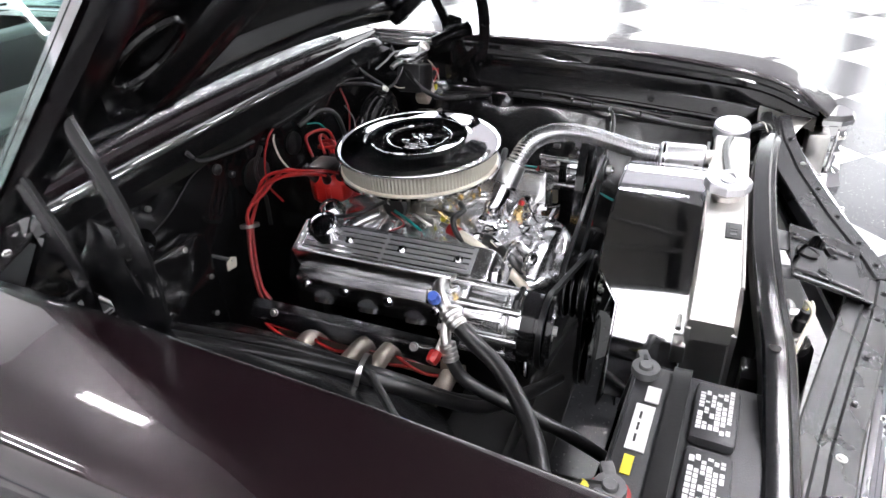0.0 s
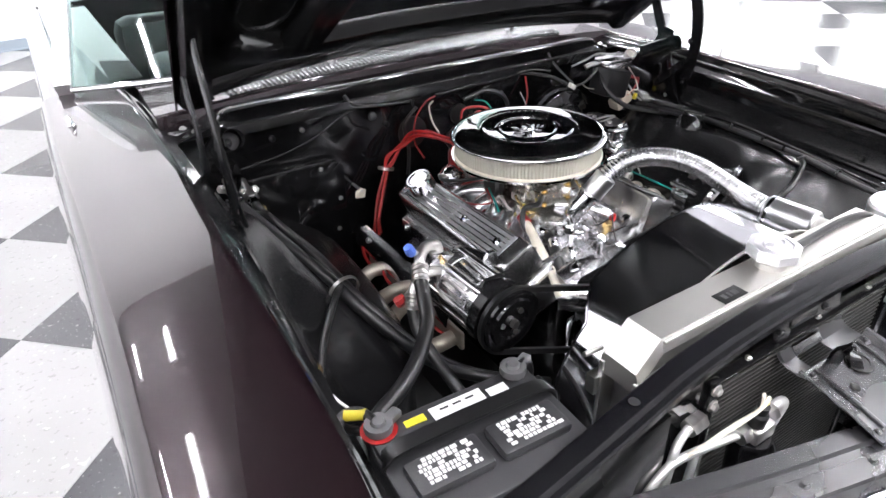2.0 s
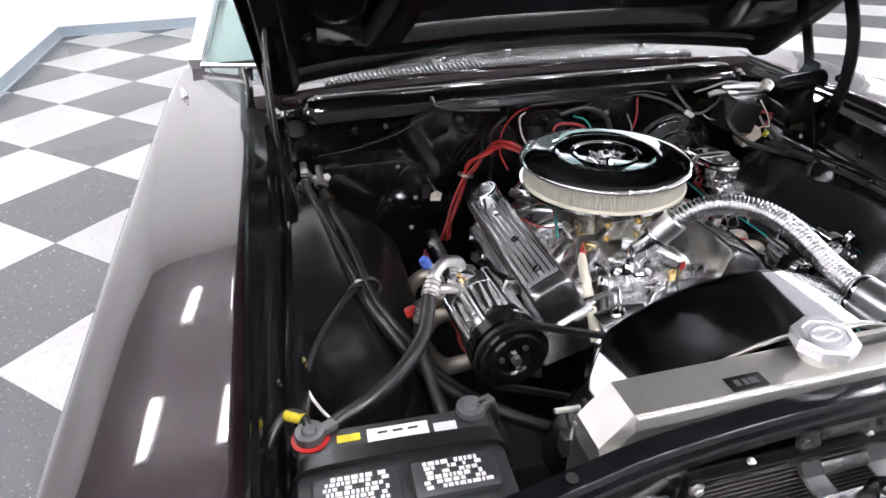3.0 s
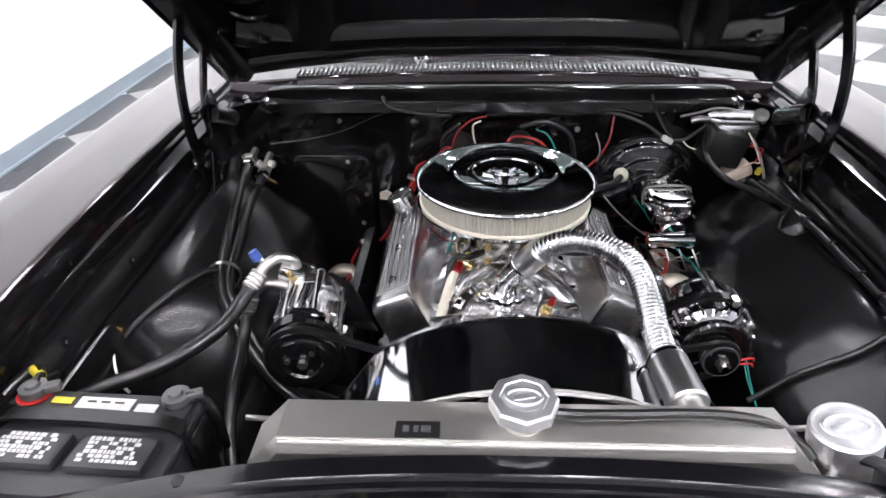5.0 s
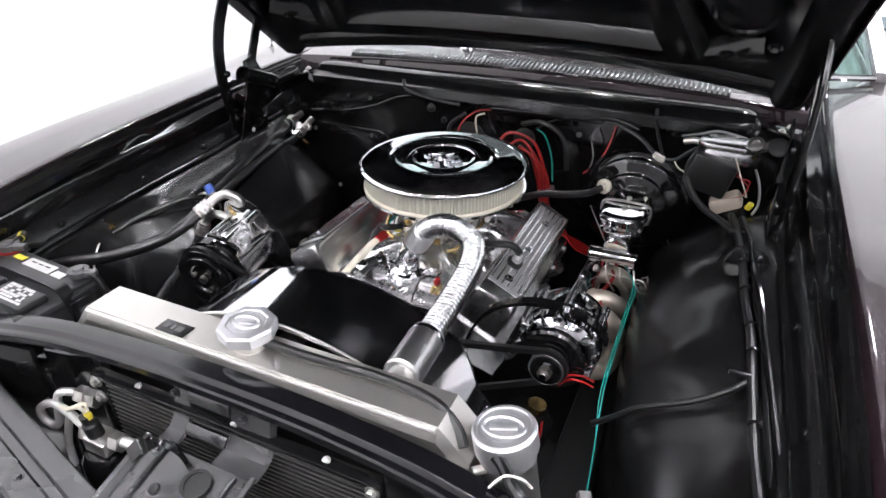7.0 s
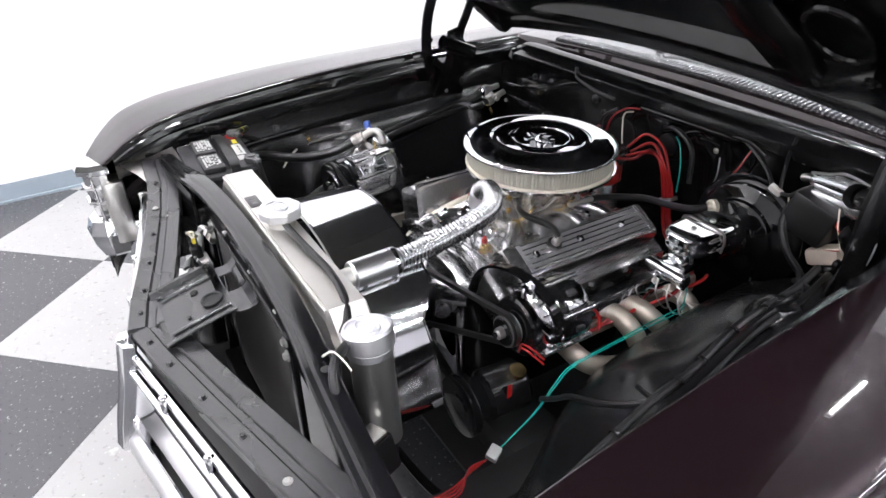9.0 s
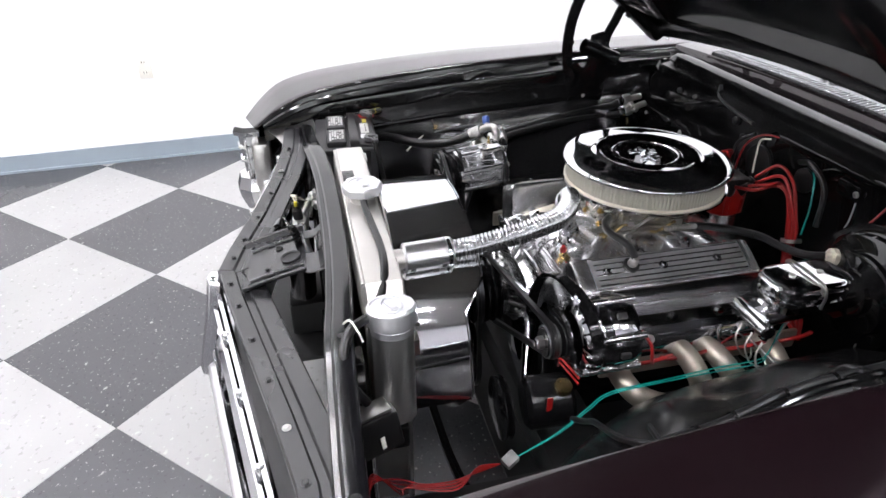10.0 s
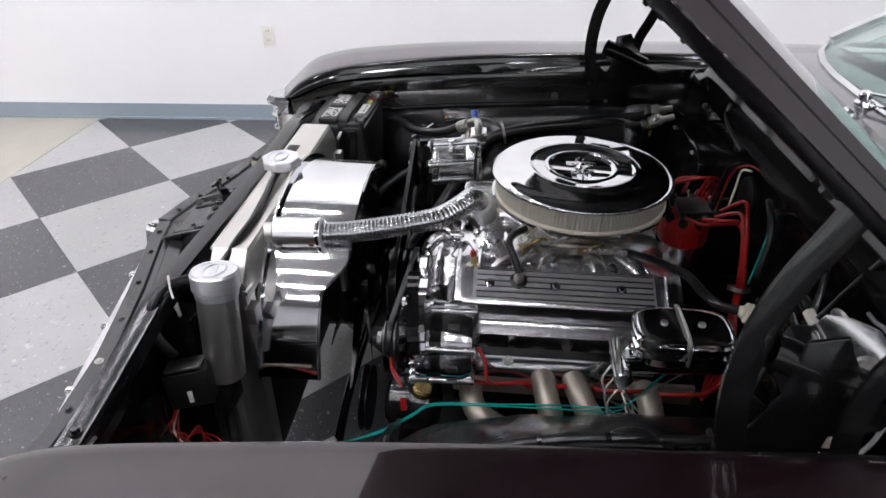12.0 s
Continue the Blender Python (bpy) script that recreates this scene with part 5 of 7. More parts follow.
part("yellow_clip", box(-0.075, -0.085, 0.748, 0.012, 0.010, 0.014, 0.002), YELLOW, carb, "small yellow clip")
part("return_spring", hose([(0.095, 0.10, 0.752), (0.097, 0.06, 0.755), (0.099, 0.02, 0.758)], 0.006, ribs=0.18, seg=10), STEEL, carb, "coiled return spring")
part("fuel_line", hose([(-0.045, -0.115, 0.775), (-0.075, -0.135, 0.775), (-0.10, -0.12, 0.765), (-0.115, -0.14, 0.73), (-0.10, -0.20, 0.68)], 0.0065), RUBBER, carb, "black fuel hose")

ac = thing("air_cleaner", (0, 0, 0.82), "round chrome air cleaner with a cream pleated paper element", "air cleaner")
R = 0.186
lid = part("lid", lathe([(0, 0.8975), (0.060, 0.8972), (0.064, 0.8985), (0.068, 0.9015), (0.072, 0.9025), (0.100, 0.9025), (0.104, 0.9040), (0.108, 0.9062), (0.113, 0.9062), (0.118, 0.9035), (0.124, 0.9020), (0.158, 0.9020), (0.170, 0.9010), (0.180, 0.8975), (R, 0.8925), (R + 0.001, 0.8895), (R, 0.8870), (0.182, 0.8860), (0.0, 0.8860)], (0, 0, 0), seg=128), CHROME, ac, "mirror chrome lid with raised rings", smooth=50)
part("lid_ring", lathe([(0.066, 0.8985), (0.069, 0.9035), (0.073, 0.9045), (0.077, 0.9030)], (0, 0, 0), seg=96, cap=False), CHROME, lid)
wing = part("wing_nut", lathe([(0.014, 0.897), (0.012, 0.902), (0.007, 0.906), (0.004, 0.909), (0, 0.9095)], (0, 0, 0), seg=20), CHROME, ac, "chrome wing nut")
for s in (-1, 1):
    part("wing", loft([[Vector((s * (0.006 + 0.016 * t), 0.008 * s * t + w, 0.899 + 0.006 * t + h)) for w, h in ((-0.004, 0), (0.004, 0), (0.004, 0.008 - 0.003 * t), (-0.004, 0.008 - 0.003 * t))] for t in (0, 0.4, 0.8, 1)]), CHROME, wing)
for dx, w in ((-0.020, 0.060), (0.020, 0.046)):
    part("emblem_bar", box(dx, 0.0, 0.8985, 0.012, w, 0.003, 0.0012), POLISHED, lid, "small raised emblem bar")
for s in (-1, 1):
    for k in range(3):
        part("emblem_wing", loft([[Vector((s * (0.010 + (0.036 - 0.007 * k) * t), -0.014 + 0.009 * k + 0.012 * t + w * (1 - 0.6 * t), 0.8975 + h)) for w, h in ((-0.0042, 0), (-0.003, 0.0035), (0.003, 0.0035), (0.0042, 0))] for t in (0, 0.35, 0.7, 1)]), POLISHED, lid, "raised emblem wing")
n = 280
part("filter_element", loft([[Vector(((0.1735 + 0.0022 * (i % 2)) * math.cos(2 * math.pi * i / n), (0.1735 + 0.0022 * (i % 2)) * math.sin(2 * math.pi * i / n), z)) for i in range(n)] for z in (0.840, 0.887)]), PAPER, ac, "cream pleated paper element", smooth=0)
part("seal_ring", lathe([(0.168, 0.838), (0.178, 0.838), (0.179, 0.843), (0.176, 0.846), (0.168, 0.846)], (0, 0, 0), seg=96, cap=False), CREAM, ac)
part("base_pan", lathe([(0.064, 0.812), (0.070, 0.822), (0.10, 0.826), (0.15, 0.828), (0.176, 0.831), (R - 0.003, 0.836), (R - 0.002, 0.842), (0.178, 0.842), (0.0, 0.842)], (0, 0, 0), seg=96), CHROME, ac, "chrome base pan")

# ignition
dist = thing("distributor", (0.0, 0.25, 0.7), "red-capped ignition distributor behind the carburettor", "distributor")
part("shaft_housing", rod((0.0, 0.25, 0.66), (0.0, 0.25, 0.735), 0.035, 24), CAST, dist)
part("cap", lathe([(0.046, 0.728), (0.050, 0.733), (0.050, 0.776), (0.046, 0.788), (0.036, 0.796), (0, 0.796)], (-0.015, 0.24, 0), seg=40), REDCAP, dist, "red plastic cap")
part("coil_cover", box(-0.015, 0.25, 0.806, 0.070, 0.065, 0.026, 0.008), PLASTIC, dist, "black coil cover")
for k in range(8):
    a = 2 * math.pi * (k + 0.5) / 8
    part("tower", lathe([(0.012, 0), (0.010, 0.022), (0.008, 0.034), (0, 0.035)], (-0.015 + 0.038 * math.cos(a), 0.24 + 0.038 * math.sin(a), 0.786), (math.cos(a) * 0.8, math.sin(a) * 0.8, 1), 12), RUBBER, dist, "grey rubber terminal boot")
    part("cap_rib", box(-0.015 + 0.0495 * math.cos(a), 0.24 + 0.0495 * math.sin(a), 0.755, 0.006, 0.012, 0.036, 0.002, Matrix.Rotation(a, 4, "Z")), REDCAP, dist)
vac = thing("vacuum_canister", (-0.111, 0.184, 0.73), "round silver vacuum advance canister", "canister")
part("canister", lathe([(0, -0.012), (0.026, -0.012), (0.031, -0.004), (0.033, 0.0), (0.031, 0.005), (0.022, 0.016), (0.010, 0.022), (0, 0.022)], (-0.111, 0.184, 0.738), (-0.75, -0.35, 0.35), 32), CHROME, vac)
part("nipple", rod((-0.128, 0.176, 0.747), (-0.150, 0.166, 0.758), 0.005, 10), STEEL, vac)
part("vacuum_hose", hose([(-0.148, 0.168, 0.757), (-0.165, 0.13, 0.765), (-0.15, 0.08, 0.775), (-0.10, 0.04, 0.785)], 0.0045, seg=8), RUBBER, vac)

wires = thing("plug_wires_passenger", (-0.26, 0.28, 0.58), "bundle of red spark plug wires with black boots", "plug wires")
wires.name = "plug_wires"
for k in range(4):
    o, p = 0.010 * (k - 1.5), 0.008 * (k % 2)
    a = radians(150 + 28 * k)
    sx, sy = -0.015 + 0.064 * math.cos(a), 0.24 + 0.064 * math.sin(a)
    part("wire", hose([(sx, sy, 0.812), (sx * 1.3 - 0.02, sy + 0.03, 0.830), (-0.150 + o, 0.325 + p, 0.808 + o), (-0.200 + o * 0.6, 0.342 + p, 0.755 - o), (-0.218 + o * 0.5, 0.337 + p, 0.728), (-0.250 + o * 0.7, 0.320 + p, 0.665), (-0.280 + o * 0.6, 0.292 + p, 0.610 + o * 0.3), (-0.298 + o, 0.262 + p, 0.585)], 0.0040, seg=10), RED, wires, "red silicone wire")
part("loom_ring", lathe([(0.020, -0.004), (0.022, -0.004), (0.022, 0.004), (0.020, 0.004)], (-0.218, 0.340, 0.735), (-0.3, -0.2, -1), 20, cap=False), STEEL, wires, "steel loom ring")
for k, y in enumerate((0.17, 0.06, -0.06, -0.15)):
    part("wire", hose([(-0.345, y + 0.08, 0.592), (-0.366, y + 0.04, 0.584), (-0.374, y - 0.01, 0.574), (-0.355, y - 0.06, 0.562)], 0.0038, seg=8), RED, wires, "red silicone wire")
wr = thing("plug_wires", (0.2, 0.28, 0.58), "red spark plug wires running down past the firewall", "plug wires")
for k in range(4):
    o = 0.012 * (k - 1.5)
    a = radians(-20 + 30 * k)
    sx, sy = -0.015 + 0.064 * math.cos(a), 0.24 + 0.064 * math.sin(a)
    part("wire", hose([(sx, sy, 0.815), (sx + 0.03, sy + 0.03, 0.836 + o), (0.085 + o * 1.3, 0.315, 0.830 + o * 0.8), (0.122 + o * 1.2, 0.318, 0.790 - o), (0.140 + o * 0.8, 0.322, 0.735), (0.150 + o * 0.6, 0.322, 0.670), (0.190 + o, 0.312, 0.615), (0.26, 0.28 - o, 0.590), (0.345, 0.22, 0.600)], 0.0040, seg=10), RED, wr, "red silicone wire")
for k, y in enumerate((0.155, 0.06, -0.07, -0.16)):
    part("wire", hose([(0.372, y + 0.06, 0.640), (0.385, y + 0.03, 0.648), (0.388, y, 0.648), (0.372, y - 0.035, 0.632), (0.345, y - 0.045, 0.62)], 0.0040, seg=10), RED, wr, "red silicone wire")
part("loom_ring", lathe([(0.020, -0.004), (0.022, -0.004), (0.022, 0.004), (0.020, 0.004)], (0.152, 0.317, 0.718), (0.4, -0.1, -1), 20, cap=False), STEEL, wr)

for s in (-1, 1):
    sh = thing("plug_heat_shield", (s * 0.36, 0.02, 0.60), "chrome spark plug heat shield along the head", "heat shield", "pair of heat shields")
    y0, y1 = (-0.19, 0.265) if s < 0 else (-0.20, 0.12)
    zz = 0.600 if s < 0 else 0.655
    part("shield_plate", sheet([[Vector((s * x, y, zz + z)) for x, z in ((0.325, 0.024), (0.345, 0.020), (0.358, 0.004), (0.362, -0.016))] for y in (y0, (y0 + y1) / 2, y1)], 0.002), POLISHED, sh)
    for y in (y0 + 0.06, y1 - 0.06):
        part("bolt", bolt((s * 0.350, y, zz + 0.014), (s, 0, 0.7), 0.006, 0.006), STEEL, sh)
    hd = thing("exhaust_header", (s * 0.42, 0.0, 0.4), "tan heat-tinted exhaust header tubes beside the block", "exhaust header", "pair of headers")
    part("flange", box(s * 0.352, -0.02, 0.615 if s > 0 else 0.575, 0.010, 0.44, 0.045, 0.004), HEADER, hd)
    dz = 0.0 if s > 0 else -0.045
    for pts in (((0.355, -0.205, 0.612), (0.388, -0.203, 0.606), (0.412, -0.185, 0.590), (0.425, -0.135, 0.568), (0.430, -0.06, 0.548), (0.425, 0.03, 0.515), (0.40, 0.12, 0.42)),
                ((0.355, -0.075, 0.640), (0.388, -0.073, 0.640), (0.415, -0.064, 0.618), (0.428, -0.045, 0.575), (0.430, 0.0, 0.52), (0.42, 0.06, 0.46), (0.40, 0.13, 0.39)),
                ((0.355, -0.020, 0.640), (0.388, -0.014, 0.640), (0.416, 0.004, 0.618), (0.430, 0.040, 0.580), (0.434, 0.09, 0.545), (0.43, 0.14, 0.49), (0.40, 0.17, 0.39)),
                ((0.355, 0.110, 0.625), (0.392, 0.112, 0.628), (0.420, 0.118, 0.600), (0.430, 0.13, 0.545), (0.42, 0.15, 0.45), (0.40, 0.18, 0.38))):
        part("tube", sweep(spline([(s * x, yy, z + dz) for x, yy, z in pts], 5), circle(0.0215 if s > 0 else 0.0175, 16)), HEADER, hd, "tan steel tube")

# ---- compressor and its hoses ----
comp = thing("compressor", (-0.36, -0.30, 0.7), "polished air conditioning compressor with a black clutch pulley", "compressor")
CX = Vector((-0.3500, -0.406, 0.728))
CD = (Vector((-0.372, -0.19, 0.745)) - CX).normalized()


def cpt(a, r, deg):
    """A place round the compressor's axis: a along it, r from it."""
    u = Vector((0, 0, 1)) - CD * CD.z
    u.normalize()
    w = CD.cross(u)
    return CX + CD * a + u * (r * math.cos(radians(deg))) + w * (r * math.sin(radians(deg)))


part("pulley", lathe([(0.0, 0.004), (0.030, 0.004), (0.034, 0.0), (0.048, 0.0), (0.050, 0.005), (0.057, 0.005), (0.0635, 0.004), (0.0635, 0.010), (0.055, 0.017), (0.0635, 0.024), (0.0635, 0.030), (0.055, 0.037), (0.0635, 0.044), (0.0635, 0.048), (0, 0.048)], CX, CD, 48), BLACK, comp, "glossy black grooved clutch pulley", smooth=25)
part("clutch_nut", lathe([(0.009, -0.006), (0.009, 0.003), (0, 0.003)], CX, CD, 6), STEEL, comp, "bare steel centre nut")
for k in range(3):
    part("clutch_rivet", lathe([(0.005, -0.002), (0.005, 0.002), (0, 0.002)], cpt(0.002, 0.026, 40 + 120 * k), CD, 10), STEEL, comp)
part("front_housing", lathe([(0.040, 0.048), (0.058, 0.052), (0.060, 0.072), (0.054, 0.078), (0.0, 0.078)], CX, CD, 40), CAST, comp)
part("body", lathe([(0.050, 0.076), (0.056, 0.080), (0.0565, 0.150), (0.052, 0.154), (0.0, 0.154)], CX, CD, 40), CAST, comp, "bright cast body")
part("rear_head", lathe([(0.058, 0.152), (0.060, 0.156), (0.060, 0.182), (0.052, 0.192), (0.0, 0.194)], CX, CD, 24), CAST, comp)
for k in range(7):
    part("lug", rod(cpt(0.055, 0.056, 20 + 51 * k), cpt(0.180, 0.056, 20 + 51 * k), 0.0085, 14), CAST, comp)
    part("lug_bolt", bolt(cpt(0.182, 0.056, 20 + 51 * k), CD, 0.006, 0.008), STEEL, comp)
part("bracket", prism([(-0.27, 0.62), (-0.30, 0.76), (-0.335, 0.80), (-0.375, 0.80), (-0.415, 0.74), (-0.35, 0.64)], -0.352, -0.343, "y", 0.003), SATIN, comp, "satin black mounting bracket")
part("bracket", prism([(-0.25, 0.66), (-0.29, 0.77), (-0.33, 0.795), (-0.38, 0.79), (-0.34, 0.68)], -0.232, -0.224, "y", 0.003), SATIN, comp)
part("port_block", box(-0.395, -0.225, 0.795, 0.062, 0.045, 0.028, 0.006, Matrix.Rotation(radians(20), 4, "Y")), CAST, comp)
for k in range(9):
    g = -60 + 17 * k
    part("fin", box(*cpt(0.115, 0.058, g), 0.0045, 0.062, 0.010, 0.0012, Matrix.Rotation(radians(-g), 4, "Y"), 1), CAST, comp)
part("clutch_coil", lathe([(0.046, 0.048), (0.062, 0.050), (0.062, 0.058), (0.046, 0.060)], CX, CD, 32), CHROME, comp)
part("relief_valve", lathe([(0.008, 0), (0.008, 0.012), (0.005, 0.014), (0.005, 0.024), (0, 0.025)], cpt(0.17, 0.055, -30), cpt(0, 1, -30) - cpt(0, 0, 0), 6), BRASS, comp)
part("lifting_ear", prism([(-0.345, 0.785), (-0.330, 0.815), (-0.312, 0.815), (-0.300, 0.780)], -0.30, -0.288, "y", 0.003), CAST, comp)
part("belt_guard", sheet([[CX + CD * a + (cpt(0, r, g) - CX) for a in (0.030, 0.052)] for g, r in [(-110 + 9 * i, 0.069) for i in range(14)]], 0.002), SATIN, comp)


def fitting(path, r, parent, name, label=""):
    return part(name, sweep(spline(path, 6), circle(r, 14)), STEEL, parent, label)


def ferrule(a, b, r, parent):
    a, b = Vector(a), Vector(b)
    d = b - a
    prof = []
    L = d.length
    for i in range(4):
        h = L * i / 4
        prof += [(r, h), (r * 1.12, h + L * 0.04), (r * 1.12, h + L * 0.16), (r, h + L * 0.2)]
    return part("ferrule", lathe(prof + [(r, L)], a, d, 18), STEEL, parent, "crimped steel ferrule")


suc = thing("suction_hose", (-0.55, -0.4, 0.72), "thick black air conditioning hose with steel fitting", "hose")
fitting([(-0.395, -0.225, 0.805), (-0.400, -0.226, 0.822), (-0.425, -0.230, 0.828), (-0.445, -0.245, 0.820), (-0.455, -0.258, 0.808)], 0.0105, suc, "elbow", "bent steel elbow")
ferrule((-0.453, -0.256, 0.811), (-0.468, -0.283, 0.795), 0.0145, suc)
part("valve_stem", rod((-0.448, -0.240, 0.826), (-0.460, -0.239, 0.833), 0.006, 10), STEEL, suc)
part("valve_cap", lathe([(0.0085, 0), (0.010, 0.003), (0.010, 0.014), (0.0085, 0.020), (0, 0.021)], (-0.458, -0.239, 0.829), (-0.45, -0.02, 0.9), 8), BLUE, suc, "blue plastic service cap")
part("rubber_hose", hose([(-0.466, -0.280, 0.797), (-0.480, -0.315, 0.778), (-0.500, -0.357, 0.763), (-0.545, -0.405, 0.748), (-0.600, -0.445, 0.738), (-0.660, -0.475, 0.730), (-0.710, -0.520, 0.715), (-0.722, -0.600, 0.690), (-0.70, -0.66, 0.64)], 0.0130, seg=16), RUBBER, suc, "thick black rubber hose")
liq = thing("discharge_hose", (-0.48, -0.36, 0.66), "black air conditioning discharge hose with steel fitting", "hose")
fitting([(-0.405, -0.250, 0.775), (-0.425, -0.252, 0.785), (-0.450, -0.254, 0.785), (-0.470, -0.258, 0.768), (-0.478, -0.263, 0.755)], 0.009, liq, "elbow", "bent steel elbow")
ferrule((-0.474, -0.262, 0.762), (-0.484, -0.272, 0.735), 0.0125, liq)
part("valve_stem", rod((-0.465, -0.255, 0.772), (-0.485, -0.248, 0.748), 0.005, 10), STEEL, liq)
part("valve_cap", lathe([(0.0095, 0), (0.0115, 0.003), (0.0115, 0.016), (0.009, 0.021), (0, 0.022)], (-0.484, -0.247, 0.747), (-0.8, 0.1, -0.35), 8), RED, liq, "red plastic service cap")
part("rubber_hose", hose([(-0.483, -0.271, 0.738), (-0.488, -0.295, 0.705), (-0.486, -0.345, 0.680), (-0.482, -0.41, 0.655), (-0.470, -0.48, 0.615), (-0.45, -0.54, 0.56)], 0.0110, seg=14), RUBBER, liq, "black rubber hose")

lines = thing("evaporator_hoses", (-0.6, 0.1, 0.75), "pair of black evaporator hoses with brass and steel unions", "hoses")
part("rubber_hose", hose([(-0.642, 0.270, 0.795), (-0.640, 0.235, 0.785), (-0.625, 0.14, 0.778), (-0.605, 0.02, 0.768), (-0.578, -0.12, 0.752), (-0.560, -0.19, 0.730), (-0.51, -0.26, 0.67), (-0.44, -0.31, 0.60), (-0.34, -0.36, 0.555), (-0.25, -0.40, 0.53)], 0.0122, seg=14), RUBBER, lines, "black rubber hose")
part("rubber_hose", hose([(-0.605, 0.262, 0.770), (-0.602, 0.22, 0.768), (-0.590, 0.10, 0.768), (-0.572, -0.02, 0.762), (-0.556, -0.15, 0.742), (-0.535, -0.21, 0.715), (-0.475, -0.27, 0.64), (-0.40, -0.32, 0.58), (-0.30, -0.38, 0.545)], 0.0105, seg=14), RUBBER, lines, "black rubber hose")
for p, q, m in (((-0.642, 0.345, 0.812), (-0.642, 0.285, 0.802), STEEL), ((-0.605, 0.345, 0.800), (-0.605, 0.275, 0.778), STEEL)):
    part("pipe", rod(p, q, 0.0095, 12), m, lines)
    u = part("union_nut", lathe([(0.0165, 0), (0.0175, 0.004), (0.0175, 0.018), (0.0165, 0.022)], q, Vector(p) - Vector(q), 6), STEEL, lines, "steel hexagon union")
    part("second_nut", lathe([(0.014, -0.022), (0.015, -0.018), (0.015, -0.004), (0.014, 0)], q, Vector(p) - Vector(q), 6), CHROME, lines, "bright hexagon nut")
part("service_port", rod((-0.60, 0.285, 0.752), (-0.575, 0.275, 0.745), 0.006, 10), BRASS, lines)
for k, (x, y, z) in enumerate(((-0.625, 0.305, 0.790), (-0.655, 0.300, 0.772), (-0.590, 0.300, 0.790), (-0.625, 0.270, 0.760), (-0.660, 0.325, 0.800))):
    part("fitting", lathe([(0.010, -0.010), (0.011, -0.006), (0.011, 0.004), (0.007, 0.006), (0.007, 0.014), (0, 0.015)], (x, y, z), (0.4 - 0.2 * k, -0.6, 0.3 + 0.2 * (k % 2)), 6), CHROME if k % 2 else STEEL, lines, "small bright fitting")
part("hose_clamp", lathe([(0.031, -0.004), (0.033, -0.004), (0.033, 0.004), (0.031, 0.004)], (-0.566, -0.155, 0.743), (0.15, -1, -0.2), 20, cap=False), STEEL, lines)
fit_valve = thing("expansion_valve", (-0.65, 0.20, 0.71), "brass and steel expansion valve on the inner fender", "valve")
part("valve_body", rod((-0.680, 0.20, 0.745), (-0.625, 0.195, 0.742), 0.009, 6), BRASS, fit_valve)
part("valve_head", lathe([(0.013, 0), (0.014, 0.004), (0.014, 0.014), (0, 0.016)], (-0.680, 0.20, 0.745), (-1, 0, 0.1), 12), STEEL, fit_valve)

heater = thing("heater_hose", (-0.11, -0.2, 0.7), "cream heater hose with a red clamp end", "hose")
part("hose", hose([(-0.100, -0.118, 0.735), (-0.108, -0.150, 0.728), (-0.122, -0.205, 0.706), (-0.134, -0.262, 0.676), (-0.140, -0.30, 0.64)], 0.0105, seg=14), CREAM, heater, "cream rubber hose")
part("clamp_end", rod((-0.096, -0.105, 0.738), (-0.103, -0.134, 0.733), 0.0125, 16, 0.002), RED, heater, "red clamp sleeve")
part("steel_tip", rod((-0.090, -0.085, 0.742), (-0.097, -0.107, 0.738), 0.006, 10), STEEL, heater)
bypass = thing("bypass_hose", (-0.1, -0.24, 0.68), "short black bypass hose with bright clamps", "hose")
part("hose", hose([(-0.070, -0.165, 0.712), (-0.088, -0.205, 0.715), (-0.110, -0.255, 0.690), (-0.115, -0.295, 0.650), (-0.11, -0.32, 0.62)], 0.0125, seg=14), RUBBER, bypass)
part("clamp", lathe([(0.0128, -0.005), (0.0145, -0.005), (0.0145, 0.005), (0.0128, 0.005)], (-0.078, -0.182, 0.714), (-0.4, -0.9, 0.1), 16, cap=False), CHROME, bypass)

# ---- alternator ----
alt = thing("alternator", (0.36, -0.30, 0.68), "chrome alternator with a small belt pulley", "alternator")
AX0 = Vector((0.357, -0.322, 0.711))
AD = Vector((0.02, 1, 0.03)).normalized()
part("front_case", lathe([(0.020, 0.0), (0.045, 0.002), (0.062, 0.010), (0.071, 0.022), (0.071, 0.040), (0.0745, 0.041), (0.0745, 0.046), (0.0, 0.046)], AX0, AD, 48), CHROME, alt, "chrome front case", smooth=30)
for k in range(20):
    a = 2 * math.pi * k / 20 + 0.1
    c = AX0 + AD * 0.020 + Vector((math.cos(a) * 0.0655, 0, math.sin(a) * 0.0655))
    part("cooling_fin", box(c.x, c.y, c.z, 0.016, 0.020, 0.004, 0.0012, Matrix.Rotation(-a, 4, "Y")), CHROME, alt)
part("stator", lathe([(0.0685, 0.044), (0.0685, 0.066), (0, 0.066)], AX0, AD, 40), BLACK, alt, "dark stator band")
part("rear_case", lathe([(0.071, 0.066), (0.071, 0.100), (0.065, 0.118), (0.040, 0.128), (0.0, 0.128)], AX0, AD, 40), POLISHED, alt, "chrome rear case")
for k in range(12):
    a = 2 * math.pi * k / 12
    for h0, r0 in ((0.084, 0.0705),):
        c = AX0 + AD * h0 + Vector((math.cos(a) * r0, 0, math.sin(a) * r0))
        part("vent", box(c.x, c.y, c.z, 0.008, 0.018, 0.012, 0.002, Matrix.Rotation(-a, 4, "Y")), FLAT, alt, "dark vent slot")
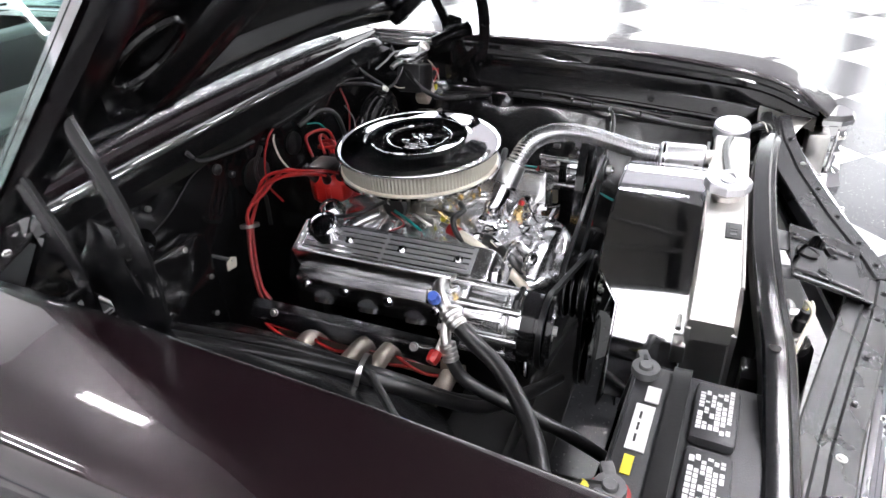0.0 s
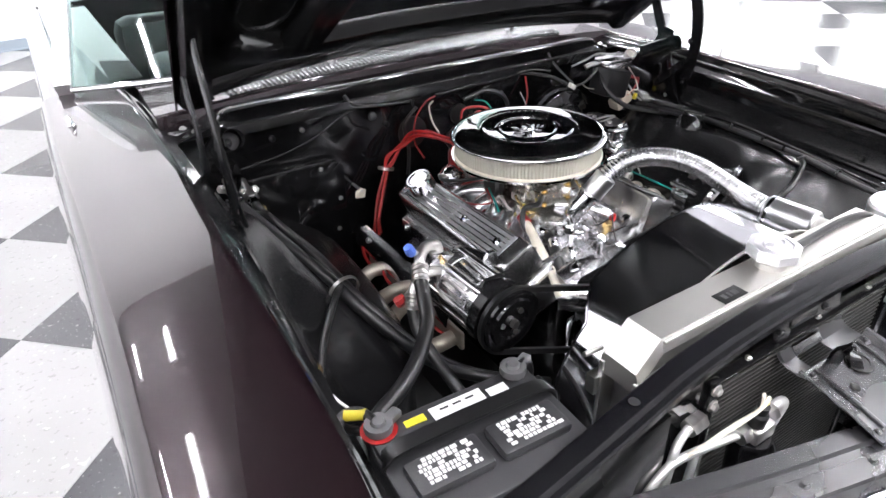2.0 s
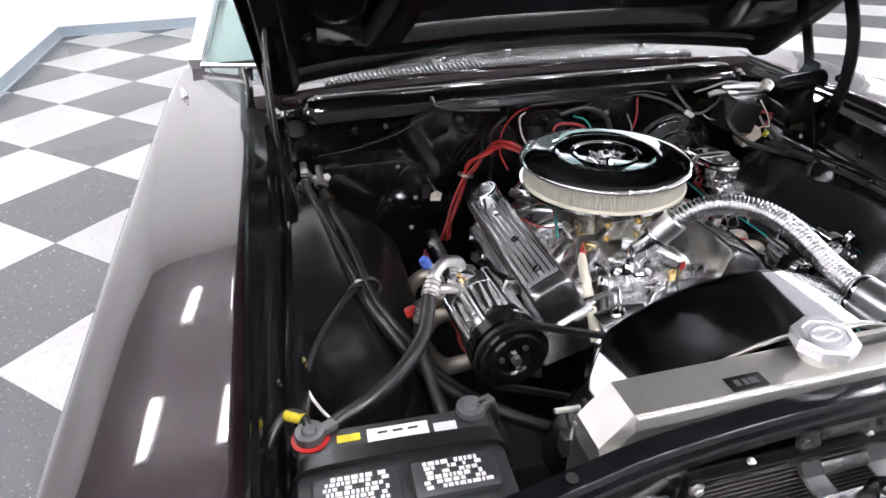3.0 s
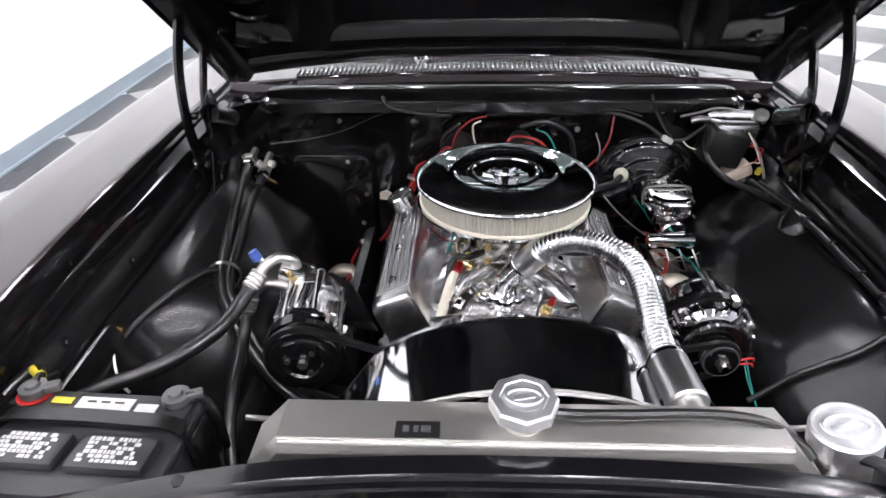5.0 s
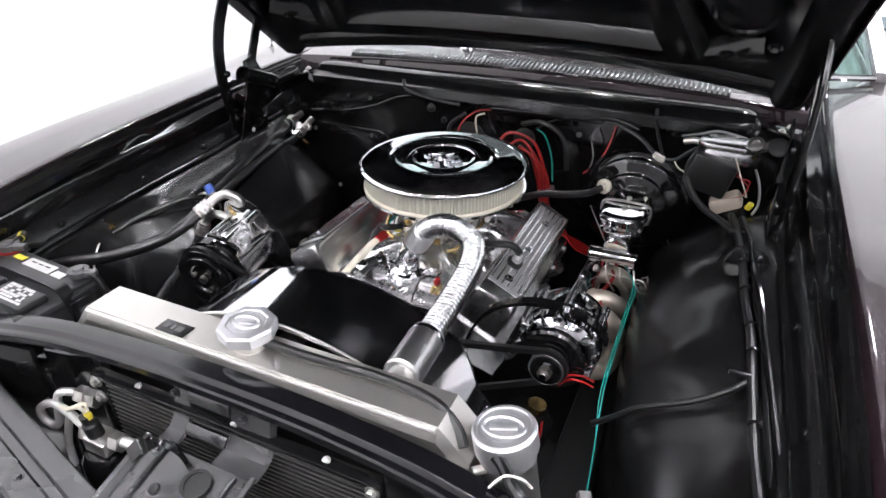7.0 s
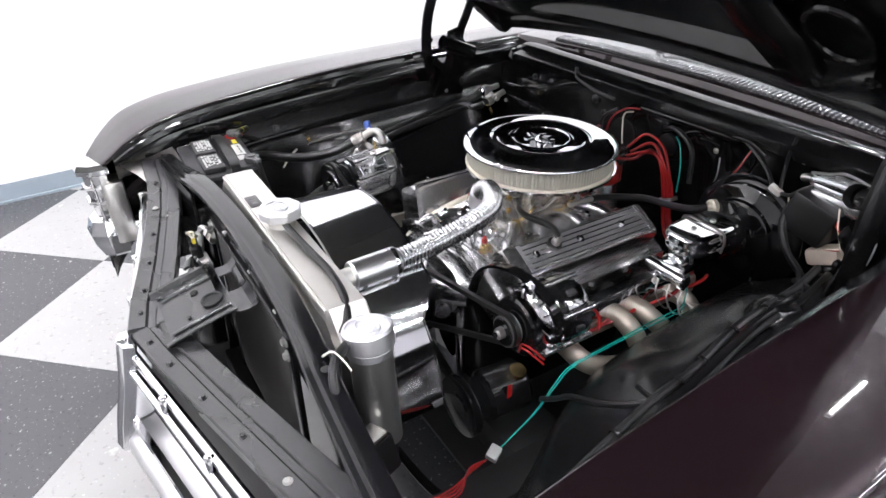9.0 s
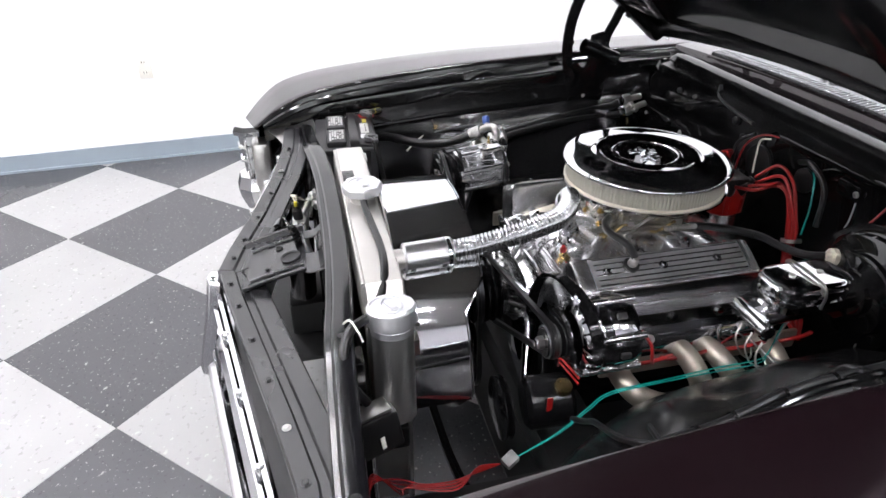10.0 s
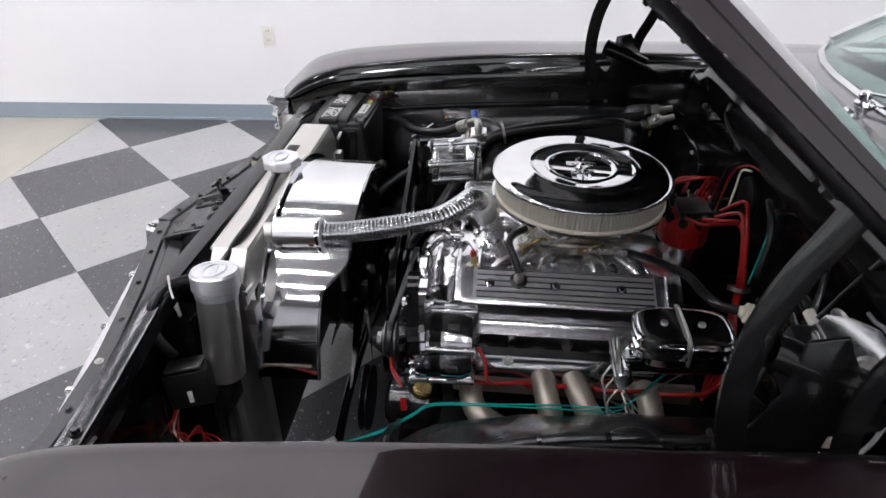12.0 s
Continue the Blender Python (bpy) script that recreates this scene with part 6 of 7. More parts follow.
for k in range(6):
    a = 2 * math.pi * k / 6 + 0.5
    c = AX0 + Vector((math.cos(a) * 0.070, 0, math.sin(a) * 0.070))
    part("through_bolt", rod(c + AD * 0.010, c + AD * 0.122, 0.0065, 12, 0.001), CAST, alt)
pulley("pulley", (0.356, -0.364, 0.709), 0.031, alt, LEAD, 2, 0.011)
part("pulley_face", lathe([(0.013, 0.0), (0.027, 0.0), (0.028, 0.003), (0.013, 0.003)], (0.356, -0.3665, 0.709), (0, 1, 0), 32, cap=False), BLACK, alt, "dark recessed pulley face")
part("shaft_nut", lathe([(0.012, -0.013), (0.012, 0.0), (0, 0.001)], (0.356, -0.364, 0.709), (0, 1, 0), 6), STEEL, alt)
part("shaft_tip", rod((0.356, -0.384, 0.709), (0.356, -0.374, 0.709), 0.006, 10), CHROME, alt)
fd = part("fan_disc", lathe([(0.02, 0), (0.056, 0.0), (0.060, 0.004), (0.060, 0.007), (0.0, 0.007)], (0.356, -0.338, 0.710), (0, 1, 0), 40), BLACK, alt, "gloss black cooling fan")
for k in range(10):
    a = 2 * math.pi * k / 10
    part("fan_vane", box(0.356 + 0.050 * math.cos(a), -0.327, 0.710 + 0.050 * math.sin(a), 0.016, 0.010, 0.003, 0.0008, Matrix.Rotation(-a + 0.4, 4, "Y"), 1), BLACK, fd)
part("adjusting_arm", sweep(spline([(0.190, -0.325, 0.655), (0.205, -0.325, 0.720), (0.240, -0.322, 0.775), (0.300, -0.318, 0.806), (0.360, -0.312, 0.808), (0.415, -0.305, 0.785), (0.440, -0.300, 0.750)], 6), [(-0.003, -0.010), (-0.003, 0.010), (0.003, 0.010), (0.003, -0.010)], up=(0, 1, 0)), BLACK, alt, "black curved adjusting arm")
part("chrome_brace", sweep(spline([(0.285, -0.300, 0.790), (0.345, -0.298, 0.797), (0.400, -0.295, 0.785), (0.428, -0.29, 0.750)], 6), [(-0.004, -0.007), (-0.004, 0.007), (0.004, 0.007), (0.004, -0.007)], up=(0, 1, 0)), CHROME, alt, "chrome brace under the arm")
part("arm_bolt", bolt((0.372, -0.318, 0.805), (0, -1, 0), 0.009, 0.010), CHROME, alt)
part("terminal_wire", hose([(0.395, -0.195, 0.735), (0.415, -0.182, 0.715), (0.420, -0.178, 0.685), (0.400, -0.16, 0.655)], 0.0032, seg=8), RED, alt, "red charging wire")
for k in range(2):
    part("front_wire", hose([(0.432, -0.325, 0.668 + 0.012 * k), (0.420, -0.340, 0.686 + 0.012 * k), (0.402, -0.347, 0.692 + 0.010 * k), (0.388, -0.345, 0.684 + 0.008 * k), (0.376, -0.340, 0.664)], 0.0020, seg=8), RED, alt)

# ---- brakes ----
boost = thing("brake_booster", (0.377, 0.3, 0.62), "gloss black round brake booster on the firewall", "brake booster")
part("front_shell", lathe([(r * 1.08, h) for r, h in [(0, 0.0), (0.036, 0.001), (0.040, 0.003), (0.043, 0.010), (0.048, 0.013), (0.070, 0.016), (0.075, 0.019), (0.078, 0.027), (0.083, 0.030), (0.100, 0.034), (0.106, 0.038), (0.109, 0.048), (0.114, 0.051), (0.120, 0.052), (0.122, 0.055), (0.122, 0.064)]], (0.377, 0.256, 0.732), (0, 1, 0), 56), GLOSSB, boost, "glossy stepped black shell", smooth=25)
part("rear_shell", lathe([(0.132, 0.062), (0.126, 0.075), (0.11, 0.10), (0.06, 0.135), (0, 0.138)], (0.377, 0.256, 0.732), (0, 1, 0), 56), BLACK, boost)
part("check_valve", lathe([(0.018, 0), (0.018, 0.010), (0.012, 0.014), (0.009, 0.022), (0, 0.022)], (0.310, 0.275, 0.775), (-0.25, -1, 0.1), 20), CREAM, boost, "cream rubber check valve grommet")
part("vacuum_hose", hose([(0.305, 0.255, 0.777), (0.280, 0.228, 0.770), (0.230, 0.215, 0.762), (0.17, 0.20, 0.758), (0.11, 0.15, 0.750), (0.07, 0.10, 0.74)], 0.0088), RUBBER, boost, "black vacuum hose")
part("band_clamp", lathe([(0.1325, -0.004), (0.135, -0.004), (0.135, 0.004), (0.1325, 0.004)], (0.377, 0.316, 0.732), (0, 1, 0), 56, cap=False), BLACK, boost)
mc = thing("master_cylinder", (0.385, 0.14, 0.7), "chrome brake master cylinder with its reservoir", "master cylinder")
part("bore", rod((0.387, 0.050, 0.728), (0.378, 0.262, 0.735), 0.029, 28, 0.004), CHROME, mc)


def oval(z, w, extra=0.030, n=28):
    """A rounded rectangle round the reservoir."""
    out = []
    for k in range(n):
        a = 2 * math.pi * k / n
        c, d = math.cos(a), math.sin(a)
        out.append(Vector((0.385 + w * math.copysign(abs(c) ** 0.55, c), 0.138 + (w + extra) * math.copysign(abs(d) ** 0.55, d), z)))
    return out


part("reservoir", loft([oval(z, w) for z, w in ((0.735, 0.034), (0.742, 0.040), (0.757, 0.043), (0.762, 0.048), (0.766, 0.048), (0.769, 0.043), (0.776, 0.044), (0.779, 0.049), (0.783, 0.049))]), CHROME, mc, "bright ribbed reservoir", smooth=50)
lidm = part("reservoir_lid", loft([oval(z, w) for z, w in ((0.784, 0.046), (0.786, 0.0515), (0.792, 0.0515), (0.795, 0.048), (0.801, 0.047), (0.8035, 0.044), (0.804, 0.036))]), CHROME, mc, "mirror chrome lid", smooth=40)
for y in (0.105, 0.165):
    part("lid_screw", lathe([(0.006, 0), (0.006, 0.003), (0, 0.004)], (0.385, y, 0.8035), (0, 0, 1), 12), STEEL, lidm)
part("retaining_bail", sweep(spline([(0.335, 0.14, 0.758), (0.331, 0.137, 0.790), (0.346, 0.135, 0.8075), (0.424, 0.135, 0.8075), (0.439, 0.137, 0.790), (0.435, 0.14, 0.758)], 5), circle(0.0028, 8)), STEEL, mc)
part("valve_block", rod((0.330, 0.052, 0.712), (0.435, 0.046, 0.716), 0.0155, 18, 0.003), CHROME, mc, "chrome cross valve")
for k, x in enumerate((0.345, 0.385, 0.425)):
    part("port_nut", lathe([(0.010, -0.012), (0.010, 0.004), (0, 0.004)], (x, 0.046, 0.700), (0, -0.5, -1), 6), CHROME, mc)
for k in range(3):
    x = 0.372 + 0.030 * k
    part("brake_pipe", hose([(x, 0.040, 0.695), (x + 0.01, 0.025, 0.670), (x + 0.025, 0.035, 0.640), (x + 0.02, 0.065 + 0.012 * k, 0.620), (x, 0.075, 0.640), (x + 0.01, 0.055, 0.665), (x + 0.045, 0.08, 0.640), (0.47, 0.15, 0.60)], 0.0020, seg=8), STEEL, mc, "thin dull brake pipe")

# ---- wiper motor, wires and boxes on the firewall ----
wm = thing("wiper_motor", (0.57, 0.3, 0.8), "silver and black wiper motor with a brownish washer pump", "wiper motor")
part("mount_plate", prism([(0.500, 0.270), (0.520, 0.252), (0.600, 0.245), (0.632, 0.262), (0.640, 0.300), (0.625, 0.325), (0.530, 0.330), (0.505, 0.305)], 0.912, 0.926, "z", 0.004), CAST, wm, "bare silver cast plate")
part("mount_ear", lathe([(0.017, 0), (0.017, 0.016), (0.009, 0.017), (0.009, 0.012), (0, 0.012)], (0.618, 0.270, 0.924), (-0.2, -0.7, 0.8), 20), STEEL, wm)
part("gear_case", box(0.566, 0.285, 0.898, 0.100, 0.075, 0.030, 0.008), CAST, wm)
part("motor_case", box(0.538, 0.265, 0.858, 0.096, 0.080, 0.084, 0.010, Matrix.Rotation(radians(14), 4, "Y")), PLASTIC, wm, "black plastic cover")
part("washer_pump", box(0.584, 0.256, 0.794, 0.068, 0.046, 0.036, 0.010, Matrix.Rotation(radians(-28), 4, "Y")), TANWHITE, wm, "brownish grey washer pump body")
part("motor_barrel", rod((0.594, 0.262, 0.780), (0.630, 0.275, 0.722), 0.026, 28, 0.006), SATIN, wm, "black motor barrel")
part("yellow_plug", box(0.632, 0.240, 0.800, 0.014, 0.010, 0.020, 0.004, Matrix.Rotation(radians(25), 4, "Y")), YELLOW, wm, "yellow connector")
part("crank_arm", sweep(spline([(0.470, 0.305, 0.905), (0.490, 0.300, 0.912), (0.515, 0.295, 0.910)], 4), circle(0.008, 10)), STEEL, wm)
for k, (m, o) in enumerate(((RED, 0.0), (RED, 0.012), (CREAM, -0.02))):
    part("wire", hose([(0.585, 0.238, 0.880 - o), (0.602, 0.222, 0.868), (0.620, 0.222, 0.850 + o), (0.612, 0.235, 0.825), (0.585, 0.23, 0.815)], 0.0015, seg=6), m, wm)

har = thing("firewall_harness", (0.42, 0.33, 0.86), "grey firewall wires joined by a white connector", "wiring")
part("connector", box(0.421, 0.307, 0.856, 0.030, 0.014, 0.014, 0.003, Euler((0.2, 0.5, 0.3)).to_matrix().to_4x4()), WHITE, har, "small white connector")
for pts, r, m in (([(0.412, 0.310, 0.860), (0.37, 0.335, 0.885), (0.32, 0.36, 0.900), (0.27, 0.385, 0.908)], 0.005, RUBBER), ([(0.428, 0.310, 0.862), (0.41, 0.34, 0.89), (0.395, 0.37, 0.92), (0.39, 0.39, 0.945)], 0.004, RUBBER),
                  ([(0.436, 0.306, 0.854), (0.46, 0.295, 0.862), (0.482, 0.285, 0.885), (0.50, 0.285, 0.900)], 0.004, RUBBER), ([(0.30, 0.385, 0.89), (0.29, 0.36, 0.84), (0.27, 0.35, 0.80), (0.24, 0.34, 0.77)], 0.0025, RED),
                  ([(0.505, 0.28, 0.895), (0.492, 0.25, 0.87), (0.500, 0.22, 0.835), (0.54, 0.19, 0.80), (0.590, 0.16, 0.785), (0.625, 0.10, 0.783)], 0.0075, RUBBER)):
    part("wire", hose(pts, r, seg=8), m, har)
part("conduit", rod((-0.03, 0.380, 0.897), (0.268, 0.380, 0.903), 0.011, 12), SATIN, har, "black wire conduit")
for pts, r, m in (([(0.455, 0.30, 0.858), (0.47, 0.285, 0.845), (0.50, 0.27, 0.842), (0.535, 0.262, 0.848)], 0.0016, CREAM), ([(0.36, 0.34, 0.905), (0.30, 0.36, 0.915), (0.22, 0.372, 0.905), (0.14, 0.378, 0.885), (0.10, 0.37, 0.86)], 0.0022, RUBBER),
                  ([(0.25, 0.345, 0.86), (0.262, 0.33, 0.82), (0.255, 0.32, 0.77), (0.27, 0.30, 0.72), (0.31, 0.25, 0.68), (0.36, 0.16, 0.665), (0.42, 0.08, 0.668)], 0.0018, GREYP), ([(0.48, 0.20, 0.70), (0.50, 0.16, 0.68), (0.49, 0.10, 0.67), (0.45, 0.06, 0.668)], 0.0016, STEEL),
                  ([(0.63, 0.31, 0.86), (0.645, 0.29, 0.83), (0.65, 0.26, 0.80), (0.64, 0.22, 0.79)], 0.003, GREYP), ([(0.46, 0.355, 0.90), (0.50, 0.34, 0.915), (0.54, 0.33, 0.93), (0.60, 0.33, 0.92)], 0.003, GREYP)):
    part("wire", hose(pts, r, seg=6), m, har, "thin stray wire")
har2 = thing("coil_wires", (-0.08, 0.36, 0.86), "red, cream and green wires hanging at the firewall", "wiring")
for pts, r, m in (([(-0.02, 0.378, 0.895), (-0.07, 0.36, 0.888), (-0.11, 0.35, 0.85), (-0.12, 0.345, 0.79), (-0.10, 0.33, 0.74)], 0.0025, RED), ([(-0.045, 0.362, 0.886), (-0.065, 0.35, 0.876), (-0.060, 0.345, 0.835), (-0.045, 0.335, 0.80)], 0.0024, CREAM),
                  ([(-0.10, 0.36, 0.88), (-0.145, 0.352, 0.84), (-0.14, 0.345, 0.77), (-0.15, 0.34, 0.70)], 0.005, RUBBER), ([(0.10, 0.37, 0.86), (0.13, 0.35, 0.85), (0.155, 0.335, 0.80), (0.165, 0.325, 0.74)], 0.0022, TEAL),
                  ([(-0.12, 0.362, 0.90), (-0.20, 0.365, 0.905), (-0.28, 0.37, 0.92), (-0.30, 0.38, 0.945)], 0.005, RUBBER), ([(0.06, 0.365, 0.87), (0.12, 0.34, 0.89), (0.18, 0.33, 0.86), (0.20, 0.32, 0.78)], 0.0065, RUBBER)):
    part("wire", hose(pts, r, seg=8), m, har2)

evap = thing("evaporator_cover", (-0.5, 0.385, 0.5), "gloss black evaporator cover plate on the firewall", "cover plate")
out = [(-0.655, 0.42), (-0.335, 0.42), (-0.335, 0.74)] + [(-0.375 + 0.04 * math.cos(radians(a)), 0.755 + 0.04 * math.sin(radians(a))) for a in range(0, 91, 15)] + [(-0.655, 0.795)]
part("plate", prism(out, 0.352, 0.394, "y", 0.006), BLACK, evap)
for x, z in ((-0.528, 0.592), (-0.370, 0.591), (-0.60, 0.77), (-0.40, 0.775), (-0.355, 0.68)):
    part("bolt", bolt((x, 0.352, z), (0, -1, 0), 0.0042, 0.005), STEEL, evap, "small zinc bolt")
part("rod_line", sweep(spline([(-0.60, 0.345, 0.83), (-0.50, 0.35, 0.84), (-0.40, 0.36, 0.862), (-0.30, 0.375, 0.90), (-0.2, 0.38, 0.905)], 5), circle(0.004, 8)), BLACK, evap, "black line across the firewall")
plug = thing("firewall_tag", (-0.30, 0.345, 0.68), "cream tag hanging from a firewall screw", "tag")
part("tag", prism([(-0.318, 0.672), (-0.290, 0.668), (-0.284, 0.690), (-0.300, 0.700), (-0.316, 0.692)], 0.338, 0.341, "y", 0.001), CREAM, plug)
part("screw", rod((-0.298, 0.336, 0.690), (-0.298, 0.395, 0.690), 0.004, 8), STEEL, plug)
for x, z, w, h in ((0.381, 0.905, 0.105, 0.036), (0.185, 0.855, 0.060, 0.035)):
    pl = thing("firewall_plate", (x, 0.39, z), "small grey plate screwed to the firewall", "plate")
    part("plate", box(x, 0.390, z, w, 0.008, h, 0.003), SATIN, pl)
    part("screw", bolt((x + w * 0.4, 0.386, z), (0, -1, 0), 0.005, 0.005), STEEL, pl)
for x, z, r in ((-0.10, 0.80, 0.045), (-0.22, 0.87, 0.012), (-0.18, 0.84, 0.008), (0.15, 0.90, 0.008), (-0.5, 0.87, 0.008), (-0.42, 0.875, 0.006), (0.06, 0.82, 0.03)):
    gm = thing("grommet", (x, 0.395, z), "black rubber grommet in the firewall", "grommet")
    part("ring", lathe([(r * 0.5, 0), (r, 0.0), (r, 0.008), (r * 0.5, 0.012)], (x, 0.396, z), (0, -1, 0), 20), RUBBER if r > 0.007 else STEEL, gm)

# ---- looms along the inner fenders ----
loom = thing("fender_loom", (0.65, -0.2, 0.77), "pair of black wire looms clipped along the fender", "wiring loom")
for o, z in ((0.0, 0.0), (0.022, -0.004)):
    part("loom_tube", hose([(0.600 + o, 0.20, 0.790 + z), (0.618 + o, 0.10, 0.790 + z), (0.630 + o, -0.02, 0.797 + z), (0.638 + o, -0.12, 0.790 + z), (0.655 + o, -0.22, 0.775 + z), (0.662 + o, -0.32, 0.765 + z), (0.676 + o, -0.45, 0.735 + z), (0.695 + o, -0.58, 0.715 + z), (0.690, -0.69, 0.72)], 0.0075, seg=10), PLASTIC, loom, "black corrugated loom")
part("loom_tube", hose([(0.640, 0.06, 0.802), (0.652, -0.06, 0.806), (0.664, -0.14, 0.799), (0.676, -0.24, 0.782), (0.690, -0.34, 0.764), (0.705, -0.46, 0.742), (0.715, -0.58, 0.728)], 0.0065, seg=10), BLACK, loom, "shiny taped loom")
for y, x, z in ((-0.02, 0.633, 0.800), (-0.11, 0.640, 0.795), (-0.20, 0.654, 0.782), (-0.26, 0.660, 0.774), (-0.40, 0.672, 0.750)):
    part("tie", lathe([(0.0092, -0.003), (0.0102, -0.003), (0.0102, 0.003), (0.0092, 0.003)], (x, y, z), (0.1, -1, -0.1), 14, cap=False), BLACK, loom, "glossy black tie")
part("branch", hose([(0.664, -0.315, 0.765), (0.635, -0.330, 0.742), (0.595, -0.336, 0.712), (0.555, -0.332, 0.684), (0.510, -0.330, 0.655), (0.478, -0.328, 0.622), (0.44, -0.33, 0.59)], 0.0055, seg=8), PLASTIC, loom, "black branch wire")
for y in (-0.05, -0.315, 0.12):
    part("clip", box(0.645 - 0.03 * (y > 0.1), y, 0.792 if y > -0.2 else 0.768, 0.034, 0.007, 0.010, 0.003), PLASTIC, loom)
teal = thing("teal_wires", (0.46, -0.2, 0.6), "teal wires along the edge of the inner fender", "wiring")
for k in range(2):
    o = 0.0045 * k
    part("wire", hose([(0.34, 0.21 - o, 0.735), (0.385, 0.125, 0.690 - o), (0.425, 0.070, 0.662), (0.443 - o, 0.035, 0.654 + o), (0.444 - o, -0.06, 0.652 + o), (0.445 - o, -0.16, 0.650), (0.446 - o, -0.265, 0.643), (0.448 - o, -0.305, 0.615), (0.454, -0.36, 0.575 + o), (0.463, -0.44, 0.545)], 0.0014, seg=6), TEAL, teal, "teal wire")
conn = thing("harness_plug", (0.463, -0.454, 0.53), "grey harness plug with red wires near the frame", "connector")
part("plug", box(0.463, -0.454, 0.540, 0.022, 0.028, 0.018, 0.003, Euler((0.3, 0.2, 0.5)).to_matrix().to_4x4()), GREYP, conn, "grey plug body")
for k in range(4):
    o = 0.010 * k
    part("wire", hose([(0.468, -0.475, 0.540), (0.480, -0.52, 0.545 + o * 0.4), (0.500 + o * 0.6, -0.57, 0.560), (0.505, -0.62 - o, 0.572), (0.480 + o, -0.66, 0.565), (0.470 - o * 0.6, -0.70, 0.555), (0.500, -0.715, 0.55)], 0.0016, seg=8), RED, conn, "red wire")
relay = thing("relay_box", (0.455, -0.70, 0.62), "black plastic relay box under the overflow tank", "relay")
rot = Euler((0.1, -0.2, 0.25)).to_matrix().to_4x4()
part("box", box(0.452, -0.690, 0.665, 0.055, 0.075, 0.070, 0.006, rot), PLASTIC, relay)
part("mark", box(0.481, -0.680, 0.660, 0.002, 0.008, 0.022, 0.0005, rot), WHITE, relay, "white mark")
part("bracket", box(0.452, -0.695, 0.706, 0.04, 0.06, 0.006, 0.002, rot), STEEL, relay)
orange = thing("lamp_wires", (0.47, -0.73, 0.55), "orange and yellow headlamp wires in a bunch", "wiring")
for k, m in enumerate((RED, CREAM, RED, REDCAP)):
    o = 0.008 * k
    part("wire", hose([(0.430 + o, -0.728, 0.610), (0.445 + o, -0.735, 0.585), (0.470, -0.730 - o, 0.560), (0.490 - o, -0.722, 0.545), (0.475, -0.715, 0.525)], 0.0022, seg=8), m, orange)
part("sheath", hose([(0.52, -0.735, 0.545), (0.56, -0.69, 0.55), (0.60, -0.64, 0.55), (0.62, -0.58, 0.545)], 0.010, seg=12), CREAM, orange, "cream taped sheath")

# left loom and bracket on the other fender
ll = thing("battery_cable", (-0.68, -0.3, 0.7), "black battery cable along the inner fender", "cable")
part("cable", hose([(-0.700, -0.56, 0.80), (-0.72, -0.50, 0.77), (-0.715, -0.42, 0.735), (-0.70, -0.36, 0.72), (-0.66, -0.28, 0.745), (-0.60, -0.20, 0.768), (-0.575, -0.165, 0.76)], 0.0062, seg=10), RUBBER, ll)
part("ground_strap", hose([(-0.695, -0.345, 0.735), (-0.690, -0.38, 0.715), (-0.665, -0.42, 0.695), (-0.64, -0.44, 0.69)], 0.0026, seg=6), WHITE, ll, "pale ground wire")
part("ring_terminal", bolt((-0.697, -0.335, 0.742), (0.6, 0, 0.8), 0.008, 0.008), BRASS, ll)

# ---- battery ----
bat = thing("battery", (-0.58, -0.63, 0.58), "black car battery with white printed label panels", "battery")
BM = Matrix.Rotation(radians(-3), 4, "Z")
case = part("case", box(-0.583, -0.632, 0.675, 0.255, 0.168, 0.20, 0.006, BM), BATT, bat, "black ribbed case")
lidb = part("lid", box(-0.583, -0.632, 0.778, 0.262, 0.174, 0.018, 0.005, BM), BATT, bat)
part("ledge", box(-0.583, -0.578, 0.790, 0.250, 0.055, 0.012, 0.004, BM), BATT, lidb)


def bpt(x, y, z):
    return Vector((-0.583, -0.632, 0)) + BM @ Vector((x, y, 0)) + Vector((0, 0, z))


rngb = random.Random(11)
for cx in (-0.060, 0.058):
    c = bpt(cx, -0.026, 0.794)
    vcap = part("vent_cover", box(c.x, c.y, c.z, 0.106, 0.056, 0.018, 0.007, BM), BATT, bat, "raised black vent cover")
    for i in range(6):
        x = -0.042 + rngb.uniform(0, 0.008)
        while x < 0.034:
            w = rngb.uniform(0.003, 0.010)
            if rngb.random() < 0.86:
                p = bpt(cx + x + w / 2, -0.026 + 0.018 - 0.007 * i, 0.8034)
                part("print_bar", box(p.x, p.y, p.z, w * 0.96, 0.0052 if i % 3 else 0.0062, 0.0006, m=BM), LABEL, vcap)
            x += w + 0.0015
for cx, w, m in ((0.0, 0.080, LABEL),):
    p = bpt(cx, 0.057, 0.7975)
    strip = part("label_strip", box(p.x, p.y, p.z, w, 0.024, 0.0012, m=BM), m, bat, "long white label strip")
    for i in range(3):
        q = bpt(cx - 0.02 + 0.02 * i, 0.060, 0.7985)
        part("print_bar", box(q.x, q.y, q.z, 0.013, 0.003, 0.0006, m=BM), FLAT, strip)
p = bpt(0.062, 0.052, 0.7975)
part("label_strip", box(p.x, p.y, p.z, 0.030, 0.018, 0.0012, m=BM), LABEL, bat, "short white label")
p = bpt(-0.064, 0.060, 0.7975)
part("label_strip", box(p.x, p.y, p.z, 0.030, 0.012, 0.0012, m=BM), YELLOW, bat, "yellow warning label")
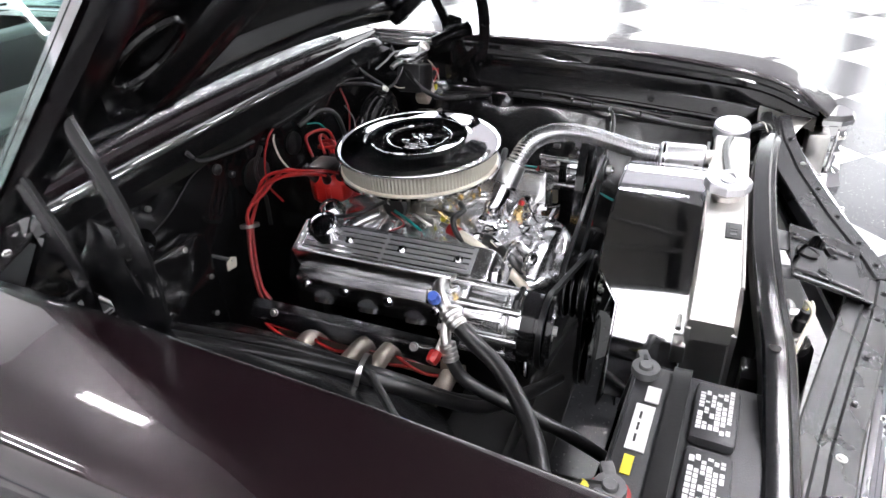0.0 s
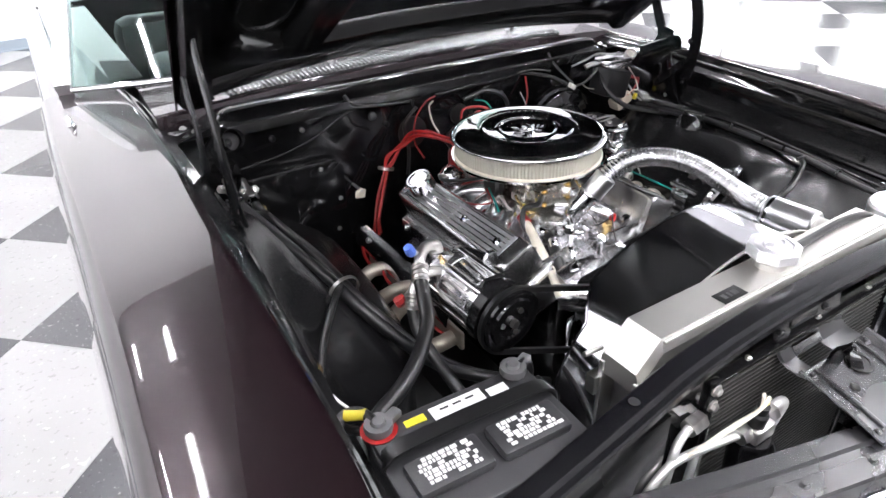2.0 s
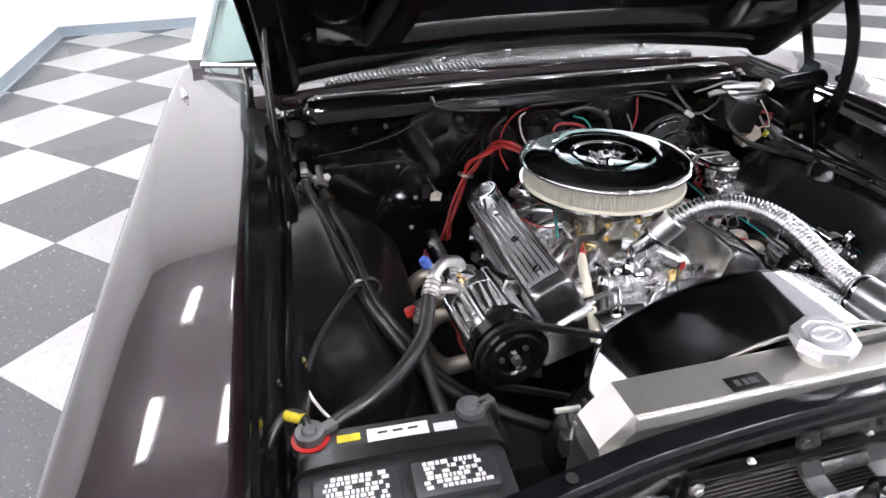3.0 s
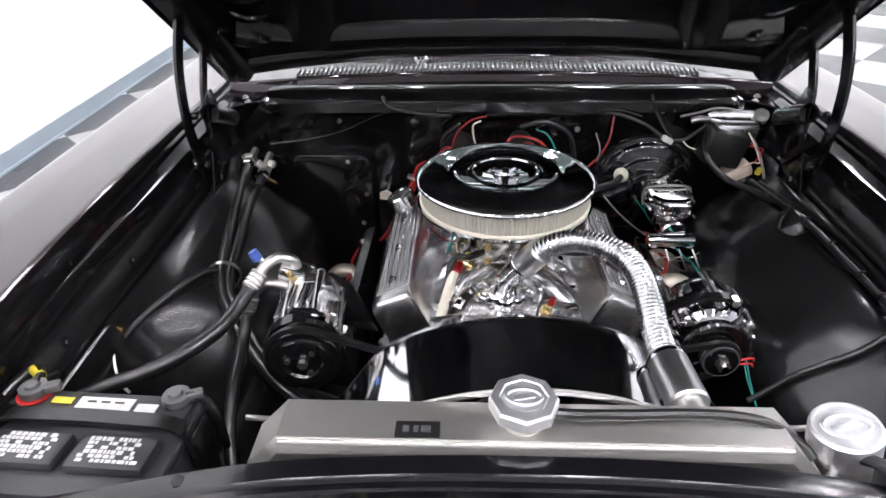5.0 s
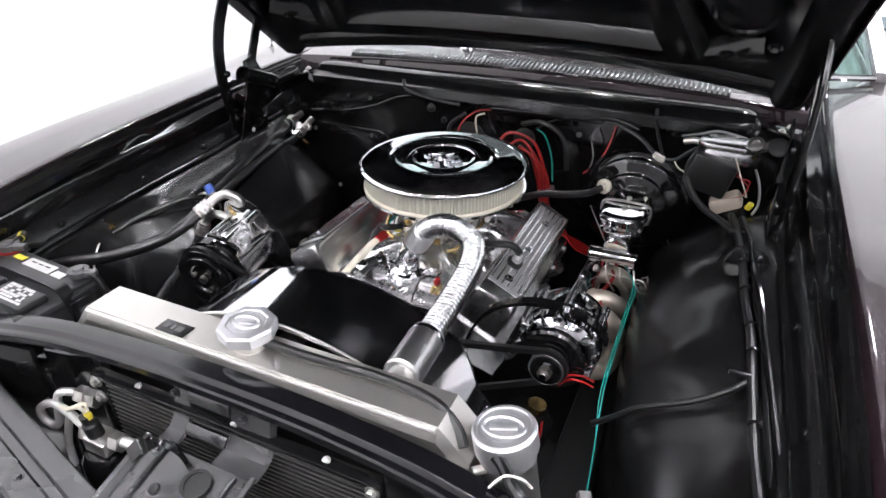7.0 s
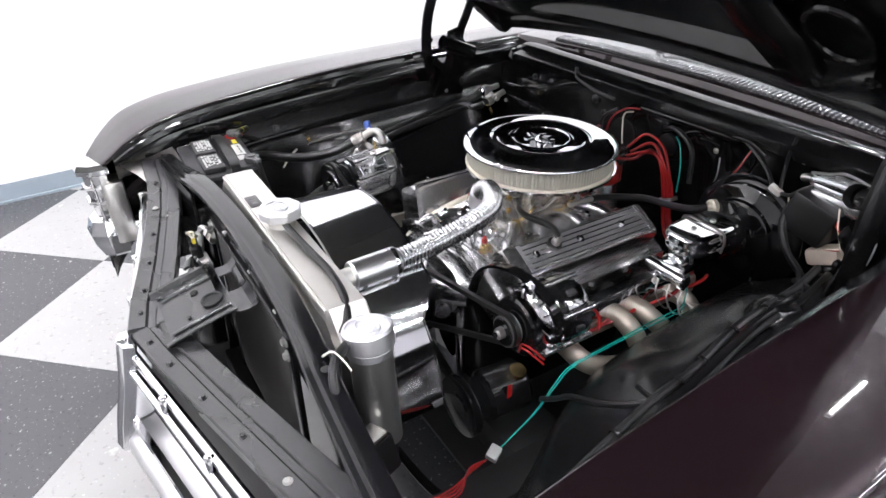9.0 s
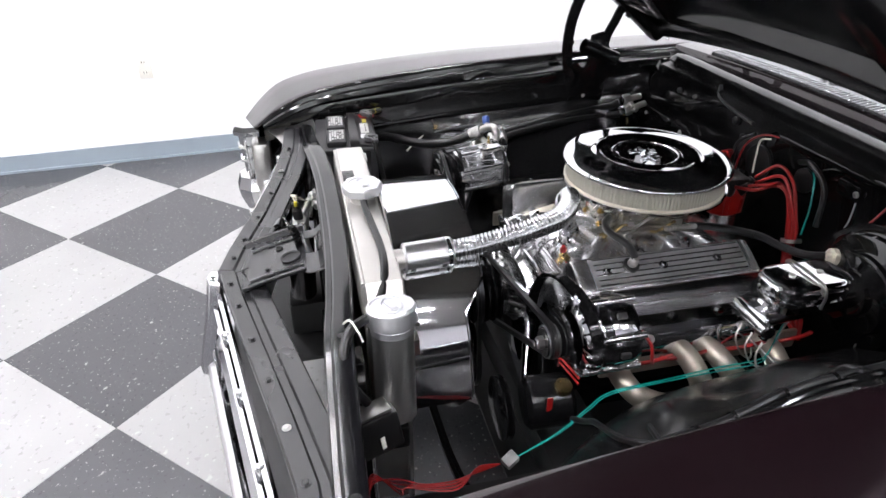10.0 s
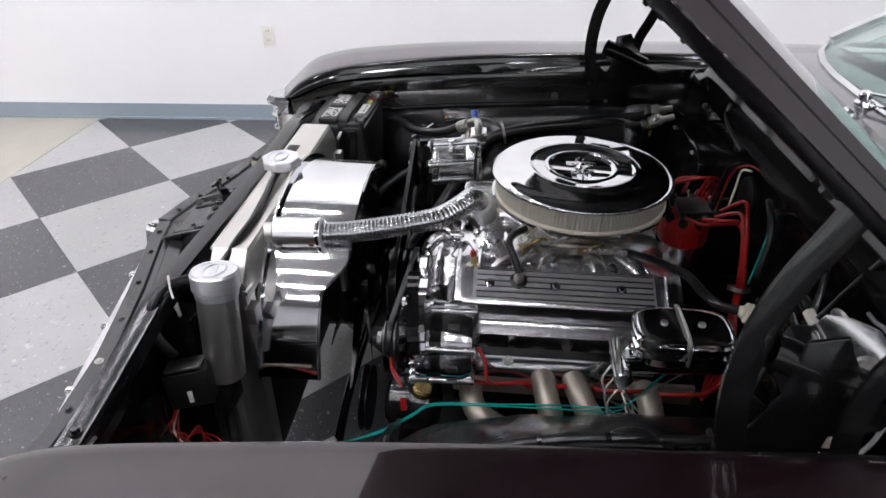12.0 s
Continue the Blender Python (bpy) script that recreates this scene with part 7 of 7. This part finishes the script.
part("carry_strap", sweep(spline([bpt(-0.128, 0.022, 0.780), bpt(-0.118, 0.022, 0.804), bpt(-0.05, 0.022, 0.810), bpt(0.05, 0.022, 0.810), bpt(0.118, 0.022, 0.804), bpt(0.131, 0.022, 0.775), bpt(0.1335, 0.022, 0.69)], 5), [(-0.012, -0.0018), (-0.012, 0.0018), (0.012, 0.0018), (0.012, -0.0018)], up=(0, 0.05, 1)), RUBBER, bat, "black carrying strap")
for x, m, ring in ((-0.112, LEAD, RED), (0.100, LEAD, None)):
    c = bpt(x, 0.070, 0.795)
    tm = part("terminal", lathe([(0.010, 0), (0.0095, 0.018), (0.008, 0.020), (0, 0.020)], c, (0, 0, 1), 18), m, bat, "grey lead terminal post")
    part("clamp", lathe([(0.0105, 0.004), (0.019, 0.004), (0.020, 0.008), (0.019, 0.016), (0.0105, 0.016)], c, (0, 0, 1), 14, cap=False), LEAD, tm)
    part("clamp_ear", box(c.x + 0.024, c.y + 0.006, c.z + 0.010, 0.022, 0.016, 0.013, 0.003, Matrix.Rotation(0.4, 4, "Z")), LEAD, tm)
    if ring:
        part("felt_ring", lathe([(0.012, 0.0), (0.024, 0.0), (0.025, 0.003), (0.012, 0.004)], c, (0, 0, 1), 24, cap=False), ring, tm, "red felt washer")
pos = thing("battery_lead", (-0.70, -0.55, 0.8), "black battery lead with a yellow end band", "cable")
part("lead", hose([bpt(-0.112, 0.075, 0.806), bpt(-0.125, 0.105, 0.806), bpt(-0.150, 0.112, 0.798), bpt(-0.172, 0.06, 0.78), bpt(-0.18, -0.05, 0.74)], 0.0075, seg=10), RUBBER, pos)
part("band", rod(bpt(-0.118, 0.095, 0.807), bpt(-0.142, 0.113, 0.802), 0.0080, 12), YELLOW, pos, "yellow tape band")
neg = thing("battery_lead", (-0.46, -0.53, 0.78), "black ground lead at the battery", "cable")
part("lead", hose([bpt(0.112, 0.072, 0.806), bpt(0.130, 0.078, 0.800), bpt(0.140, 0.085, 0.76), bpt(0.135, 0.10, 0.68)], 0.0070, seg=10), RUBBER, neg)
part("tray_clamp", box(-0.443, -0.60, 0.70, 0.012, 0.05, 0.16, 0.003), SATIN, neg)
tray = thing("battery_tray", (-0.58, -0.63, 0.55), "black battery tray beside the radiator", "tray")
part("tray", box(-0.585, -0.635, 0.563, 0.29, 0.20, 0.022, 0.006), SATIN, tray)
part("leg", box(-0.60, -0.60, 0.45, 0.05, 0.10, 0.21, 0.004), SATIN, tray)

# ---- condenser, drier and pipes in front of the radiator ----
cond = thing("condenser", (0, -0.77, 0.5), "black finned condenser in front of the radiator", "condenser")
part("frame", box(0, -0.7235, 0.565, 0.50, 0.006, 0.42, 0.002), FLAT, cond)
part("top_channel", box(0, -0.728, 0.778, 0.50, 0.020, 0.010, 0.002), SATIN, cond, "black top channel")
for k in range(42):
    part("fin", box(0, -0.7285, 0.372 + 0.0095 * k, 0.462, 0.008, 0.0036, 0.0008, seg=1), FINM, cond)
for s in (-1, 1):
    part("end_plate", box(s * 0.242, -0.730, 0.570, 0.022, 0.012, 0.43, 0.003), SATIN, cond)
    part("side_cover", prism([(s * 0.255, 0.36), (s * 0.37, 0.36), (s * 0.37, 0.78), (s * 0.255, 0.80)], -0.728, -0.724, "y"), BLACK, cond, "black filler plate beside the fins")
    for z in (0.770, 0.739):
        part("mount_nut", bolt((s * 0.242, -0.736, z), (0, -1, 0), 0.007, 0.008), STEEL, cond, "bright nut")
for x in (-0.16, 0.02, 0.17):
    part("channel_screw", bolt((x, -0.728, 0.783), (0, -0.4, 1), 0.004, 0.004), STEEL, cond)
drier = thing("receiver_drier", (-0.22, -0.80, 0.5), "black receiver drier with white wired switch", "drier")
part("bottle", lathe([(0.0, 0.0), (0.028, 0.0), (0.033, 0.008), (0.033, 0.185), (0.026, 0.198), (0.0, 0.20)], (-0.204, -0.797, 0.495), (0.03, 0.06, 1), 32), SATIN, drier)
part("head", box(-0.196, -0.783, 0.708, 0.046, 0.036, 0.026, 0.005), STEEL, drier)
part("switch", lathe([(0.012, 0), (0.012, 0.026), (0.009, 0.030), (0.009, 0.044), (0, 0.045)], (-0.203, -0.785, 0.718), (-0.05, -0.1, 1), 14), PLASTIC, drier, "black pressure switch")
part("clip", box(-0.200, -0.788, 0.762, 0.010, 0.008, 0.012, 0.002), YELLOW, drier)
for k in range(2):
    part("switch_wire", hose([(-0.203, -0.787, 0.764), (-0.205, -0.793 + 0.008 * k, 0.780), (-0.225, -0.795, 0.772), (-0.255, -0.785, 0.748 + 0.006 * k), (-0.300, -0.770, 0.722), (-0.34, -0.755, 0.690), (-0.37, -0.750, 0.65)], 0.0030, seg=6), CREAM, drier, "cream switch wire")
cpipe = thing("condenser_pipes", (-0.3, -0.76, 0.7), "bare aluminium air conditioning pipes with nuts", "pipes")
part("pipe", hose([(-0.262, -0.735, 0.722), (-0.300, -0.742, 0.728), (-0.330, -0.750, 0.722), (-0.342, -0.754, 0.690), (-0.352, -0.756, 0.655), (-0.372, -0.757, 0.640), (-0.390, -0.758, 0.652), (-0.385, -0.758, 0.676), (-0.345, -0.757, 0.700), (-0.29, -0.765, 0.705), (-0.222, -0.782, 0.712)], 0.0066, n=6, seg=12), PIPEM, cpipe, "bent aluminium pipe")
part("pipe", hose([(-0.175, -0.781, 0.714), (-0.150, -0.778, 0.720), (-0.122, -0.775, 0.714), (-0.105, -0.770, 0.690), (-0.100, -0.760, 0.64)], 0.0080, seg=12), PIPEM, cpipe, "bent aluminium pipe")
part("pipe", hose([(-0.300, -0.762, 0.700), (-0.310, -0.766, 0.672), (-0.322, -0.770, 0.63), (-0.33, -0.77, 0.58)], 0.0060, seg=10), PIPEM, cpipe, "thin aluminium pipe")
for at, d in (((-0.270, -0.736, 0.722), (1, 0.1, 0)), ((-0.288, -0.739, 0.726), (1, 0.1, 0)), ((-0.166, -0.780, 0.717), (1, 0, 0.1)), ((-0.228, -0.781, 0.711), (1, 0.1, 0.1))):
    part("union_nut", lathe([(0.0135, -0.008), (0.0150, -0.005), (0.0150, 0.008), (0.0135, 0.011)], at, d, 6), STEEL, cpipe, "hexagon union nut")

# ---- small things on the body ----
ant = thing("antenna_mount", (-0.912, 0.567, 0.9), "stubby chrome antenna mount on the fender", "antenna")
part("base", lathe([(0.016, -0.004), (0.015, 0.004), (0.010, 0.010), (0.012, 0.014), (0.008, 0.020), (0.010, 0.026), (0.006, 0.034), (0.0045, 0.050), (0, 0.052)], (-0.912, 0.567, 0.918), (-0.15, 0.35, 1), 20), CHROME, ant)
for x, y in ((-0.215, 0.635), (0.445, 0.655)):
    wp = thing("wiper_pivot", (x, y, cowl_z(x, y)), "chrome wiper pivot on the cowl", "wiper pivot", "pair of wiper pivots")
    part("boss", lathe([(0.022, 0), (0.020, 0.008), (0.013, 0.012), (0.013, 0.026), (0.009, 0.030), (0, 0.031)], (x, y, cowl_z(x, y)), (0, -0.2, 1), 20), CHROME, wp)
    part("arm", sweep(spline([(x, y, cowl_z(x, y) + 0.024), (x + 0.06, y + 0.04, cowl_z(x, y) + 0.034), (x + 0.20, y + 0.115, cowl_z(x, y) + 0.075), (x + 0.34, y + 0.19, cowl_z(x, y) + 0.12)], 5), [(-0.005, -0.0025), (-0.005, 0.0025), (0.005, 0.0025), (0.005, -0.0025)], up=(0, 0, 1)), CHROME, wp, "slim wiper arm")
SPACE = Matrix()

# ---- the floor's tiles ----
def clip(poly, axis, limit, keep_above):
    out = []
    for a, b in zip(poly, poly[1:] + poly[:1]):
        ia, ib = (a[axis] >= limit) == keep_above, (b[axis] >= limit) == keep_above
        if ia:
            out.append(a)
        if ia != ib:
            t = (limit - a[axis]) / (b[axis] - a[axis])
            out.append((a[0] + (b[0] - a[0]) * t, a[1] + (b[1] - a[1]) * t))
    return out


def lay_tiles():
    """Square tiles laid cornerwise, cut along the walls."""
    whole = {}
    g = 0.0012
    for i in range(-20, 24):
        for j in range(-20, 24):
            cu, cv = (i - j) * HALF, (i + j) * HALF + HALF
            if not (U0 - HALF < cu < U1 + HALF and VT - HALF < cv < V1 + HALF):
                continue
            r = HALF - g
            poly = [(cu, cv - r), (cu + r, cv), (cu, cv + r), (cu - r, cv)]
            cut = poly
            for ax, lim, above in ((0, U0, True), (0, U1, False), (1, VT, True), (1, V1, False)):
                cut = clip(cut, ax, lim, above) if cut else cut
            if len(cut) < 3:
                continue
            dark = (i + j) % 2 == 0
            c = room(cu, cv)
            full = len(cut) == 4 and all(p in poly for p in cut)
            if full and dark in whole:
                me = whole[dark]
            else:
                bm = bmesh.new()
                lo = [bm.verts.new(room(a, b, -0.0035) - c) for a, b in cut]
                hi = [bm.verts.new(room(a, b, 0.0) - c) for a, b in cut]
                bm.faces.new(hi)
                for k in range(len(cut)):
                    q = (k + 1) % len(cut)
                    bm.faces.new((lo[k], lo[q], hi[q], hi[k]))
                me = bpy.data.meshes.new("tile")
                bm.to_mesh(me)
                bm.free()
                me.materials.append(TILE_D if dark else TILE_L)
                if full:
                    whole[dark] = me
            ob = new("tile", me)
            ob.parent = floor
            ob.location = c - HOME[floor]


lay_tiles()
